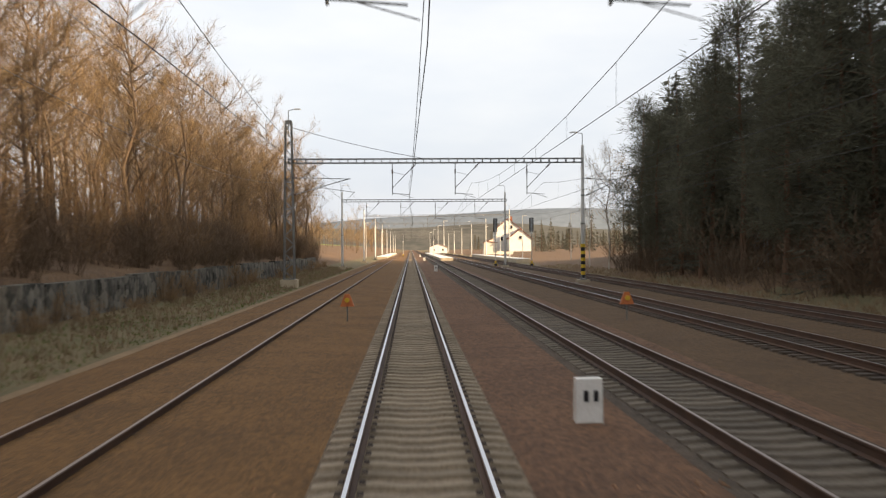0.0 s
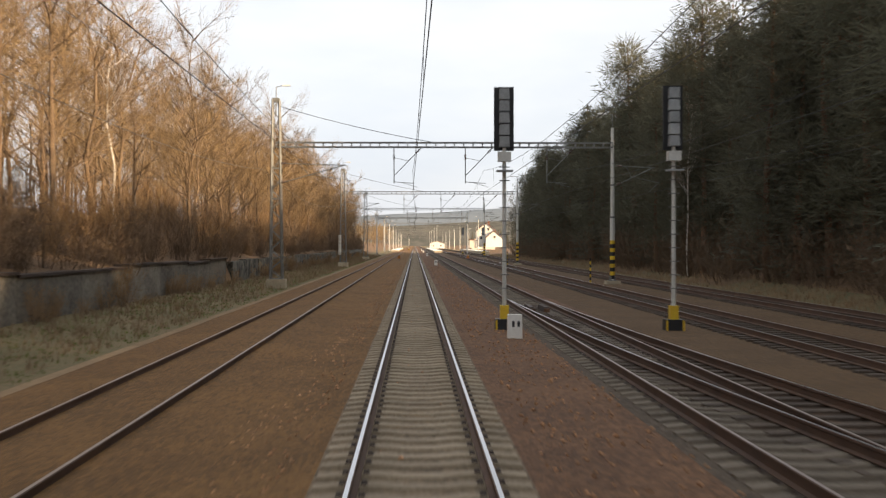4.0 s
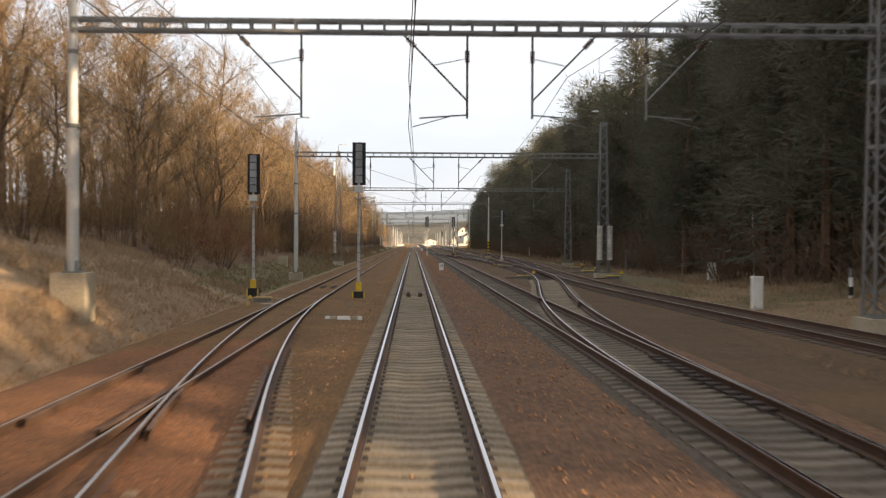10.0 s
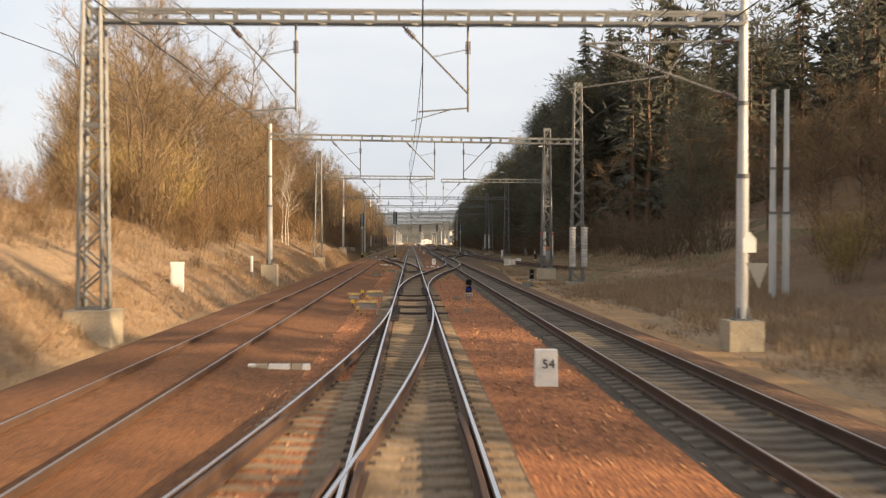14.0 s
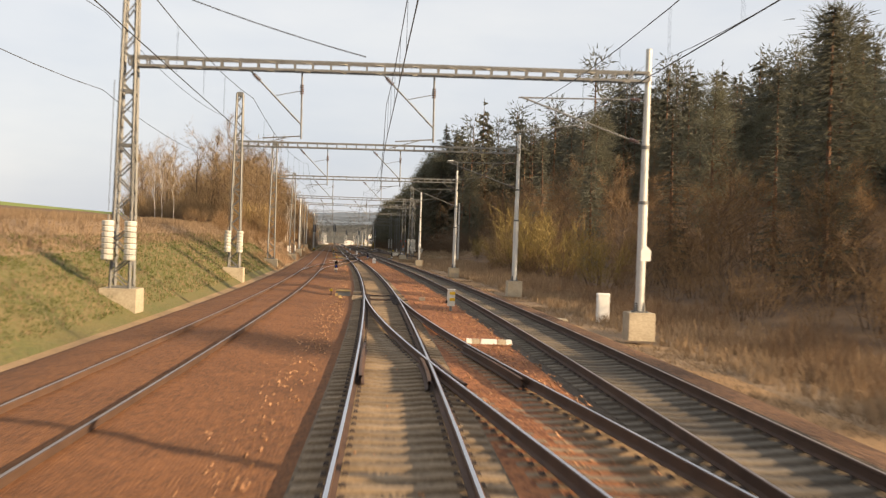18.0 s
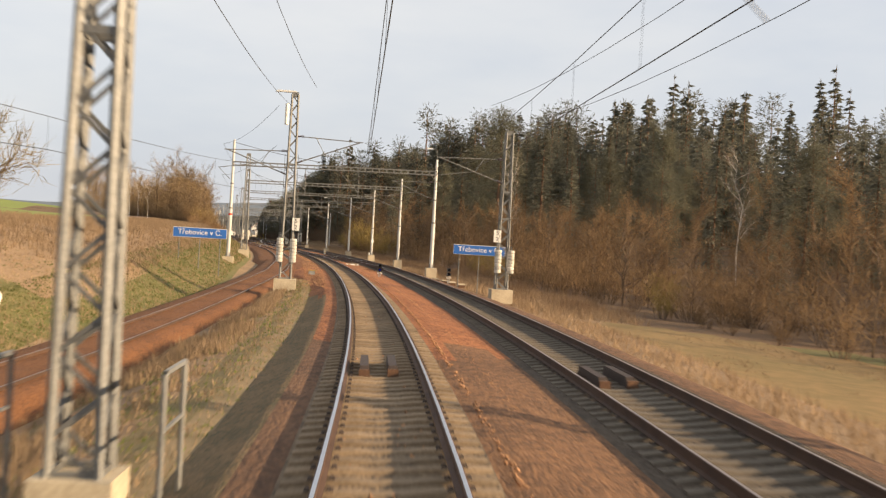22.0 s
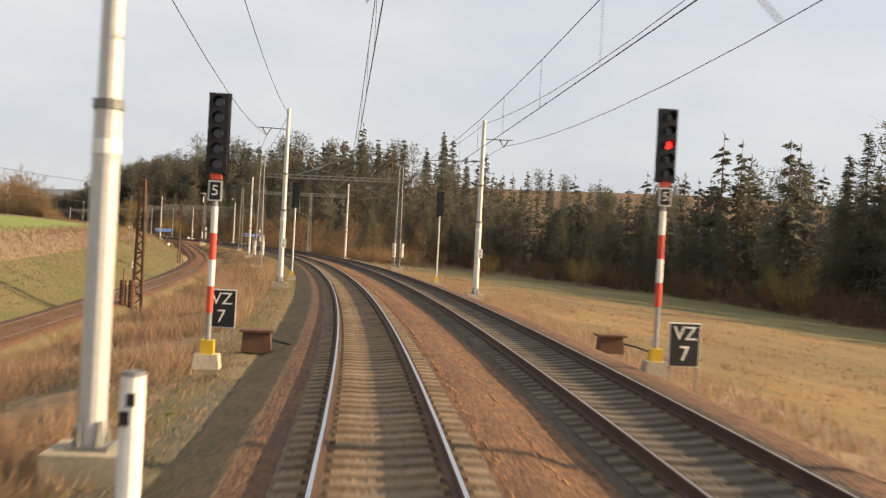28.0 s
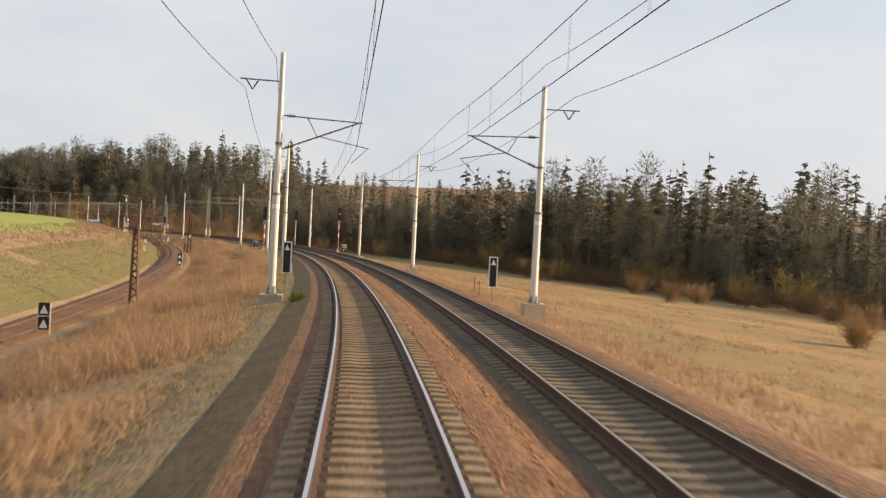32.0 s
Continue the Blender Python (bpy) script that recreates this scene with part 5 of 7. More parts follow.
def pine(seed, h, clumps=26, blades=42, clear=.5, width=2.4, big=1.0, slim=1.0):
    r = np.random.default_rng(seed)
    g = Geo()
    x = y = 0.0
    last = (0, 0, -.3)
    for k in range(5):
        x, y = x + r.normal(0, .12), y + r.normal(0, .12)
        p = (x, y, h * (k + 1) / 5 * .97)
        g.tube(last, p, h * .013 * (1 - k * .17), h * .013 * (1 - (k + 1) * .17), n=6, caps=False)
        last = p
    P, D = [], []
    for i in range(clumps):
        u = clear + (1 - clear) * (i + r.random()) / clumps
        a = r.random() * 6.283
        R = width * math.sin(math.pi * min(max((u - clear) / (1 - clear) * .8 + .2, 0), 1)) * r.uniform(.3, 1.1)
        c = np.array([x * u + math.cos(a) * R, y * u + math.sin(a) * R, h * u + r.normal(0, .2)])
        g.tube((x * u, y * u, h * u - .5), c, .035, .015, n=3, caps=False)
        q = r.normal(size=(blades, 3)) * np.array([.62, .62, .34]) * big
        P.append(c + q)
        D.append(q + r.normal(0, .4, (blades, 3)) + np.array([0, 0, .25]))
    P, D = np.concatenate(P), np.concatenate(D)
    return g, needles(P, D, r.uniform(.3, .6, len(P)) * big * (1.5 - .5 * slim), r.uniform(.14, .26, len(P)) * big * slim, r)


def bush(seed, w, h, twigs=420, tw=.022):
    r = np.random.default_rng(seed)
    g = Geo()
    P, D = [], []
    for i in range(14):
        a, b = r.random() * 6.283, r.uniform(.1, .75)
        base = np.array([math.cos(a), math.sin(a), 0]) * r.random() * w * .3
        tip = base + np.array([math.cos(a) * b * w, math.sin(a) * b * w, h * r.uniform(.6, 1)])
        g.tube(base - np.array([0, 0, .2]), (base + tip) / 2 + r.normal(0, .08, 3), .022, .015, n=4, caps=False)
        for k in range(twigs // 14):
            f = r.uniform(.15, 1)
            P.append(base + (tip - base) * f + r.normal(0, .16, 3) * w * .5)
            D.append((tip - base) / np.linalg.norm(tip - base) + r.normal(0, .55, 3) + np.array([0, 0, .2]))
    return g, needles(P, D, r.uniform(.3, .8, len(P)) * max(h / 2.2, .6), r.uniform(.6, 1.3, len(P)) * tw, r)


def grove(name, label, category, group, protos, spots, mats):
    """Trees of a few shapes on many spots, each with its trunk and its crown."""
    made = []
    bark, leaf = mats
    for g, t in protos:
        ob = thing(name, label, category, group=group)
        part("trunk", g, bark, ob)
        soup("crown", t, leaf, ob)
        made.append([ob, False])
    rr = random.Random(len(spots) * 31 + len(name))
    for i, (s, d, size) in enumerate(spots):
        slot = made[i % len(made)]
        p = Vector(at(s, d, ground_z(s, d) - .05))
        m = Matrix.LocRotScale(p, Euler((rr.uniform(-.03, .03), rr.uniform(-.03, .03), rr.uniform(0, 6.28))), None if not slot[1] else (size, size, size * rr.uniform(.92, 1.1)))
        if not slot[1]:
            slot[0].matrix_basis, slot[1] = m, True
        else:
            copy_thing(slot[0], m)


def woods(name, label, protos, spots, mats):
    """Far or hidden trees, past counting, in one mesh for the stems and one for the crowns."""
    rr = np.random.default_rng(len(spots))
    stems, crowns = [], []
    base = [(np.array([(g.v[f[0]], g.v[f[1]], g.v[f[2]]) for f in g.f] + [(g.v[f[0]], g.v[f[2]], g.v[f[3]]) for f in g.f if len(f) == 4]), t) for g, t in protos]
    for i, (s, d, size) in enumerate(spots):
        a = rr.random() * 6.283
        m = np.array([[math.cos(a), -math.sin(a), 0], [math.sin(a), math.cos(a), 0], [0, 0, rr.uniform(.9, 1.15)]]) * size
        p = at(s, d, ground_z(s, d) - .05)
        st, cr = base[i % len(base)]
        stems.append(st @ m.T + p)
        crowns.append(cr @ m.T + p)
    top = soup(name, np.concatenate(crowns), mats[1], label=label, category="woodland", kind="stuff")
    soup("stems", np.concatenate(stems), mats[0], top, kind="stuff")


rng = random.Random(5)
U = rng.uniform
golden = [bare_tree(k, h, sp, limbs=19, twigs=1900, tw=.024, upright=.75) for k, h, sp in ((1, 13, 3.9), (2, 15.5, 4.4), (3, 12, 4.2), (4, 14, 3.6), (5, 16, 4.0))]
lower = lambda s: float(np.interp(-s, [250, 312, 340], [1.0, .98, .66]))
left_edge = lambda s: float(np.interp(-s, [190, 255, 284, 312, 342], [-70, -47, -38, -28, -18]))
grove("bare_tree", "leafless tree with golden-brown twigs on the bank", "tree", "trees of the left-hand wood", golden,
      [(s + U(-1.2, 1.2), U(-20.5, -15.2), U(.75, 1.15) * lower(s)) for s in np.arange(165, -336, -4.0)] + [(s + U(-1.2, 1.2), U(-27, -21.5), U(.95, 1.3) * lower(s)) for s in np.arange(165, -316, -4.2)], (bark_mat, twig_gold))
thin = [bare_tree(k, 14, 4.2, limbs=11, twigs=620, tw=.046, upright=.7, fine=False) for k in (11, 12, 13)]
woods("bare_wood", "leafless golden-brown woodland behind the bank", thin, [p for p in ((lambda s: (s, U(-78, -28), U(.85, 1.3) * lower(s)))(U(190, -338)) for _ in range(430)) if p[1] > left_edge(p[0])] + [(U(900, 190), U(-90, -18), U(.7, 1.1)) for _ in range(170)] + [(U(140, 108), U(24, 34), U(.7, 1.0)) for _ in range(9)], (bark_mat, twig_gold))
woods("bare_wood", "low rounded clump of leafless trees on the open bank", thin, [p for p in ((U(-270, -341), U(-40, -16), U(.5, .85)) for _ in range(190)) if p[1] > left_edge(p[0])], (bark_mat, twig_gold))
brush = [bush(k, w, h, 560) for k, w, h in ((21, 1.7, 2.4), (22, 2.2, 2.0), (23, 1.5, 3.2))]
grove("bush", "tangled leafless brown bush on the bank", "bush", "bushes of the left-hand bank", brush, [(s + U(-2, 2), U(-17.5, -14.2) if s > -120 else U(-16.5, -12.6), U(.8, 1.6)) for s in np.arange(160, -345, -4.4)] + [(s, U(-12.7, -11.8), U(.4, .7)) for s in (96, 70, 52, 38, 26, 12, 4, -12, -24, -48, -70, -88)] + [(s, U(-12.6, -11.4), U(.7, 1.1)) for s in (-114, -119, -126, -133, -140, -149, -158)], (bark_mat, twig_brown))
woods("undergrowth", "dense brown brushwood under the bare trees", brush, [(U(165, -344), U(-26, -15.5), U(1.0, 1.9)) for _ in range(220)], (bark_mat, twig_brown))
woods("undergrowth", "brown brushwood along the outer edge of the small wood", brush, [(s, left_edge(s) + U(-1.5, 4), U(1.2, 2.2)) for s in np.arange(-215, -343, -1.1)], (bark_mat, twig_gold))
grove("bush", "low leafless bramble bush on the grassy bank", "bush", "bushes of the open bank", brush, [(s + U(-1, 1), U(-17, -10.4), U(.28, .62)) for s in np.arange(-336, -412, -1.6)] + [(s, U(-20, -15), U(.5, .9)) for s in np.arange(-344, -404, -4.5)], (bark_mat, twig_brown))
red = [bush(k, 2.0, 2.6, 520) for k in (24, 25)]
grove("bush", "reddish-brown bush with withered leaves", "bush", "withered bushes", red, [(-634, 35, 1.1), (-203, -13.2, 1.2), (-208, -14.4, 1.3), (-214, -13.4, 1.1), (-219, -14.5, 1.3)], (bark_mat, leafy("withered_leaves", (0.26, 0.10, 0.065), (0.15, 0.06, 0.04))))
birches = [bare_tree(k, 14, 2.2, limbs=15, twigs=700, clear=.4, r0=.085, tw=.016, upright=1.2, lr=.02) for k in (31, 32)]
grove("birch", "slender leafless birch with white bark", "tree", "birches", birches,
      [(128, 22.5, 1.1), (112, 21.8, 1.2), (-32, 22, 1), (-118, 22.6, 1.1), (-166, 23, 1.1), (-215, 23.4, 1.1), (-262, 22.5, 1.1), (-322, -16.2, .6), (-500, 24, 1.0), (-535, 38, 1.05), (-299.5, -12.0, .6), (-298, -12.4, .65), (-297, -12.9, .6), (-56, -17, 1.2), (-318, -35, .9), (-324, -32, .8), (-308, -38, 1.0)], (birch_bark, twig_pale))

pines = [pine(k, h, clumps=40, clear=.16, blades=190, slim=.3) for k, h in ((41, 15), (42, 17), (43, 16))]
spruces = [spruce(k, h, w, levels=36, arms=9, sprays=13, slim=.36) for k, h, w in ((51, 14, 2.5), (52, 16, 2.8), (53, 12, 2.3), (54, 15, 2.2))]
low_spruce = [spruce(k, h, 2.9, levels=16, arms=6, sprays=4, big=1.6) for k, h in ((61, 14), (62, 16), (63, 13))]
low_pine = [pine(k, 16, clumps=20, blades=46, big=1.25, clear=.35, slim=.65) for k in (64, 65)]
station = lambda s: float(np.interp(s, [-290, -235, -190, -60, 20, 120], [1.35, 1.25, 1.0, 1.0, .92, .75]))
grove("pine", "tall dark pine at the forest edge", "tree", "pines of the right-hand forest", pines, [(s + U(-1.5, 1.5), U(21.5, 26.5), U(1.05, 1.35) * station(s)) for s in np.arange(104, -268, -4.4)], (pine_bark, needle_pine))
grove("spruce", "dark green spruce at the forest edge", "tree", "spruces of the right-hand forest", spruces, [(s + U(-1.5, 1.5), U(22.5, 30), U(1.12, 1.45) * station(s)) for s in np.arange(108, -268, -3.4)], (pine_bark, needle_mat))
woods("conifer_wood", "dense dark conifer forest on the hillside", low_spruce + low_pine, [(lambda s, d: (s, d, U(1.05, 1.4) * station(s) * (1.0 if d < 60 or s > -150 else 1.2)))(U(120, -275), 27 + 95 * rng.random() ** 1.6) for _ in range(980)] + [(U(150, -40), U(62, 135), U(1.5, 1.8)) for _ in range(190)], (pine_bark, needle_mat))
under = [bush(k, 2.2, 2.2, 300, .03) for k in (26, 27)]
woods("undergrowth", "dark leafless undergrowth at the forest edge", under, [(s + U(-2, 2), U(20.8, 25), U(.9, 2.0)) for s in np.arange(110, -320, -1.8)], (bark_mat, bark_mat))
woods("bramble", "tangled brambles and saplings hanging over the old wall", brush, [(U(150, -112), 13.4 * -1 - 2.6 * rng.random() ** 1.4, U(.6, 1.25)) for _ in range(190)], (bark_mat, bark_mat))
woods("bramble", "low withered brambles at the foot of the old wall", brush, [(U(150, -112), U(-12.9, -12.2), U(.25, .5)) for _ in range(90)], (bark_mat, twig_brown))
woods("bramble", "dark tangled brambles and saplings above the wall", brush, [(U(-100, -170), U(-19, -14.2), U(1.5, 2.6)) for _ in range(46)], (bark_mat, bark_mat))

# mixed wood and scrub beyond the turnouts
scrub = [bare_tree(k, 8.5, 3.0, limbs=14, twigs=1000, clear=.1, r0=.09, tw=.024, upright=.8) for k in (71, 72, 73)]
grove("bare_tree", "leafless brown tree in the lineside scrub", "tree", "trees of the lineside scrub", scrub, [(s + U(-1.5, 1.5), U(17, 23) + (4 if s < -425 else 0) + max(0, (-s - 540) * .12) + max(0, (s + 400) * .12), U(.6, 1.05)) for s in np.arange(-300, -590, -6.2)] + [(s, U(23, 34), U(.6, 1.0) if s < -400 else U(.9, 1.3)) for s in np.arange(-280, -560, -7.5)], (bark_mat, twig_brown))
gold2 = [bush(k, 2.4, 3.6, 820, .028) for k in (28, 29)]
grove("bush", "budding yellowish willow bush beside the line", "bush", "yellow bushes", gold2, [(-352, 20, 1.1), (-395, 16.5, 1.7), (-402, 18, 2.0), (-409, 17, 1.8), (-420, 18, 1.6), (-437, 17.5, 1.3), (-507, 18.5, 1.1), (-518, 19, 1.0), (-560, 21.5, .8), (-721, 80, 2.0), (-727, 82, 1.7), (-752, 82, 1.5), (-764, 84, 1.8), (-690, 79, 1.3), (-662, 74, 2.1), (-622, 59, 1.5), (-600, 50, 1.1), (-333, -15.5, 1.5), (-339, -17.5, 1.3), (-645, -22, .6)], (bark_mat, twig_yellow))
grove("bush", "brown bramble thicket beside the line", "bush", "lineside thickets", under, [(s + U(-1.5, 1.5), U(14.5, 19) + (3.5 if s < -425 else 0) + max(0, (-s - 545) * .13) + max(0, (s + 400) * .16), U(.5, 1.1)) for s in np.arange(-335, -600, -3.4)], (bark_mat, twig_brown))
round_bush = [bush(k, 2.6, 3.0, 1500, .034) for k in (81, 82, 83)]
grove("bush", "round leafless brown bush standing in the meadow", "bush", "bushes on the meadow", round_bush, [(-771, 62, 1.6), (-768, 64.5, 1.5), (-782, 52, .75), (-765, 74, 1.2), (-799, 65, 1.1), (-803, 66.5, .9), (-846, 36, .8), (-845, 37, .7), (-655, 76, 1.8), (-708, 62, 1.5), (-711, 64, 1.3), (-752, 62, 1.2), (-826, 62, 1.2)], (bark_mat, twig_brown))
grove("shrub", "small dark green shrub on the ballast shoulder", "shrub", "", [bush(85, .5, .42, 420, .02)], [(-868, -2.1, 1.0)], (bark_mat, blade_green))
edge_d = lambda s: float(np.interp(-s, [276, 380, 450, 560, 600, 650, 700, 780, 860, 1060], [58, 56, 60, 52, 64, 78, 82, 84, 90, 96]))
hill_top = lambda s: float(np.interp(-s, [300, 340, 440, 500, 560, 640, 700, 750, 800], [1.1, 1.35, 1.25, .95, .9, 1.5, 1.65, 1.05, .85]))
sapling = [bare_tree(k, 5.6, 2.6, limbs=17, twigs=1500, clear=.2, r0=.075, tw=.035, upright=.65) for k in (74,)]
grove("young_tree", "small rounded tree with yellowish buds on the bank", "tree", "young trees", sapling, [(-572, -19.5, 1.0)], (bark_mat, twig_yellow))
lone = [(-296, 27, 1.0), (-312, 24, 1.2), (-388, 23, 1.35), (-396, 27, 1.45), (-412, 23, 1.25), (-424, 31, 1.4), (-431, 25, 1.35), (-443, 33, 1.3), (-452, 28, 1.2), (-459, 33, 1.4), (-476, 35, 1.35), (-489, 32, 1.25), (-501, 36, 1.3), (-507, 33, 1.35), (-523, 32, 1.2), (-538, 35, 1.15), (-547, 27, .85), (-566, 26, .8)]
lone = [(s, d + (9 if s < -485 else 0), k * (.82 if s < -485 else 1)) for s, d, k in lone]
grove("spruce", "dark green spruce at the edge of the meadow", "tree", "spruces along the meadow", spruces, lone[::2] + [(-454, 37.5, 1.5), (-465, 50, 1.5)] + [(s, U(30, 44) + (11 if s < -485 else 0), U(.85, 1.35) * (.75 if s < -485 else 1)) for s in np.arange(-436, -556, -8)] + [(-560, 47, .8), (-572, 52, .85), (-584, 56, .9)] + [(s + U(-1.5, 1.5), edge_d(s) + U(1, 26), U(.6, 1.25) * hill_top(s)) for s in np.arange(-290, -840, -3.8)], (pine_bark, needle_mat))
grove("pine", "dark pine at the edge of the meadow", "tree", "pines along the meadow", pines, lone[1::2] + [(-556, 44, .75), (-566, 49, .8), (-580, 54, .85)] + [(s + U(-2, 2), edge_d(s) + U(1, 14), U(.6, .95) * hill_top(s) * .85) for s in np.arange(-300, -835, -6.0)], (pine_bark, needle_pine))
woods("conifer_wood", "dark conifer forest beyond the meadow", low_spruce * 2 + low_pine[:1], [(s, d, U(.75, 1.15) * hill_top(s) * (1.3 if d > 88 and s > -420 else 1.0)) for s, d in ((lambda s: (s, edge_d(s) + 8 + 80 * rng.random() ** 1.4))(U(-290, -850)) for _ in range(760))] + [(lambda s: (s, edge_d(s) + U(1, 22), U(.35, .65)))(U(-540, -850)) for _ in range(260)], (pine_bark, needle_mat))
woods("undergrowth", "dense brown brushwood between the line and the forest", under, [(lambda s: (s, U(16.5, 32) + (4 if s < -425 else 0) + max(0, (-s - 540) * .12) + max(0, (s + 400) * .12), U(.9, 1.7)))(U(-340, -600)) for _ in range(210)], (bark_mat, twig_brown))
woods("brushwood", "thin leafless trees of the scrub behind the line", scrub, [(lambda s: (s, U(20, 37) + max(0, (-s - 540) * .12) + max(0, (s + 380) * .1), U(.5, .95)))(U(-280, -590)) for _ in range(95)], (bark_mat, twig_brown))
woods("bare_wood", "leafless trees mixed into the forest", thin, [(lambda s: (s, max(24, edge_d(s) - (14 if s > -600 else -4)) + U(0, 34), U(.5, .85)))(U(-280, -830)) for _ in range(110)], (bark_mat, twig_brown))
woods("undergrowth", "round leafless shrubs at the foot of the forest", under, [(s + U(-2, 2), edge_d(s) - U(-1.5, 4.5), U(1.1, 2.1)) for s in np.arange(-545, -840, -1.5)], (bark_mat, twig_brown))
woods("conifer_wood", "distant trees behind the station", low_spruce, [(U(1100, 330), U(60, 260), U(.7, 1.1)) for _ in range(160)], (pine_bark, needle_mat))

# ---- grass ----
nr = np.random.default_rng(3)


def tufts(name, label, n, place, height, mat, width=.035, lean=.28, patchy=0.0):
    s, d = place(n)
    lift = np.ones(len(s))
    if patchy:
        lift = np.array([noise.noise((a * .16, b * .38, 12)) for a, b in zip(s, d)])
        keep = lift > -.25 + .5 * nr.random(len(s))
        s, d, lift = s[keep], d[keep], np.clip(1 + patchy * lift[keep], .35, 1.7)
    z = np.array([ground_z(a, b) for a, b in zip(s, d)])
    p = at(s, d, z - .03)
    k = 4
    lift = np.repeat(lift, k)
    p = np.repeat(p, k, 0) + np.concatenate([nr.normal(0, .10, (len(p) * k, 2)), np.zeros((len(p) * k, 1))], 1)
    dirs = nr.normal(0, lean, p.shape) + np.array([0, 0, 1.0])
    soup(name, needles(p, dirs, nr.uniform(.5, 1.2, len(p)) * height * lift, nr.uniform(.6, 1.3, len(p)) * width, nr), mat, label=label, category="grass", kind="stuff")


def band(s0, s1, d0, d1):
    return lambda n: (nr.uniform(s1, s0, n), nr.uniform(d0, d1, n))


def beside_left(n):
    s = nr.uniform(-900, -555, n)
    lo, hi = left_d(s) + 2.3, np.full(n, -3.9)
    d = np.minimum(lo + (hi - lo) * nr.random(n), -3.7)
    keep = np.array([noise.noise((a * .22, b * .5, 4)) > -.12 + .25 * nr.random() for a, b in zip(s, d)])
    return s[keep], d[keep]


tufts("dry_grass", "tall golden dry grass between the tracks", 46000, beside_left, .32, blade_gold, .026)
tufts("dry_grass", "taller withered clumps among the dry grass", 4200, beside_left, .55, blade_gold, .024)
tufts("dry_grass", "tall tawny grass between the path and the branch track", 52000, band(-690, -930, -12.4, -4.0), .6, blade_tawny, .024, .45, 1.3)
tufts("dry_grass", "golden fringe of grass along the trodden path", 9000, lambda n: (nr.uniform(-930, -770, n), -3.3 - np.abs(nr.normal(0, 1.1, n))), .26, blade_gold, .024, .55, 1.0)
slope = lambda n: (lambda s: (s, left_d(s) - nr.uniform(2.4, 10, n)))(nr.uniform(-930, -575, n))
tufts("dry_grass", "short straw-coloured grass on the bank beside the branch track", 17000, slope, .15, blade_gold, .035)
tufts("grass", "short green grass on the bank beside the branch track", 9000, slope, .12, blade_green, .04)
tufts("dry_grass", "sparse withered grass on the trodden cess", 20000, band(-545, -915, -5.2, -2.6), .12, blade_gold, .03)
tufts("grass", "short green growth among the withered grass", 5200, beside_left, .16, blade_green, .035)
tufts("dry_grass", "golden dry grass on the bank beyond the branch track", 6000, lambda n: (lambda s: (s, left_d(s) - nr.uniform(8.8, 18, n)))(nr.uniform(-900, -560, n)), .5, blade_gold, .035)
tufts("dry_grass", "dry golden grass on the bank", 24000, band(-228, -400, -17, -8.6), .42, blade_gold, .028, .45, 1.0)
tufts("dry_grass", "thick tawny grass at the foot of the bank", 12000, band(-236, -420, -10.6, -8.0), .26, blade_tawny, .026, .5)
tufts("dry_grass", "brown withered grass between the sidings and the slope", 12000, band(-215, -345, 9.4, 26), .3, blade_gold, .03)
tufts("grass", "low green patches beside the sidings", 3500, band(-225, -345, 9.4, 20), .12, blade_green, .04)
tufts("dry_grass", "dry golden grass above the bank", 24000, band(-345, -575, -29, -12.4), .5, blade_gold, .03)
tufts("grass", "short green grass on the bank", 26000, band(-400, -600, -14.2, -8.8), .13, blade_green, .03)
tufts("dry_grass", "straw-coloured blades among the green of the bank", 9000, band(-400, -600, -13.5, -8.8), .2, blade_gold, .025)
tufts("dry_grass", "withered grass along the verge", 7000, band(150, -232, -13, -8.6), .38, blade_gold, .04)
tufts("grass", "short green grass of the verge below the old wall", 9000, band(150, -240, -12.4, -8.4), .13, blade_green, .045)
tufts("dry_grass", "withered grass below the forest", 6000, band(150, -330, 18.6, 22.5), .4, blade_gold, .05)
tufts("dry_grass", "dry golden grass along the right-hand cess", 13000, band(-335, -570, 9.8, 17.5), .6, blade_gold, .05)
tufts("dry_grass", "tall tawny grass and reeds beside the line", 9000, band(-430, -565, 11.5, 18.5), .85, blade_tawny, .035, .4, 1.2)
tufts("dry_grass", "dry grass at the edge of the meadow", 9000, band(-570, -900, 8.3, 12.5), .42, blade_gold, .04)
tufts("dry_grass", "pale grass of the meadow", 34000, band(-575, -900, 12.5, 50), .16, blade_gold, .035, .5, 1.2)
tufts("dry_grass", "tawny tussocks on the meadow beside the line", 9000, band(-640, -900, 9.0, 24), .34, blade_tawny, .03, .5, 1.5)
tufts("dry_grass", "short withered grass along the ochre verge", 9000, band(-296, -560, 8.0, 10.4), .2, blade_gold, .03, .5, 1.0)
tufts("grass", "short grass beside the ballast", 9000, band(-555, -910, -4.9, -2.3), .09, blade_green, .04)

# ---- stones lying about ----
r8 = np.random.default_rng(8)
octa = np.array([(1, 0, 0), (0, 1, 0), (-1, 0, 0), (0, -1, 0), (0, 0, .8), (0, 0, -.8)], float)
of8 = np.array([(0, 1, 4), (1, 2, 4), (2, 3, 4), (3, 0, 4), (1, 0, 5), (2, 1, 5), (3, 2, 5), (0, 3, 5)])
n = 42000
ss = -r8.random(n) ** .8 * 930 + 12
side = r8.random(n)
dd = np.where(side < .5, r8.uniform(1.5, 3.4, n), np.where(side < .97, r8.uniform(-3.0, -1.5, n), r8.uniform(-.6, .6, n)))
dd = np.where((ss < -572) & (dd < -1.2), r8.uniform(1.5, 3.0, n), dd)
dd = np.where((ss < -540) & (dd > 2.3), r8.uniform(1.5, 2.3, n), dd)
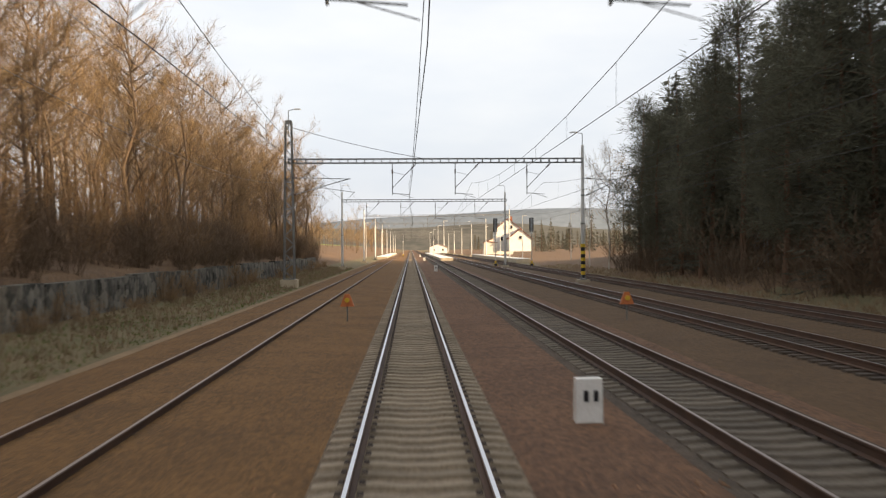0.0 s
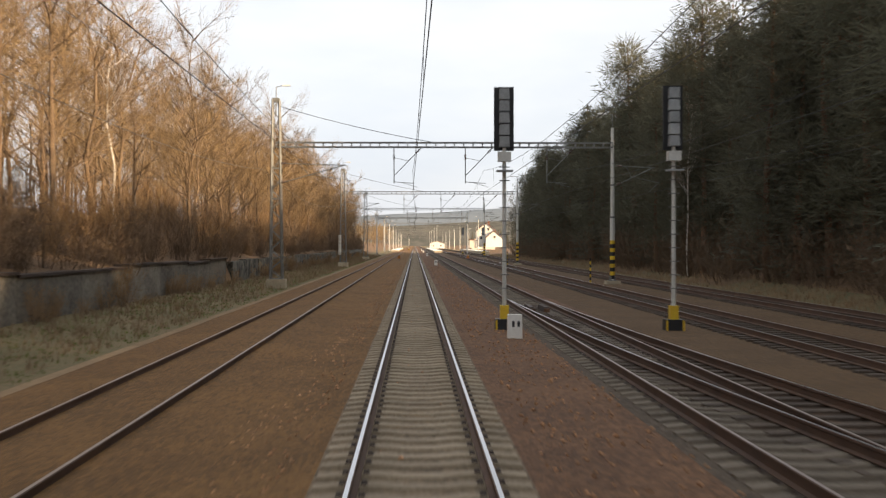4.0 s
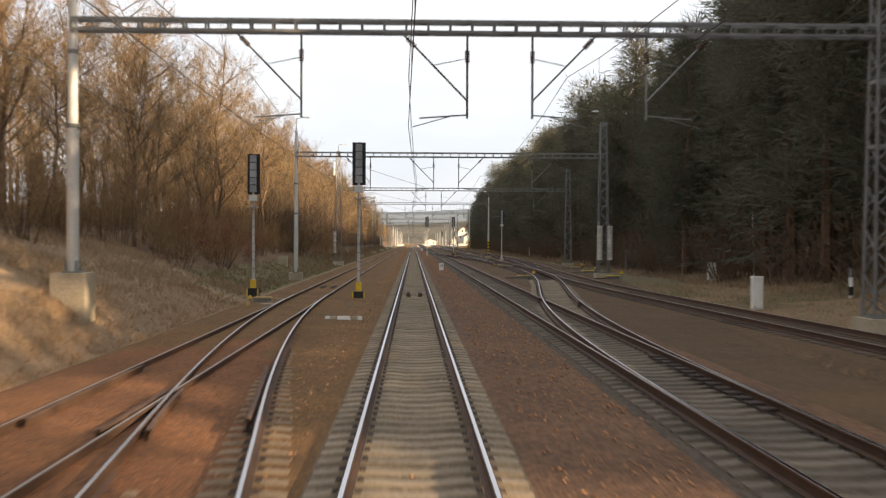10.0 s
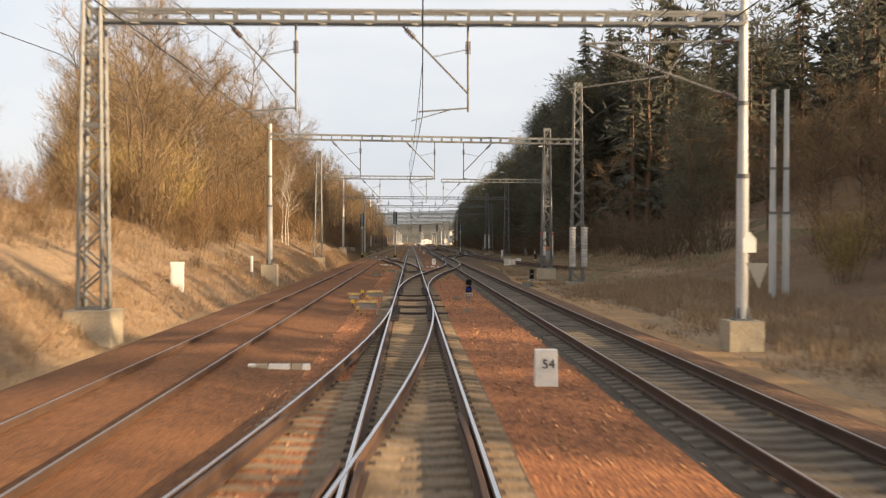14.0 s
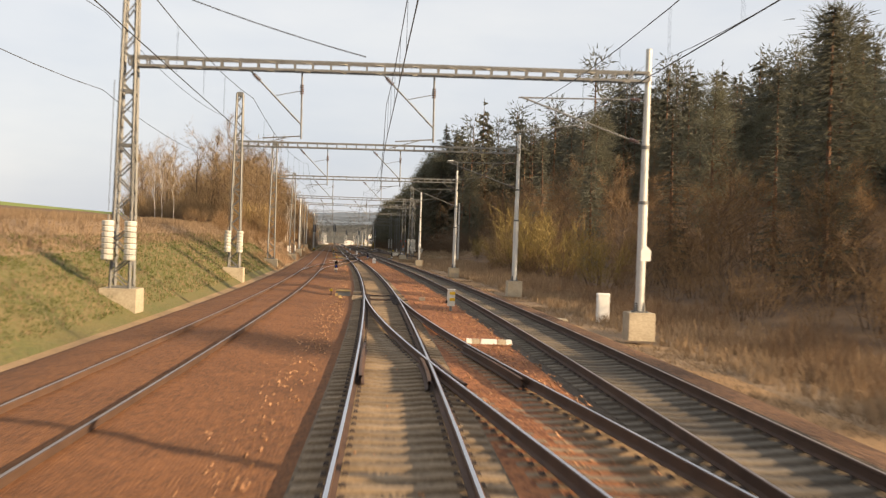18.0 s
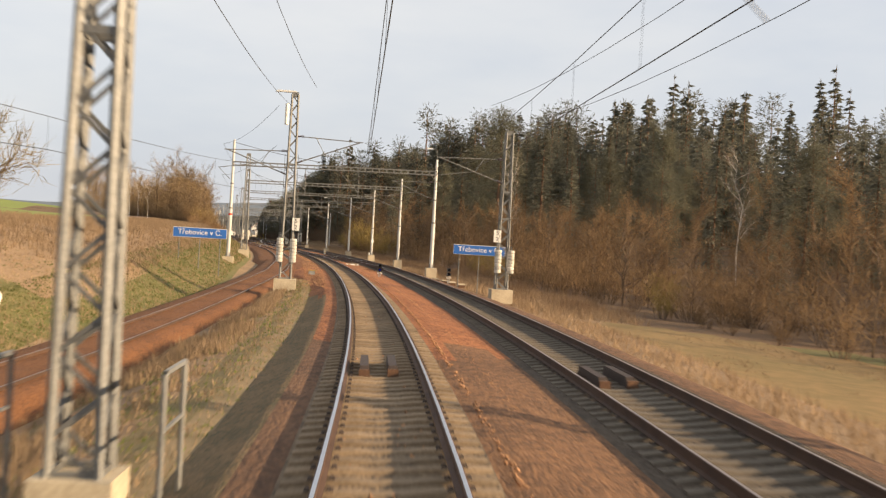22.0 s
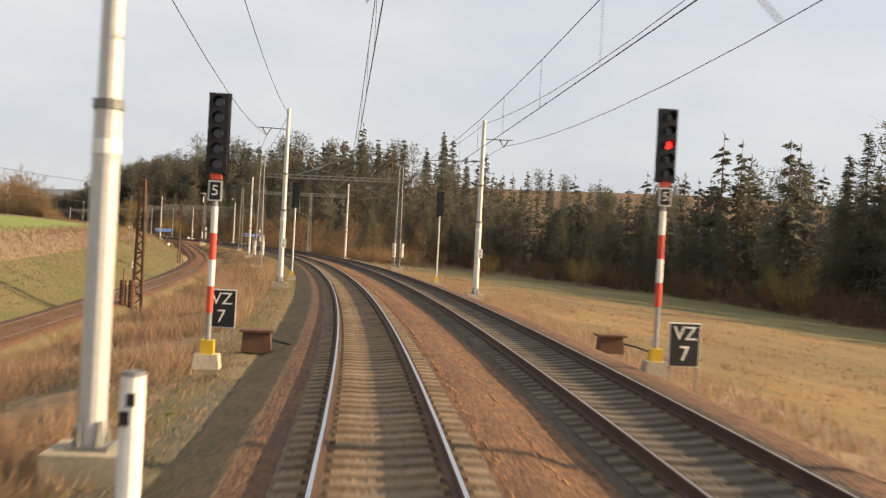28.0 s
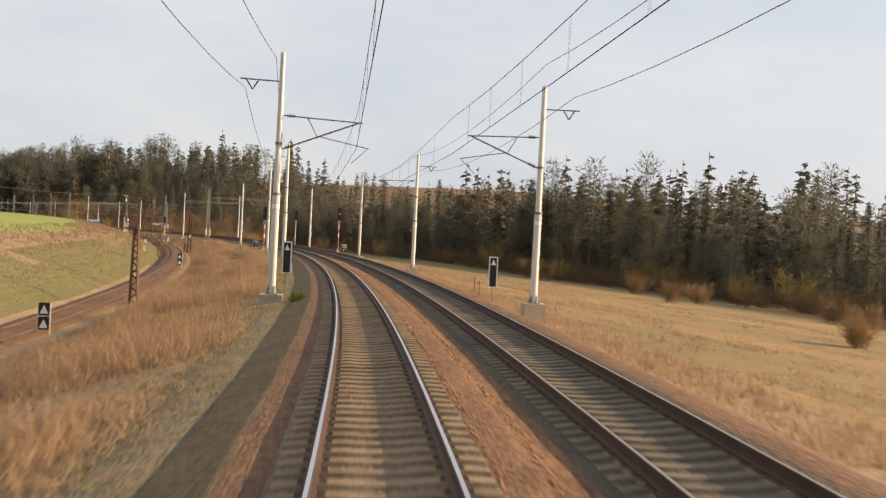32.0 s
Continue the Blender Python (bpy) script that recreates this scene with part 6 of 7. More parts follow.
ctr = at(ss, dd, -.225 + dd * np.sin(cant(ss)) * (np.abs(dd) < 1.6))
size = r8.uniform(.018, .042, n)
sh = octa[None] * (size[:, None, None] * r8.uniform(.6, 1.3, (n, 6, 1))) + ctr[:, None]
soup("ballast_stones", sh[:, of8].reshape(-1, 3, 3), loose_stone, label="loose rust-brown ballast stones", category="stones", kind="stuff")

# ---- signals ----
def lettering(text, size, mat, parent, m, label, name="lettering"):
    c = bpy.data.curves.new("letters", "FONT")
    c.body, c.size, c.align_x, c.align_y, c.extrude = text, size, "CENTER", "CENTER", .004
    tmp = bpy.data.objects.new("letters", c)
    me = bpy.data.meshes.new_from_object(tmp)
    bpy.data.objects.remove(tmp)
    me.materials.clear()
    me.materials.append(mat)
    ob = new(name, me)
    ob.parent, ob.matrix_basis = parent, m
    return tagged(ob, label=label)


FACE = Matrix.Rotation(radians(90), 4, "X")


def signal_back(s, d, h=7.4, pale=False):
    m = thing("railway_signal", "tall colour-light signal seen from behind, on a slim grey post", "signal", put(s, d, -.25), group="signals seen from behind")
    part("base_box", Geo().box((0, 0, .12), (.6, .5, .44), taper=.92), concrete_mat if pale else black_mat, m, "pale concrete base" if pale else "black base box")
    for x in () if pale else (-.26, .26):
        part("corner_stripe", Geo().box((x, -.245, .12), (.06, .03, .4)), yellow_mat, m, "yellow corner stripe")
    part("foot", Geo().box((0, 0, .55), (.26, .24, .42)), pole_mat if pale else yellow_mat, m, "pale foot box" if pale else "yellow foot box")
    part("post", Geo().tube((0, 0, .6), (0, 0, h - 1.7), .07, .06, n=10), pole_mat, m)
    for k in range(int((h - 3) / .42)):
        part("rung", Geo().tube((-.16, -.08, 1.3 + k * .42), (.16, -.08, 1.3 + k * .42), .016, n=5), galv_mat, m)
    part("background_board", Geo().box((0, .12, h - .8), (.62, .05, 2.0), taper=1.0), black_mat, m, "black backing board")
    for k in range(5):
        part("lamp_housing", Geo().box((0, -.05, h - .05 - k * .37), (.32, .26, .33), taper=.9), grey_back, m, "grey lamp housing")
    part("junction_box", Geo().box((0, -.05, h - 2.0), (.4, .28, .3)), pole_mat, m, "pale junction box")
    part("platform", Geo().box((0, -.15, h - 2.45), (.5, .4, .05)), grey_back, m)


def signal_front(s, d, h, lit=-1, plate="5", base=-.3, bands=True, label="black-headed colour-light signal on a red and white banded post"):
    m = thing("railway_signal", label, "signal", put(s, d, base), group="signals facing the train")
    part("concrete_base", Geo().box((0, 0, .05), (.55, .5, .3), taper=.85), concrete_mat, m)
    part("foot", Geo().box((0, 0, .33), (.26, .24, .32)), yellow_mat, m, "yellow foot box")
    part("post", Geo().tube((0, 0, .4), (0, 0, h - 1.5), .055, n=10), grey_back if bands else pole_mat, m)
    if bands:
        z = h - 2.3
        for k in range(4):
            part("band", Geo().tube((0, 0, z - .55), (0, 0, z), .07, n=12), white_mat if k % 2 == 0 else red_mat, m, "painted band")
            z -= .55
        part("collar", Geo().box((0, 0, h - 1.68), (.22, .16, .12)), red_mat, m, "red collar")
    head = part("head", Geo().box((0, 0, h - .8), (.40, .22, 1.62)).box((0, .03, h - .8), (.46, .03, 1.70)), black_mat, m, "black signal head")
    for k in range(5):
        z = h - .16 - k * .32
        hood = Geo()
        for j in range(10):
            a0, a1 = (math.pi * (j / 10 * 1.3 - .15) for j in (j, j + 1))
            p = [(math.cos(a) * .115, y, z + math.sin(a) * .115) for a, y in ((a0, -.11), (a1, -.11), (a1, -.34), (a0, -.34))]
            hood.face(p)
        part("hood", hood, black_mat, head)
        part("lens", Geo().tube((0, -.10, z), (0, -.125, z), .09, n=14), red_glow if k == lit else lens_mat, head, "glowing red lamp" if k == lit else "dark lens")
    if plate:
        b = part("number_plate", Geo().box((0, -.09, h - 1.98), (.28, .03, .42)), white_mat, m, "white plate with a black figure field")
        part("figure_field", Geo().box((0, -.108, h - 1.98), (.22, .01, .36)), black_mat, b)
        lettering(plate, .30, white_mat, b, Matrix.Translation((0, -.116, h - 1.98)) @ FACE, "white figure")
    return m


lens_mat = material("dark_lens", (0.03, 0.03, 0.035), (0.02, 0.02, 0.022), rough=0.1, spec=0.7, bump=0)
red_glow = material("red_lamp", (0.9, 0.05, 0.03), (0.9, 0.05, 0.03), bump=0, vary=0)
red_glow.node_tree.nodes["Principled BSDF"].inputs["Emission Color"].default_value = (1, .03, .02, 1)
red_glow.node_tree.nodes["Principled BSDF"].inputs["Emission Strength"].default_value = 1.0
blue_glow = material("blue_lamp", (0.025, 0.04, 0.3), (0.025, 0.04, 0.3), bump=0, vary=0)
blue_glow.node_tree.nodes["Principled BSDF"].inputs["Emission Color"].default_value = (.02, .08, 1, 1)
blue_glow.node_tree.nodes["Principled BSDF"].inputs["Emission Strength"].default_value = .03

signal_back(-82, 2.72)
signal_back(-82.4, 7.95)
signal_back(-141.8, 12.4, 7.0, pale=True)
signal_back(-236.8, -2.6, 7.1)
signal_back(-233.6, -8.0, 6.8)
signal_front(-776, -3.2, 5.55, lit=-1)
signal_front(-774.6, 6.72, 5.95, lit=2, base=-.2)
signal_front(-655, -9.6, 6.25, lit=-1, base=-2.05)
signal_front(-731, -2.75, 6.2, plate="", bands=False, label="colour-light signal with a black head on a plain grey post")
signal_front(-729.4, 6.9, 6.2, plate="", bands=False, base=-.3, label="colour-light signal with a black head on a plain grey post")
m = thing("forked_post", "thin grey post with a dark forked top beside the branch track", "post", put(-608.3, -12.8, ground_z(-608.3, -12.8)))
part("post", Geo().tube((0, 0, -.2), (0, 0, 5.5), .065, .055, n=8), pole_mat, m)
part("foot_block", Geo().box((0, 0, 0), (.4, .4, .2), taper=.9), concrete_mat, m, "pale concrete foot")
for x in (-.18, .18):
    part("prong", Geo().line([(0, 0, 5.3), (x, 0, 5.55), (x, 0, 6.35)], .05, n=6), black_mat, m)
part("crossbar", Geo().tube((-.22, 0, 6.35), (.22, 0, 6.35), .035, n=6), black_mat, m)
m = thing("bank_stone", "pale rounded boulder lying on the grassy bank", "stone", put(-589, -13.4, ground_z(-589, -13.4) + .15, 20))
part("boulder", Geo().tube((0, 0, -.3), (-.03, 0, .05), .13, .25, n=9).tube((-.03, 0, .05), (.02, .02, .3), .25, .24, n=9, caps=False).tube((.02, .02, .3), (.03, .02, .42), .24, .13, n=9), white_mat, m, smooth=True)


def dwarf_signal(s, d, blue=True, z=-.25):
    m = thing("dwarf_signal", "low black shunting signal with two lamps and white plate", "signal", put(s, d, z), group="dwarf signals")
    part("stand", Geo().tube((-.06, 0, -.1), (-.06, 0, .35), .03).tube((.06, 0, -.1), (.06, 0, .35), .03), grey_back, m)
    part("plate", Geo().box((0, -.1, .32), (.34, .03, .13)), white_mat, m, "small white number plate")
    for k in range(3):
        part("bar", Geo().box((-.1 + k * .1, -.12, .32), (.05, .012, .08)), black_mat, m, "plain dark bar")
    for k, z in enumerate((.55, .86)):
        b = part("lamp_housing", Geo().box((0, .02, z), (.26, .3, .26), taper=.85).tube((0, -.1, z), (0, -.3, z + .02), .12, .13, n=12, caps=False), black_mat, m, "black lamp housing with a hood")
        part("lens", Geo().tube((0, -.12, z), (0, -.15, z), .075, n=12), blue_glow if blue and k == 0 else lens_mat, b, "blue lamp" if blue and k == 0 else "dark lens")


dwarf_signal(-354.2, 2.45)
dwarf_signal(-425.5, -2.6)
dwarf_signal(-552, 2.5)
dwarf_signal(-554, 7.35, False)
dwarf_signal(-338, 7.15, False)
dwarf_signal(-271.3, 15.6, False)

# ---- signs and posts ----
def stone(s, d, text="", z=-.25, w=.42, h=.68):
    m = thing("hectometre_stone", "white painted marker stone with black figures between the tracks", "marker stone", put(s, d, z), group="marker stones")
    part("block", Geo().box((0, 0, h / 2 - .1), (w, .26, h + .2), taper=.94), white_mat, m)
    if text:
        lettering(text, .24, black_mat, m, Matrix.Translation((.03, -.137, h - .26)) @ FACE, "black figures")
    else:
        for x in (-.05, .1):
            part("bar", Geo().box((x, -.131, h - .26), (.07, .012, .17)), black_mat, m, "plain dark bar")


for s, d, t in ((15.4, 2.6, ""), (-85.0, 2.75, ""), (-189.3, 2.6, ""), (-285.5, 2.45, "53"), (-380.2, 2.4, "54"), (117, 2.76, ""), (217, 2.76, ""), (317, 2.76, ""), (-655, -3.5, ""), (-836.5, -2.82, ""), (-694, -17.2, ""), (-750, -18.7, "")):
    stone(s, d, t, -.25 if s > -600 else -.65 if d > -10 else ground_z(s, d) - .02)


def name_board(s, d, z, turn):
    m = thing("station_name_board", "blue station name board with white letters on three thin posts", "sign", put(s, d, z, turn), group="station name boards")
    for x in (-1.45, 0, 1.45):
        part("post", Geo().tube((x, .06, -3.5), (x, .06, .2), .035, n=8), galv_mat, m)
    b = part("board", Geo().box((0, 0, 0), (3.75, .06, .66)), blue_mat, m, "blue enamel board")
    part("rim", Geo().box((0, .01, 0), (3.81, .04, .72)), white_mat, b, "thin pale rim")
    lettering("Třebovice v Č.", .52, white_mat, b, Matrix.Translation((0, -.036, .02)) @ FACE, "white lettering")


name_board(-551.6, -10.6, 2.25, 0)
name_board(-553.4, 9.6, 2.15, -4)


def speed_board(s, d, z, turn=0):
    m = thing("radio_board", "black board with white letters VZ and 7 on two thin posts", "sign", put(s, d, z, turn), group="VZ boards")
    for x in (-.33, .33):
        part("post", Geo().tube((x, .03, -.2), (x, .03, 1.55), .022, n=8), galv_mat, m)
    part("rim", Geo().box((0, .012, 1.1), (.78, .03, 1.05)), white_mat, m, "white rim")
    b = part("board", Geo().box((0, -.01, 1.1), (.72, .03, .99)), black_mat, m, "black board")
    lettering("VZ", .46, white_mat, b, Matrix.Translation((0, -.03, 1.36)) @ FACE, "white letters")
    lettering("7", .50, white_mat, b, Matrix.Translation((0, -.03, .88)) @ FACE, "white figure")


speed_board(-769.2, -3.75, -.75)
speed_board(-774, 7.6, -.75, 4)


def triangle_board(s, d, z, h=1.75):
    m = thing("warning_board", "narrow black board with a white triangle on a short post", "sign", put(s, d, z), group="triangle boards")
    part("post", Geo().tube((0, .03, -.3), (0, .03, h), .03, n=8), galv_mat, m)
    part("rim", Geo().box((0, .012, h - .62), (.46, .03, 1.58)), white_mat, m, "white rim")
    part("foot_block", Geo().box((0, .03, -.1), (.3, .3, .3), taper=.85), concrete_mat, m, "pale concrete foot")
    b = part("board", Geo().box((0, -.01, h - .62), (.34, .03, 1.46)), black_mat, m, "black board")
    g = Geo()
    g.face([(-.13, -.03, h - .26), (.13, -.03, h - .26), (0, -.03, h + .02)])
    part("triangle", g, white_mat, b, "white triangle")


triangle_board(-860.5, -2.8, -.8, 2.5)
triangle_board(-860, 7.6, -.95, 2.4)


def double_triangle_board(s, d, z):
    m = thing("warning_board", "two black boards with white triangles one above the other", "sign", put(s, d, z))
    for x in (-.27, .27):
        part("post", Geo().tube((x, .03, -.5), (x, .03, 1.9), .03, n=8), pole_mat, m)
    for k in (0, 1):
        zc = 1.6 - k * .68
        b = part("board", Geo().box((0, -.01, zc), (.5, .03, .6)), black_mat, m, "black board")
        g = Geo()
        g.face([(-.2, -.03, zc - .22), (.2, -.03, zc - .22), (0, -.03, zc + .2)])
        part("triangle", g, white_mat, b, "white triangle")


double_triangle_board(-788, -13.5, -2.85)
double_triangle_board(-861, -14.0, -3.5)


def post(name, label, s, d, z, h, w, mats, cap=None):
    m = thing(name, label, "post", put(s, d, z))
    n = len(mats)
    for k, mt in enumerate(mats):
        part("band" if n > 1 else "shaft", Geo().tube((0, 0, h * k / n - (.2 if k == 0 else 0)), (0, 0, h * (k + 1) / n), w, n=12), mt, m)
    if cap:
        part("cap", Geo().tube((0, 0, h), (0, 0, h + .04), w * 1.12, w * .9, n=12), cap, m)
    return m


m = post("marker_post", "thick white round marker post beside the track", -786.3, -2.52, -.6, 1.45, .13, [white_mat], galv_mat)
part("figure", Geo().box((.01, -.135, 1.2), (.09, .02, .14)).box((-.05, -.135, 1.0), (.1, .02, .16)), black_mat, m, "plain dark bars")
for s in (19.5, -43.5, -104.5):
    post("warning_post", "thin yellow and black banded post", s, 12.1, -.3, 1.75, .05, [yellow_mat, black_mat] * 4)
m = thing("key_box", "grey steel key box with two yellow bands on a stub", "equipment box", put(-471.6, 2.8, -.3))
part("stub", Geo().tube((0, 0, -.1), (0, 0, .3), .06, n=8), galv_mat, m)
part("case", Geo().box((0, 0, .58), (.30, .26, .66), taper=.97), pole_mat, m, "pale grey case")
for z in (.52, .78):
    part("band", Geo().box((.04, -.135, z), (.22, .02, .12)), yellow_mat, m, "yellow plate")
part("lock", Geo().box((-.19, 0, .42), (.08, .12, .12)), black_mat, m)
part("roof", Geo().box((0, 0, .925), (.34, .30, .03)), pole_mat, m)
post("marker_post", "white and dark banded post beside the branch track", -668, -10.3, -2.3, 1.6, .1, [black_mat, white_mat, white_mat])
post("marker_post", "white and dark banded short post", -240, 19.3, -.3, 1.6, .1, [white_mat, black_mat, white_mat, galv_mat])
post("marker_post", "white short post beside the bank", -339.6, -9.3, .1, 1.4, .09, [galv_mat, white_mat, white_mat])
post("marker_post", "short white post in the verge", -97.8, 21.3, .0, 1.3, .14, [white_mat])
for s, d, z in ((-697, 13.2, -1.8), (-672, 11, -1.6), (-632, 12.2, -1.6), (-845, 9.6, -1.3), (-838, 10.6, -1.4)):
    post("stake", "thin weathered wooden stake in the meadow", s, d, z, 1.1, .03, [bark_mat])


def cabinet(name, label, s, d, z, size, mat, lid=None):
    m = thing(name, label, "cabinet", put(s, d, z))
    part("body", Geo().box((0, 0, size[2] / 2 - .15), (size[0], size[1], size[2] + .3)), mat, m)
    part("lid", Geo().box((0, 0, size[2] + .03), (size[0] * 1.1, size[1] * 1.1, .07), taper=.9), lid or mat, m)
    part("door", Geo().box((0, -size[1] / 2 - .008, size[2] * .5), (size[0] * .8, .02, size[2] * .75)), lid or mat, m)


cabinet("cable_cabinet", "pale concrete cable cabinet in the verge", -191.5, -11.9, -.3, (.85, .5, 1.3), concrete_mat)
cabinet("cable_cabinet", "white cable cabinet below the trees", -214, 20.8, -.2, (.5, .4, 1.2), white_mat)
cabinet("cable_cabinet", "grey cable cabinet below the trees", -184, 21.6, -.1, (1.1, .6, 1.7), galv_mat)
cabinet("cable_cabinet", "white cable cabinet beside the cess", -466.4, 10.4, -.75, (.55, .4, 1.15), white_mat)
cabinet("cable_cabinet", "white notice plate on a low plinth", -357, -9.6, .35, (.5, .2, 1.1), white_mat)
m = thing("equipment_box", "cream wooden box with dark seams beside the siding", "box", put(-283.8, 11.1, -.35))
for x in (-.42, 0, .42):
    part("panel", Geo().box((x, 0, .42), (.40, .7, .55)), cream_mat, m)
part("base_rail", Geo().box((0, 0, .08), (1.3, .74, .1)), cream_mat, m)
part("frame", Geo().box((0, .01, .42), (1.24, .64, .57)), black_mat, m, "dark inner frame in the seams")
part("lid", Geo().box((0, 0, .73), (1.34, .76, .06), taper=.96), cream_mat, m)
cabinet("equipment_box", "small white box beside the siding", -271.6, 13.4, -.3, (.6, .4, .5), white_mat)
cabinet("cable_cabinet", "white cable cabinet beside the siding", -243.5, 13.9, -.3, (.4, .35, 1.3), white_mat)
for s, d in ((-771.2, -2.5), (-767.8, 7.6)):
    m = thing("track_magnet_box", "rusty brown equipment box with cables beside the sleepers", "equipment box", put(s, d, -.55))
    part("body", Geo().box((-.1, 0, .25), (.75, .45, .5), taper=.9), rusty_mast, m)
    part("lid", Geo().box((-.1, 0, .53), (.86, .55, .06)), rusty_mast, m)
    part("cable", Geo().line([(.3, 0, .3), (.7, 0, .22), (1.1, 0, .1)], .03), black_mat, m)
for s, d in ((-352.6, -2.65), (-322.4, -2.7), (-552.4, -2.45), (-338.6, 6.75)):
    m = thing("junction_box", "low grey-green cable box with a yellow rim on the ballast", "junction box", put(s, d, -.25), group="cable boxes")
    part("body", Geo().box((0, 0, .1), (.46, .36, .30), taper=.95), grey_back, m)
    for y in (-.2, 0, .2):
        part("lid_slat", Geo().box((.04 * (y > 0), y * .85, .265 - .03 * (y < 0)), (.56, .10, .05)), ochre_mat, m, "pale yellowish lid slat")
    part("cable", Geo().line([(.2, 0, .06), (.36, .02, .02), (.55, .12, -.02), (.75, .1, -.09)], .02), black_mat, m)


def fouling_mark(s, d):
    m = thing("fouling_marker", "white and grey striped concrete bar lying on the ballast", "marker", put(s, d, -.2), group="fouling markers")
    for x, w, mt in ((0, .46, white_mat), (-.36, .22, concrete_mat), (.36, .22, concrete_mat), (-.55, .16, white_mat), (.55, .16, white_mat)):
        part("segment", Geo().box((x, 0, .03), (w, .16, .13), taper=.9), mt, m)


for s, d in ((-290.3, -2.7), (-297, 2.1), (-378, -2.75), (-485.5, 2.75), (-522, 2.35), (-250, -2.4)):
    fouling_mark(s, d)


def antenna_pair(s, d):
    m = thing("track_magnet", "pair of long dark boxes between the rails with pale ends", "track magnet", lying(s, d, -.12, float(cant(s))), group="track magnets")
    for x in (-.28, .28):
        b = part("box", Geo().box((x, 0, 0), (.19, 2.2, .2), taper=.85), clip_mat, m)
        part("end", Geo().box((x, -1.14, -.03), (.21, .08, .16)), rusty_mast, b)


for s, d in ((-235, 0.0), (-228.5, -4.68), (-606, 0.0), (-73.4, 4.75), (-606, 4.75)):
    antenna_pair(s, d)
for s, d in ((37, -2.4), (37, 7.8)):
    m = thing("lantern_marker", "orange triangular lantern marker on a thin stake", "marker", put(s, d, -.3))
    part("stake", Geo().tube((0, 0, -.1), (0, 0, .7), .025), galv_mat, m)
    part("housing", Geo().box((0, 0, .85), (.5, .3, .45), taper=.35), orange_mat, m, "orange wedge-shaped housing")
    part("lens", Geo().tube((0, -.12, .86), (0, -.17, .86), .09, n=12), yellow_mat, m)
for s, d, t in ((-567.3, -3.55, "5\n2"), (-567.5, 8.2, "5\n2"), (-737.5, -3.3, "5\n0"), (-740, 7.8, "5\n0")):
    m = thing("mast_plate", "white plate with two black figures fixed to a mast", "sign", put(s, d, 3.1 if s > -600 else 2.0), group="mast plates")
    k = 1 if s > -600 else .7
    part("plate", Geo().box((0, -.42 * k, 0), (.42 * k, .03, .72 * k)), white_mat, m)
    part("strap", Geo().box((0, -.2 * k, 0), (.06, .42 * k, .06)), galv_mat, m)
    lettering(t, .36 * k, black_mat, m, Matrix.Translation((0, -.44 * k, .0)) @ FACE, "black figures")
for s, d in ((-371.4, 9.05), (-477.4, 9.2)):
    m = thing("mast_plate", "white house-shaped plate on a mast", "sign", put(s, d, 2.3), group="house-shaped plates")
    g = Geo().box((0, -.19, 0), (.36, .03, .34))
    g.face([(-.2, -.2, .17), (.2, -.2, .17), (0, -.2, .4)])
    part("plate", g, white_mat, m)
m = thing("mirror_plate", "white wedge-shaped plate hanging on a mast", "sign", put(-371.3, 9.3, 1.6))
g = Geo()
g.face([(-.3, -.2, .25), (.3, -.2, .25), (.05, -.2, -.45)])
g.face([(.3, -.17, .25), (-.3, -.17, .25), (.05, -.17, -.45)])
part("plate", g, galv_mat, m)
for s, d, w in ((-539, 8.5, .9), (-542, 8.8, .8), (-545, 9.0, 1.0), (-548.5, 9.2, .9), (-470, 7.7, .6), (-514, 8.1, .7)):
    m = thing("cable_trough", "grey concrete cable trough lid beside the track", "cable trough", put(s, d, -.75))
    part("lid", Geo().box((0, 0, .16), (.52, w, .09), taper=.95), concrete_mat, m)
    part("trough", Geo().box((0, 0, .02), (.44, w * .9, .24)), rusty_mast, m)

# ---- the station ahead ----
house = thing("station_house", "white station house with gables and a brown tiled roof", "house", Matrix.Translation((30.6, 310, 1.6)))


def gabled(parent, x0, x1, y0, y1, eave, ridge, mat, name):
    g = Geo()
    xm = (x0 + x1) / 2
    for y, f in ((y0, 1), (y1, -1)):
        p = [(x0, y, -.3), (x1, y, -.3), (x1, y, eave), (xm, y, ridge), (x0, y, eave)]
        g.face(p if f > 0 else p[::-1])
    g.face([(x0, y1, -.3), (x0, y0, -.3), (x0, y0, eave), (x0, y1, eave)])
    g.face([(x1, y0, -.3), (x1, y1, -.3), (x1, y1, eave), (x1, y0, eave)])
    part("wall", g, mat, parent, name)
    for e in (-1, 1):
        xe = x0 - .35 if e < 0 else x1 + .35
        ze = eave - .35 * (ridge - eave) / (xm - x0)
        r = Geo()
        for dz in (0, .14):
            r.face([(xe, y0 - .4, ze + dz), (xm, y0 - .4, ridge + dz), (xm, y1 + .4, ridge + dz), (xe, y1 + .4, ze + dz)])
        r.face([(xe, y0 - .4, ze), (xm, y0 - .4, ridge), (xm, y0 - .4, ridge + .14), (xe, y0 - .4, ze + .14)])
        part("roof", r, roof_mat, parent, "brown tiled roof slope")


def window(parent, x, y, z, w, h):
    f = part("window", Geo().box((x, y, z), (w + .16, .08, h + .16)), white_mat, parent, "white framed window")
    part("pane", Geo().box((x, y - .04, z), (w, .03, h)), glass_mat, f)
    part("sill", Geo().box((x, y - .06, z - h / 2 - .12), (w + .3, .2, .06)), concrete_mat, f)


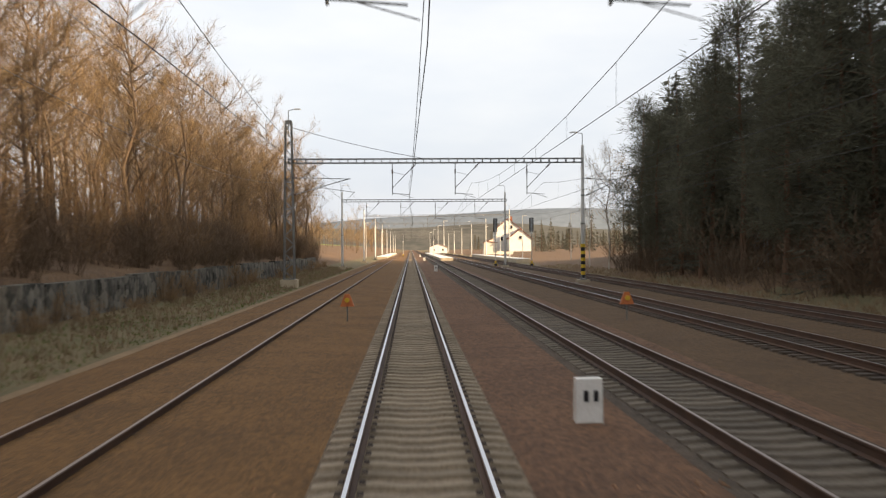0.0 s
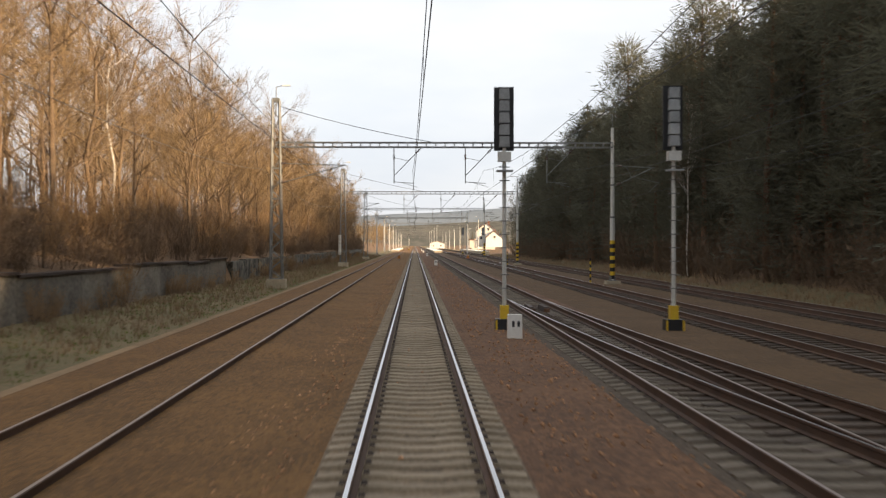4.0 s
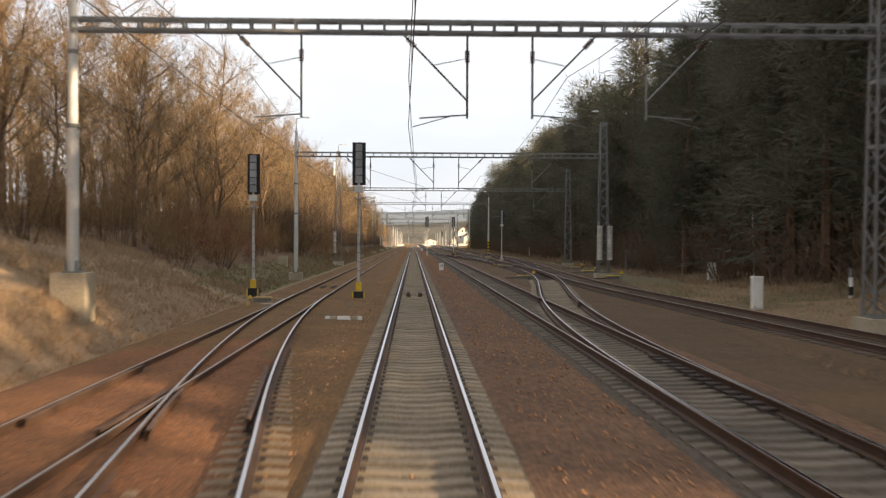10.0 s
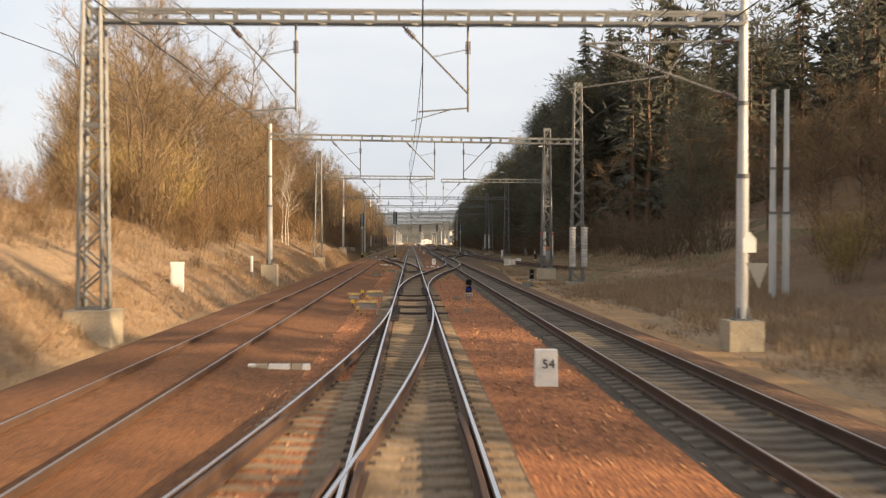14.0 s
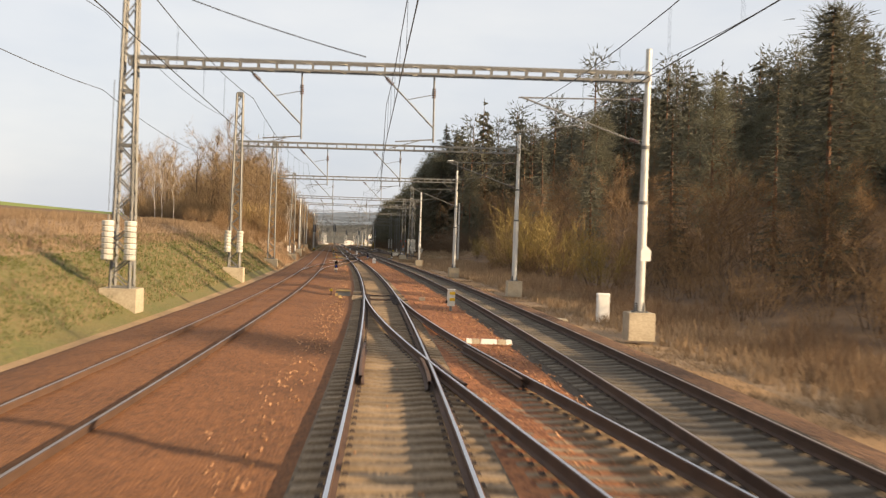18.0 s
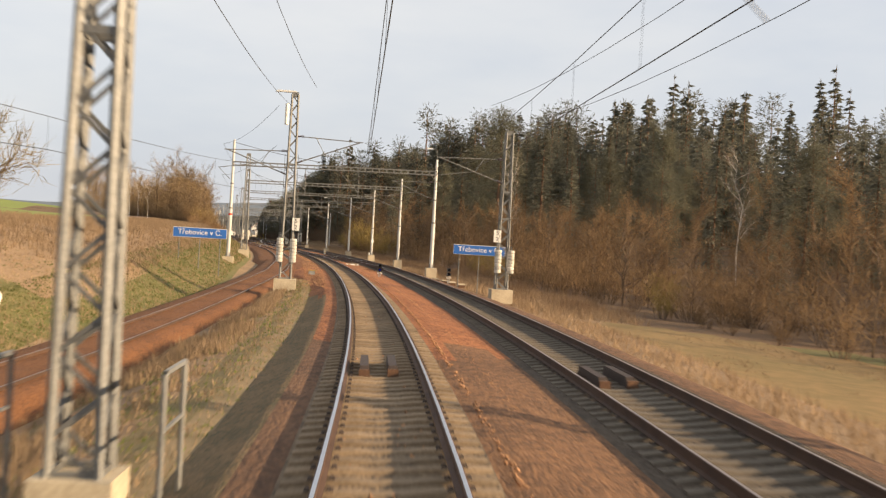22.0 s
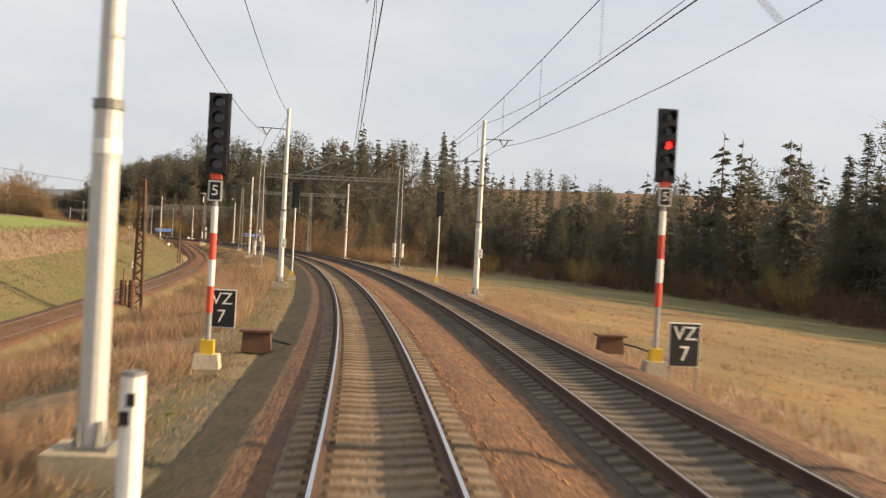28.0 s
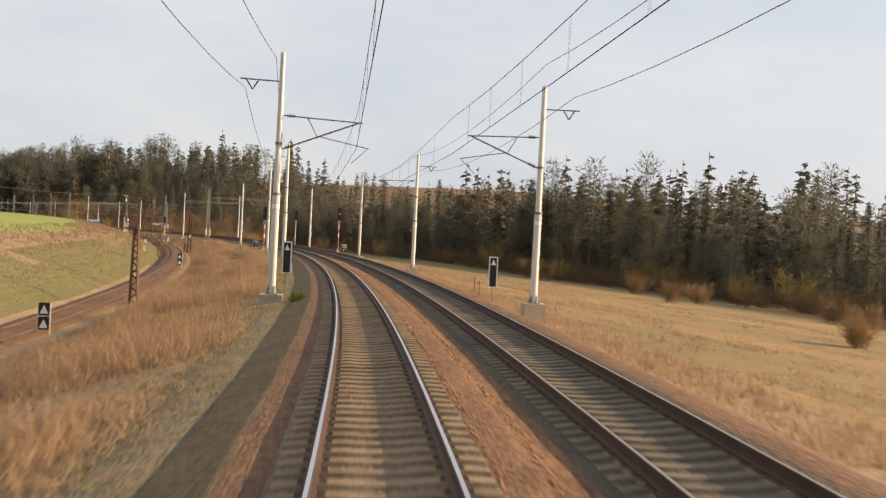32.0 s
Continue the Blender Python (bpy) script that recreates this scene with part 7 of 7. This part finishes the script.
gabled(house, -1.0, 6.0, -3, 4, 3.6, 6.4, white_mat, "white plastered front")
gabled(house, -4.3, 3.4, 4.2, 14, 6.6, 9.8, white_mat, "white plastered main building")
window(house, 2.5, -3.05, 3.9, .8, .9)
window(house, -1.4, 4.15, 7.2, .7, 1.0)
window(house, .5, 4.15, 7.2, .7, 1.0)
window(house, -2.6, 4.15, 3.6, .9, 1.2)
part("chimney", Geo().box((.8, 8, 9.7), (.7, .7, 1.8)), roof_mat, house)
annex = thing("station_annex", "low cream lean-to beside the station house", "shed", Matrix.Translation((24.6, 312, 1.2)))
part("wall", Geo().box((0, 0, 1.3), (3.2, 5, 3.2)), cream_mat, annex)
part("roof", Geo().box((0, 0, 3.0), (3.7, 5.6, .18), Matrix.Rotation(.12, 3, "Y")), roof_mat, annex)
for x, y, w, h, mt in ((14, 520, 9, 4.5, white_mat), (36, 420, 12, 7, cream_mat)):
    b = thing("station_building", "small pale sunlit building beside the station tracks", "building", Matrix.Translation((x, y, 0)), group="far station buildings")
    gabled(b, -w / 2, w / 2, -3, 4, h * .65, h, mt, "pale plastered wall")
    for k in (-.25, .25):
        window(b, k * w, -3.05, h * .35, .8, 1.0)
for x, y0, y1 in ((7.6, 215, 460), (-7.4, 260, 430), (21, 190, 330)):
    p = thing("platform", "low pale station platform with a concrete edge", "platform", kind="structure")
    part("slab", Geo().box((x, (y0 + y1) / 2, -.05), (2.6, y1 - y0, .7)), concrete_mat, p)
    part("edge", Geo().box((x, (y0 + y1) / 2, .32), (2.75, y1 - y0, .08)), white_mat, p, "pale edge slabs")
for i, (x, y) in enumerate(((7.6, 235), (7.6, 285), (7.6, 345), (22, 200), (22, 250), (22, 300), (-11, 250), (-11, 310), (-11, 380), (7.6, 405), (30, 190))):
    m = thing("platform_lamp", "tall pale platform lamp post", "lamp post", Matrix.Translation((x, y, .2)), group="platform lamps")
    part("post", Geo().tube((0, 0, 0), (0, 0, 8.5), .08, .05, n=8), pole_mat, m)
    part("head", Geo().box((.4, 0, 8.5), (.9, .2, .12)), pole_mat, m)
for x, y in ((12.4, 150), (17.4, 147), (-2.6, 330), (7.6, 345)):
    signal_back(y, x, 6.8)
for s, d in ((-185, 15.9), (-197.7, 14.9), (-211.2, 14.4), (-211, 8.0)):
    q = thing("switch_machine", "low grey point machine with yellow lid beside the siding", "point machine", put(s, d, -.25, 8), group="siding point machines")
    part("case", Geo().box((0, 0, .12), (.95, .4, .22), taper=.93), galv_mat, q)
    part("lid", Geo().box((0, 0, .245), (1.0, .42, .04), taper=.9), yellow_mat, q, "yellow lid")
    st = part("stake", Geo().tube((.75, .2, -.1), (.75, .2, .4), .02), clip_mat, q)
    part("indicator_block", Geo().box((.75, .2, .48), (.2, .14, .18), taper=.9), yellow_mat, st, "small yellow block")
    part("drive_rod", Geo().tube((-.4, 0, .08), (-1.4, .05, .06), .03), clip_mat, q)
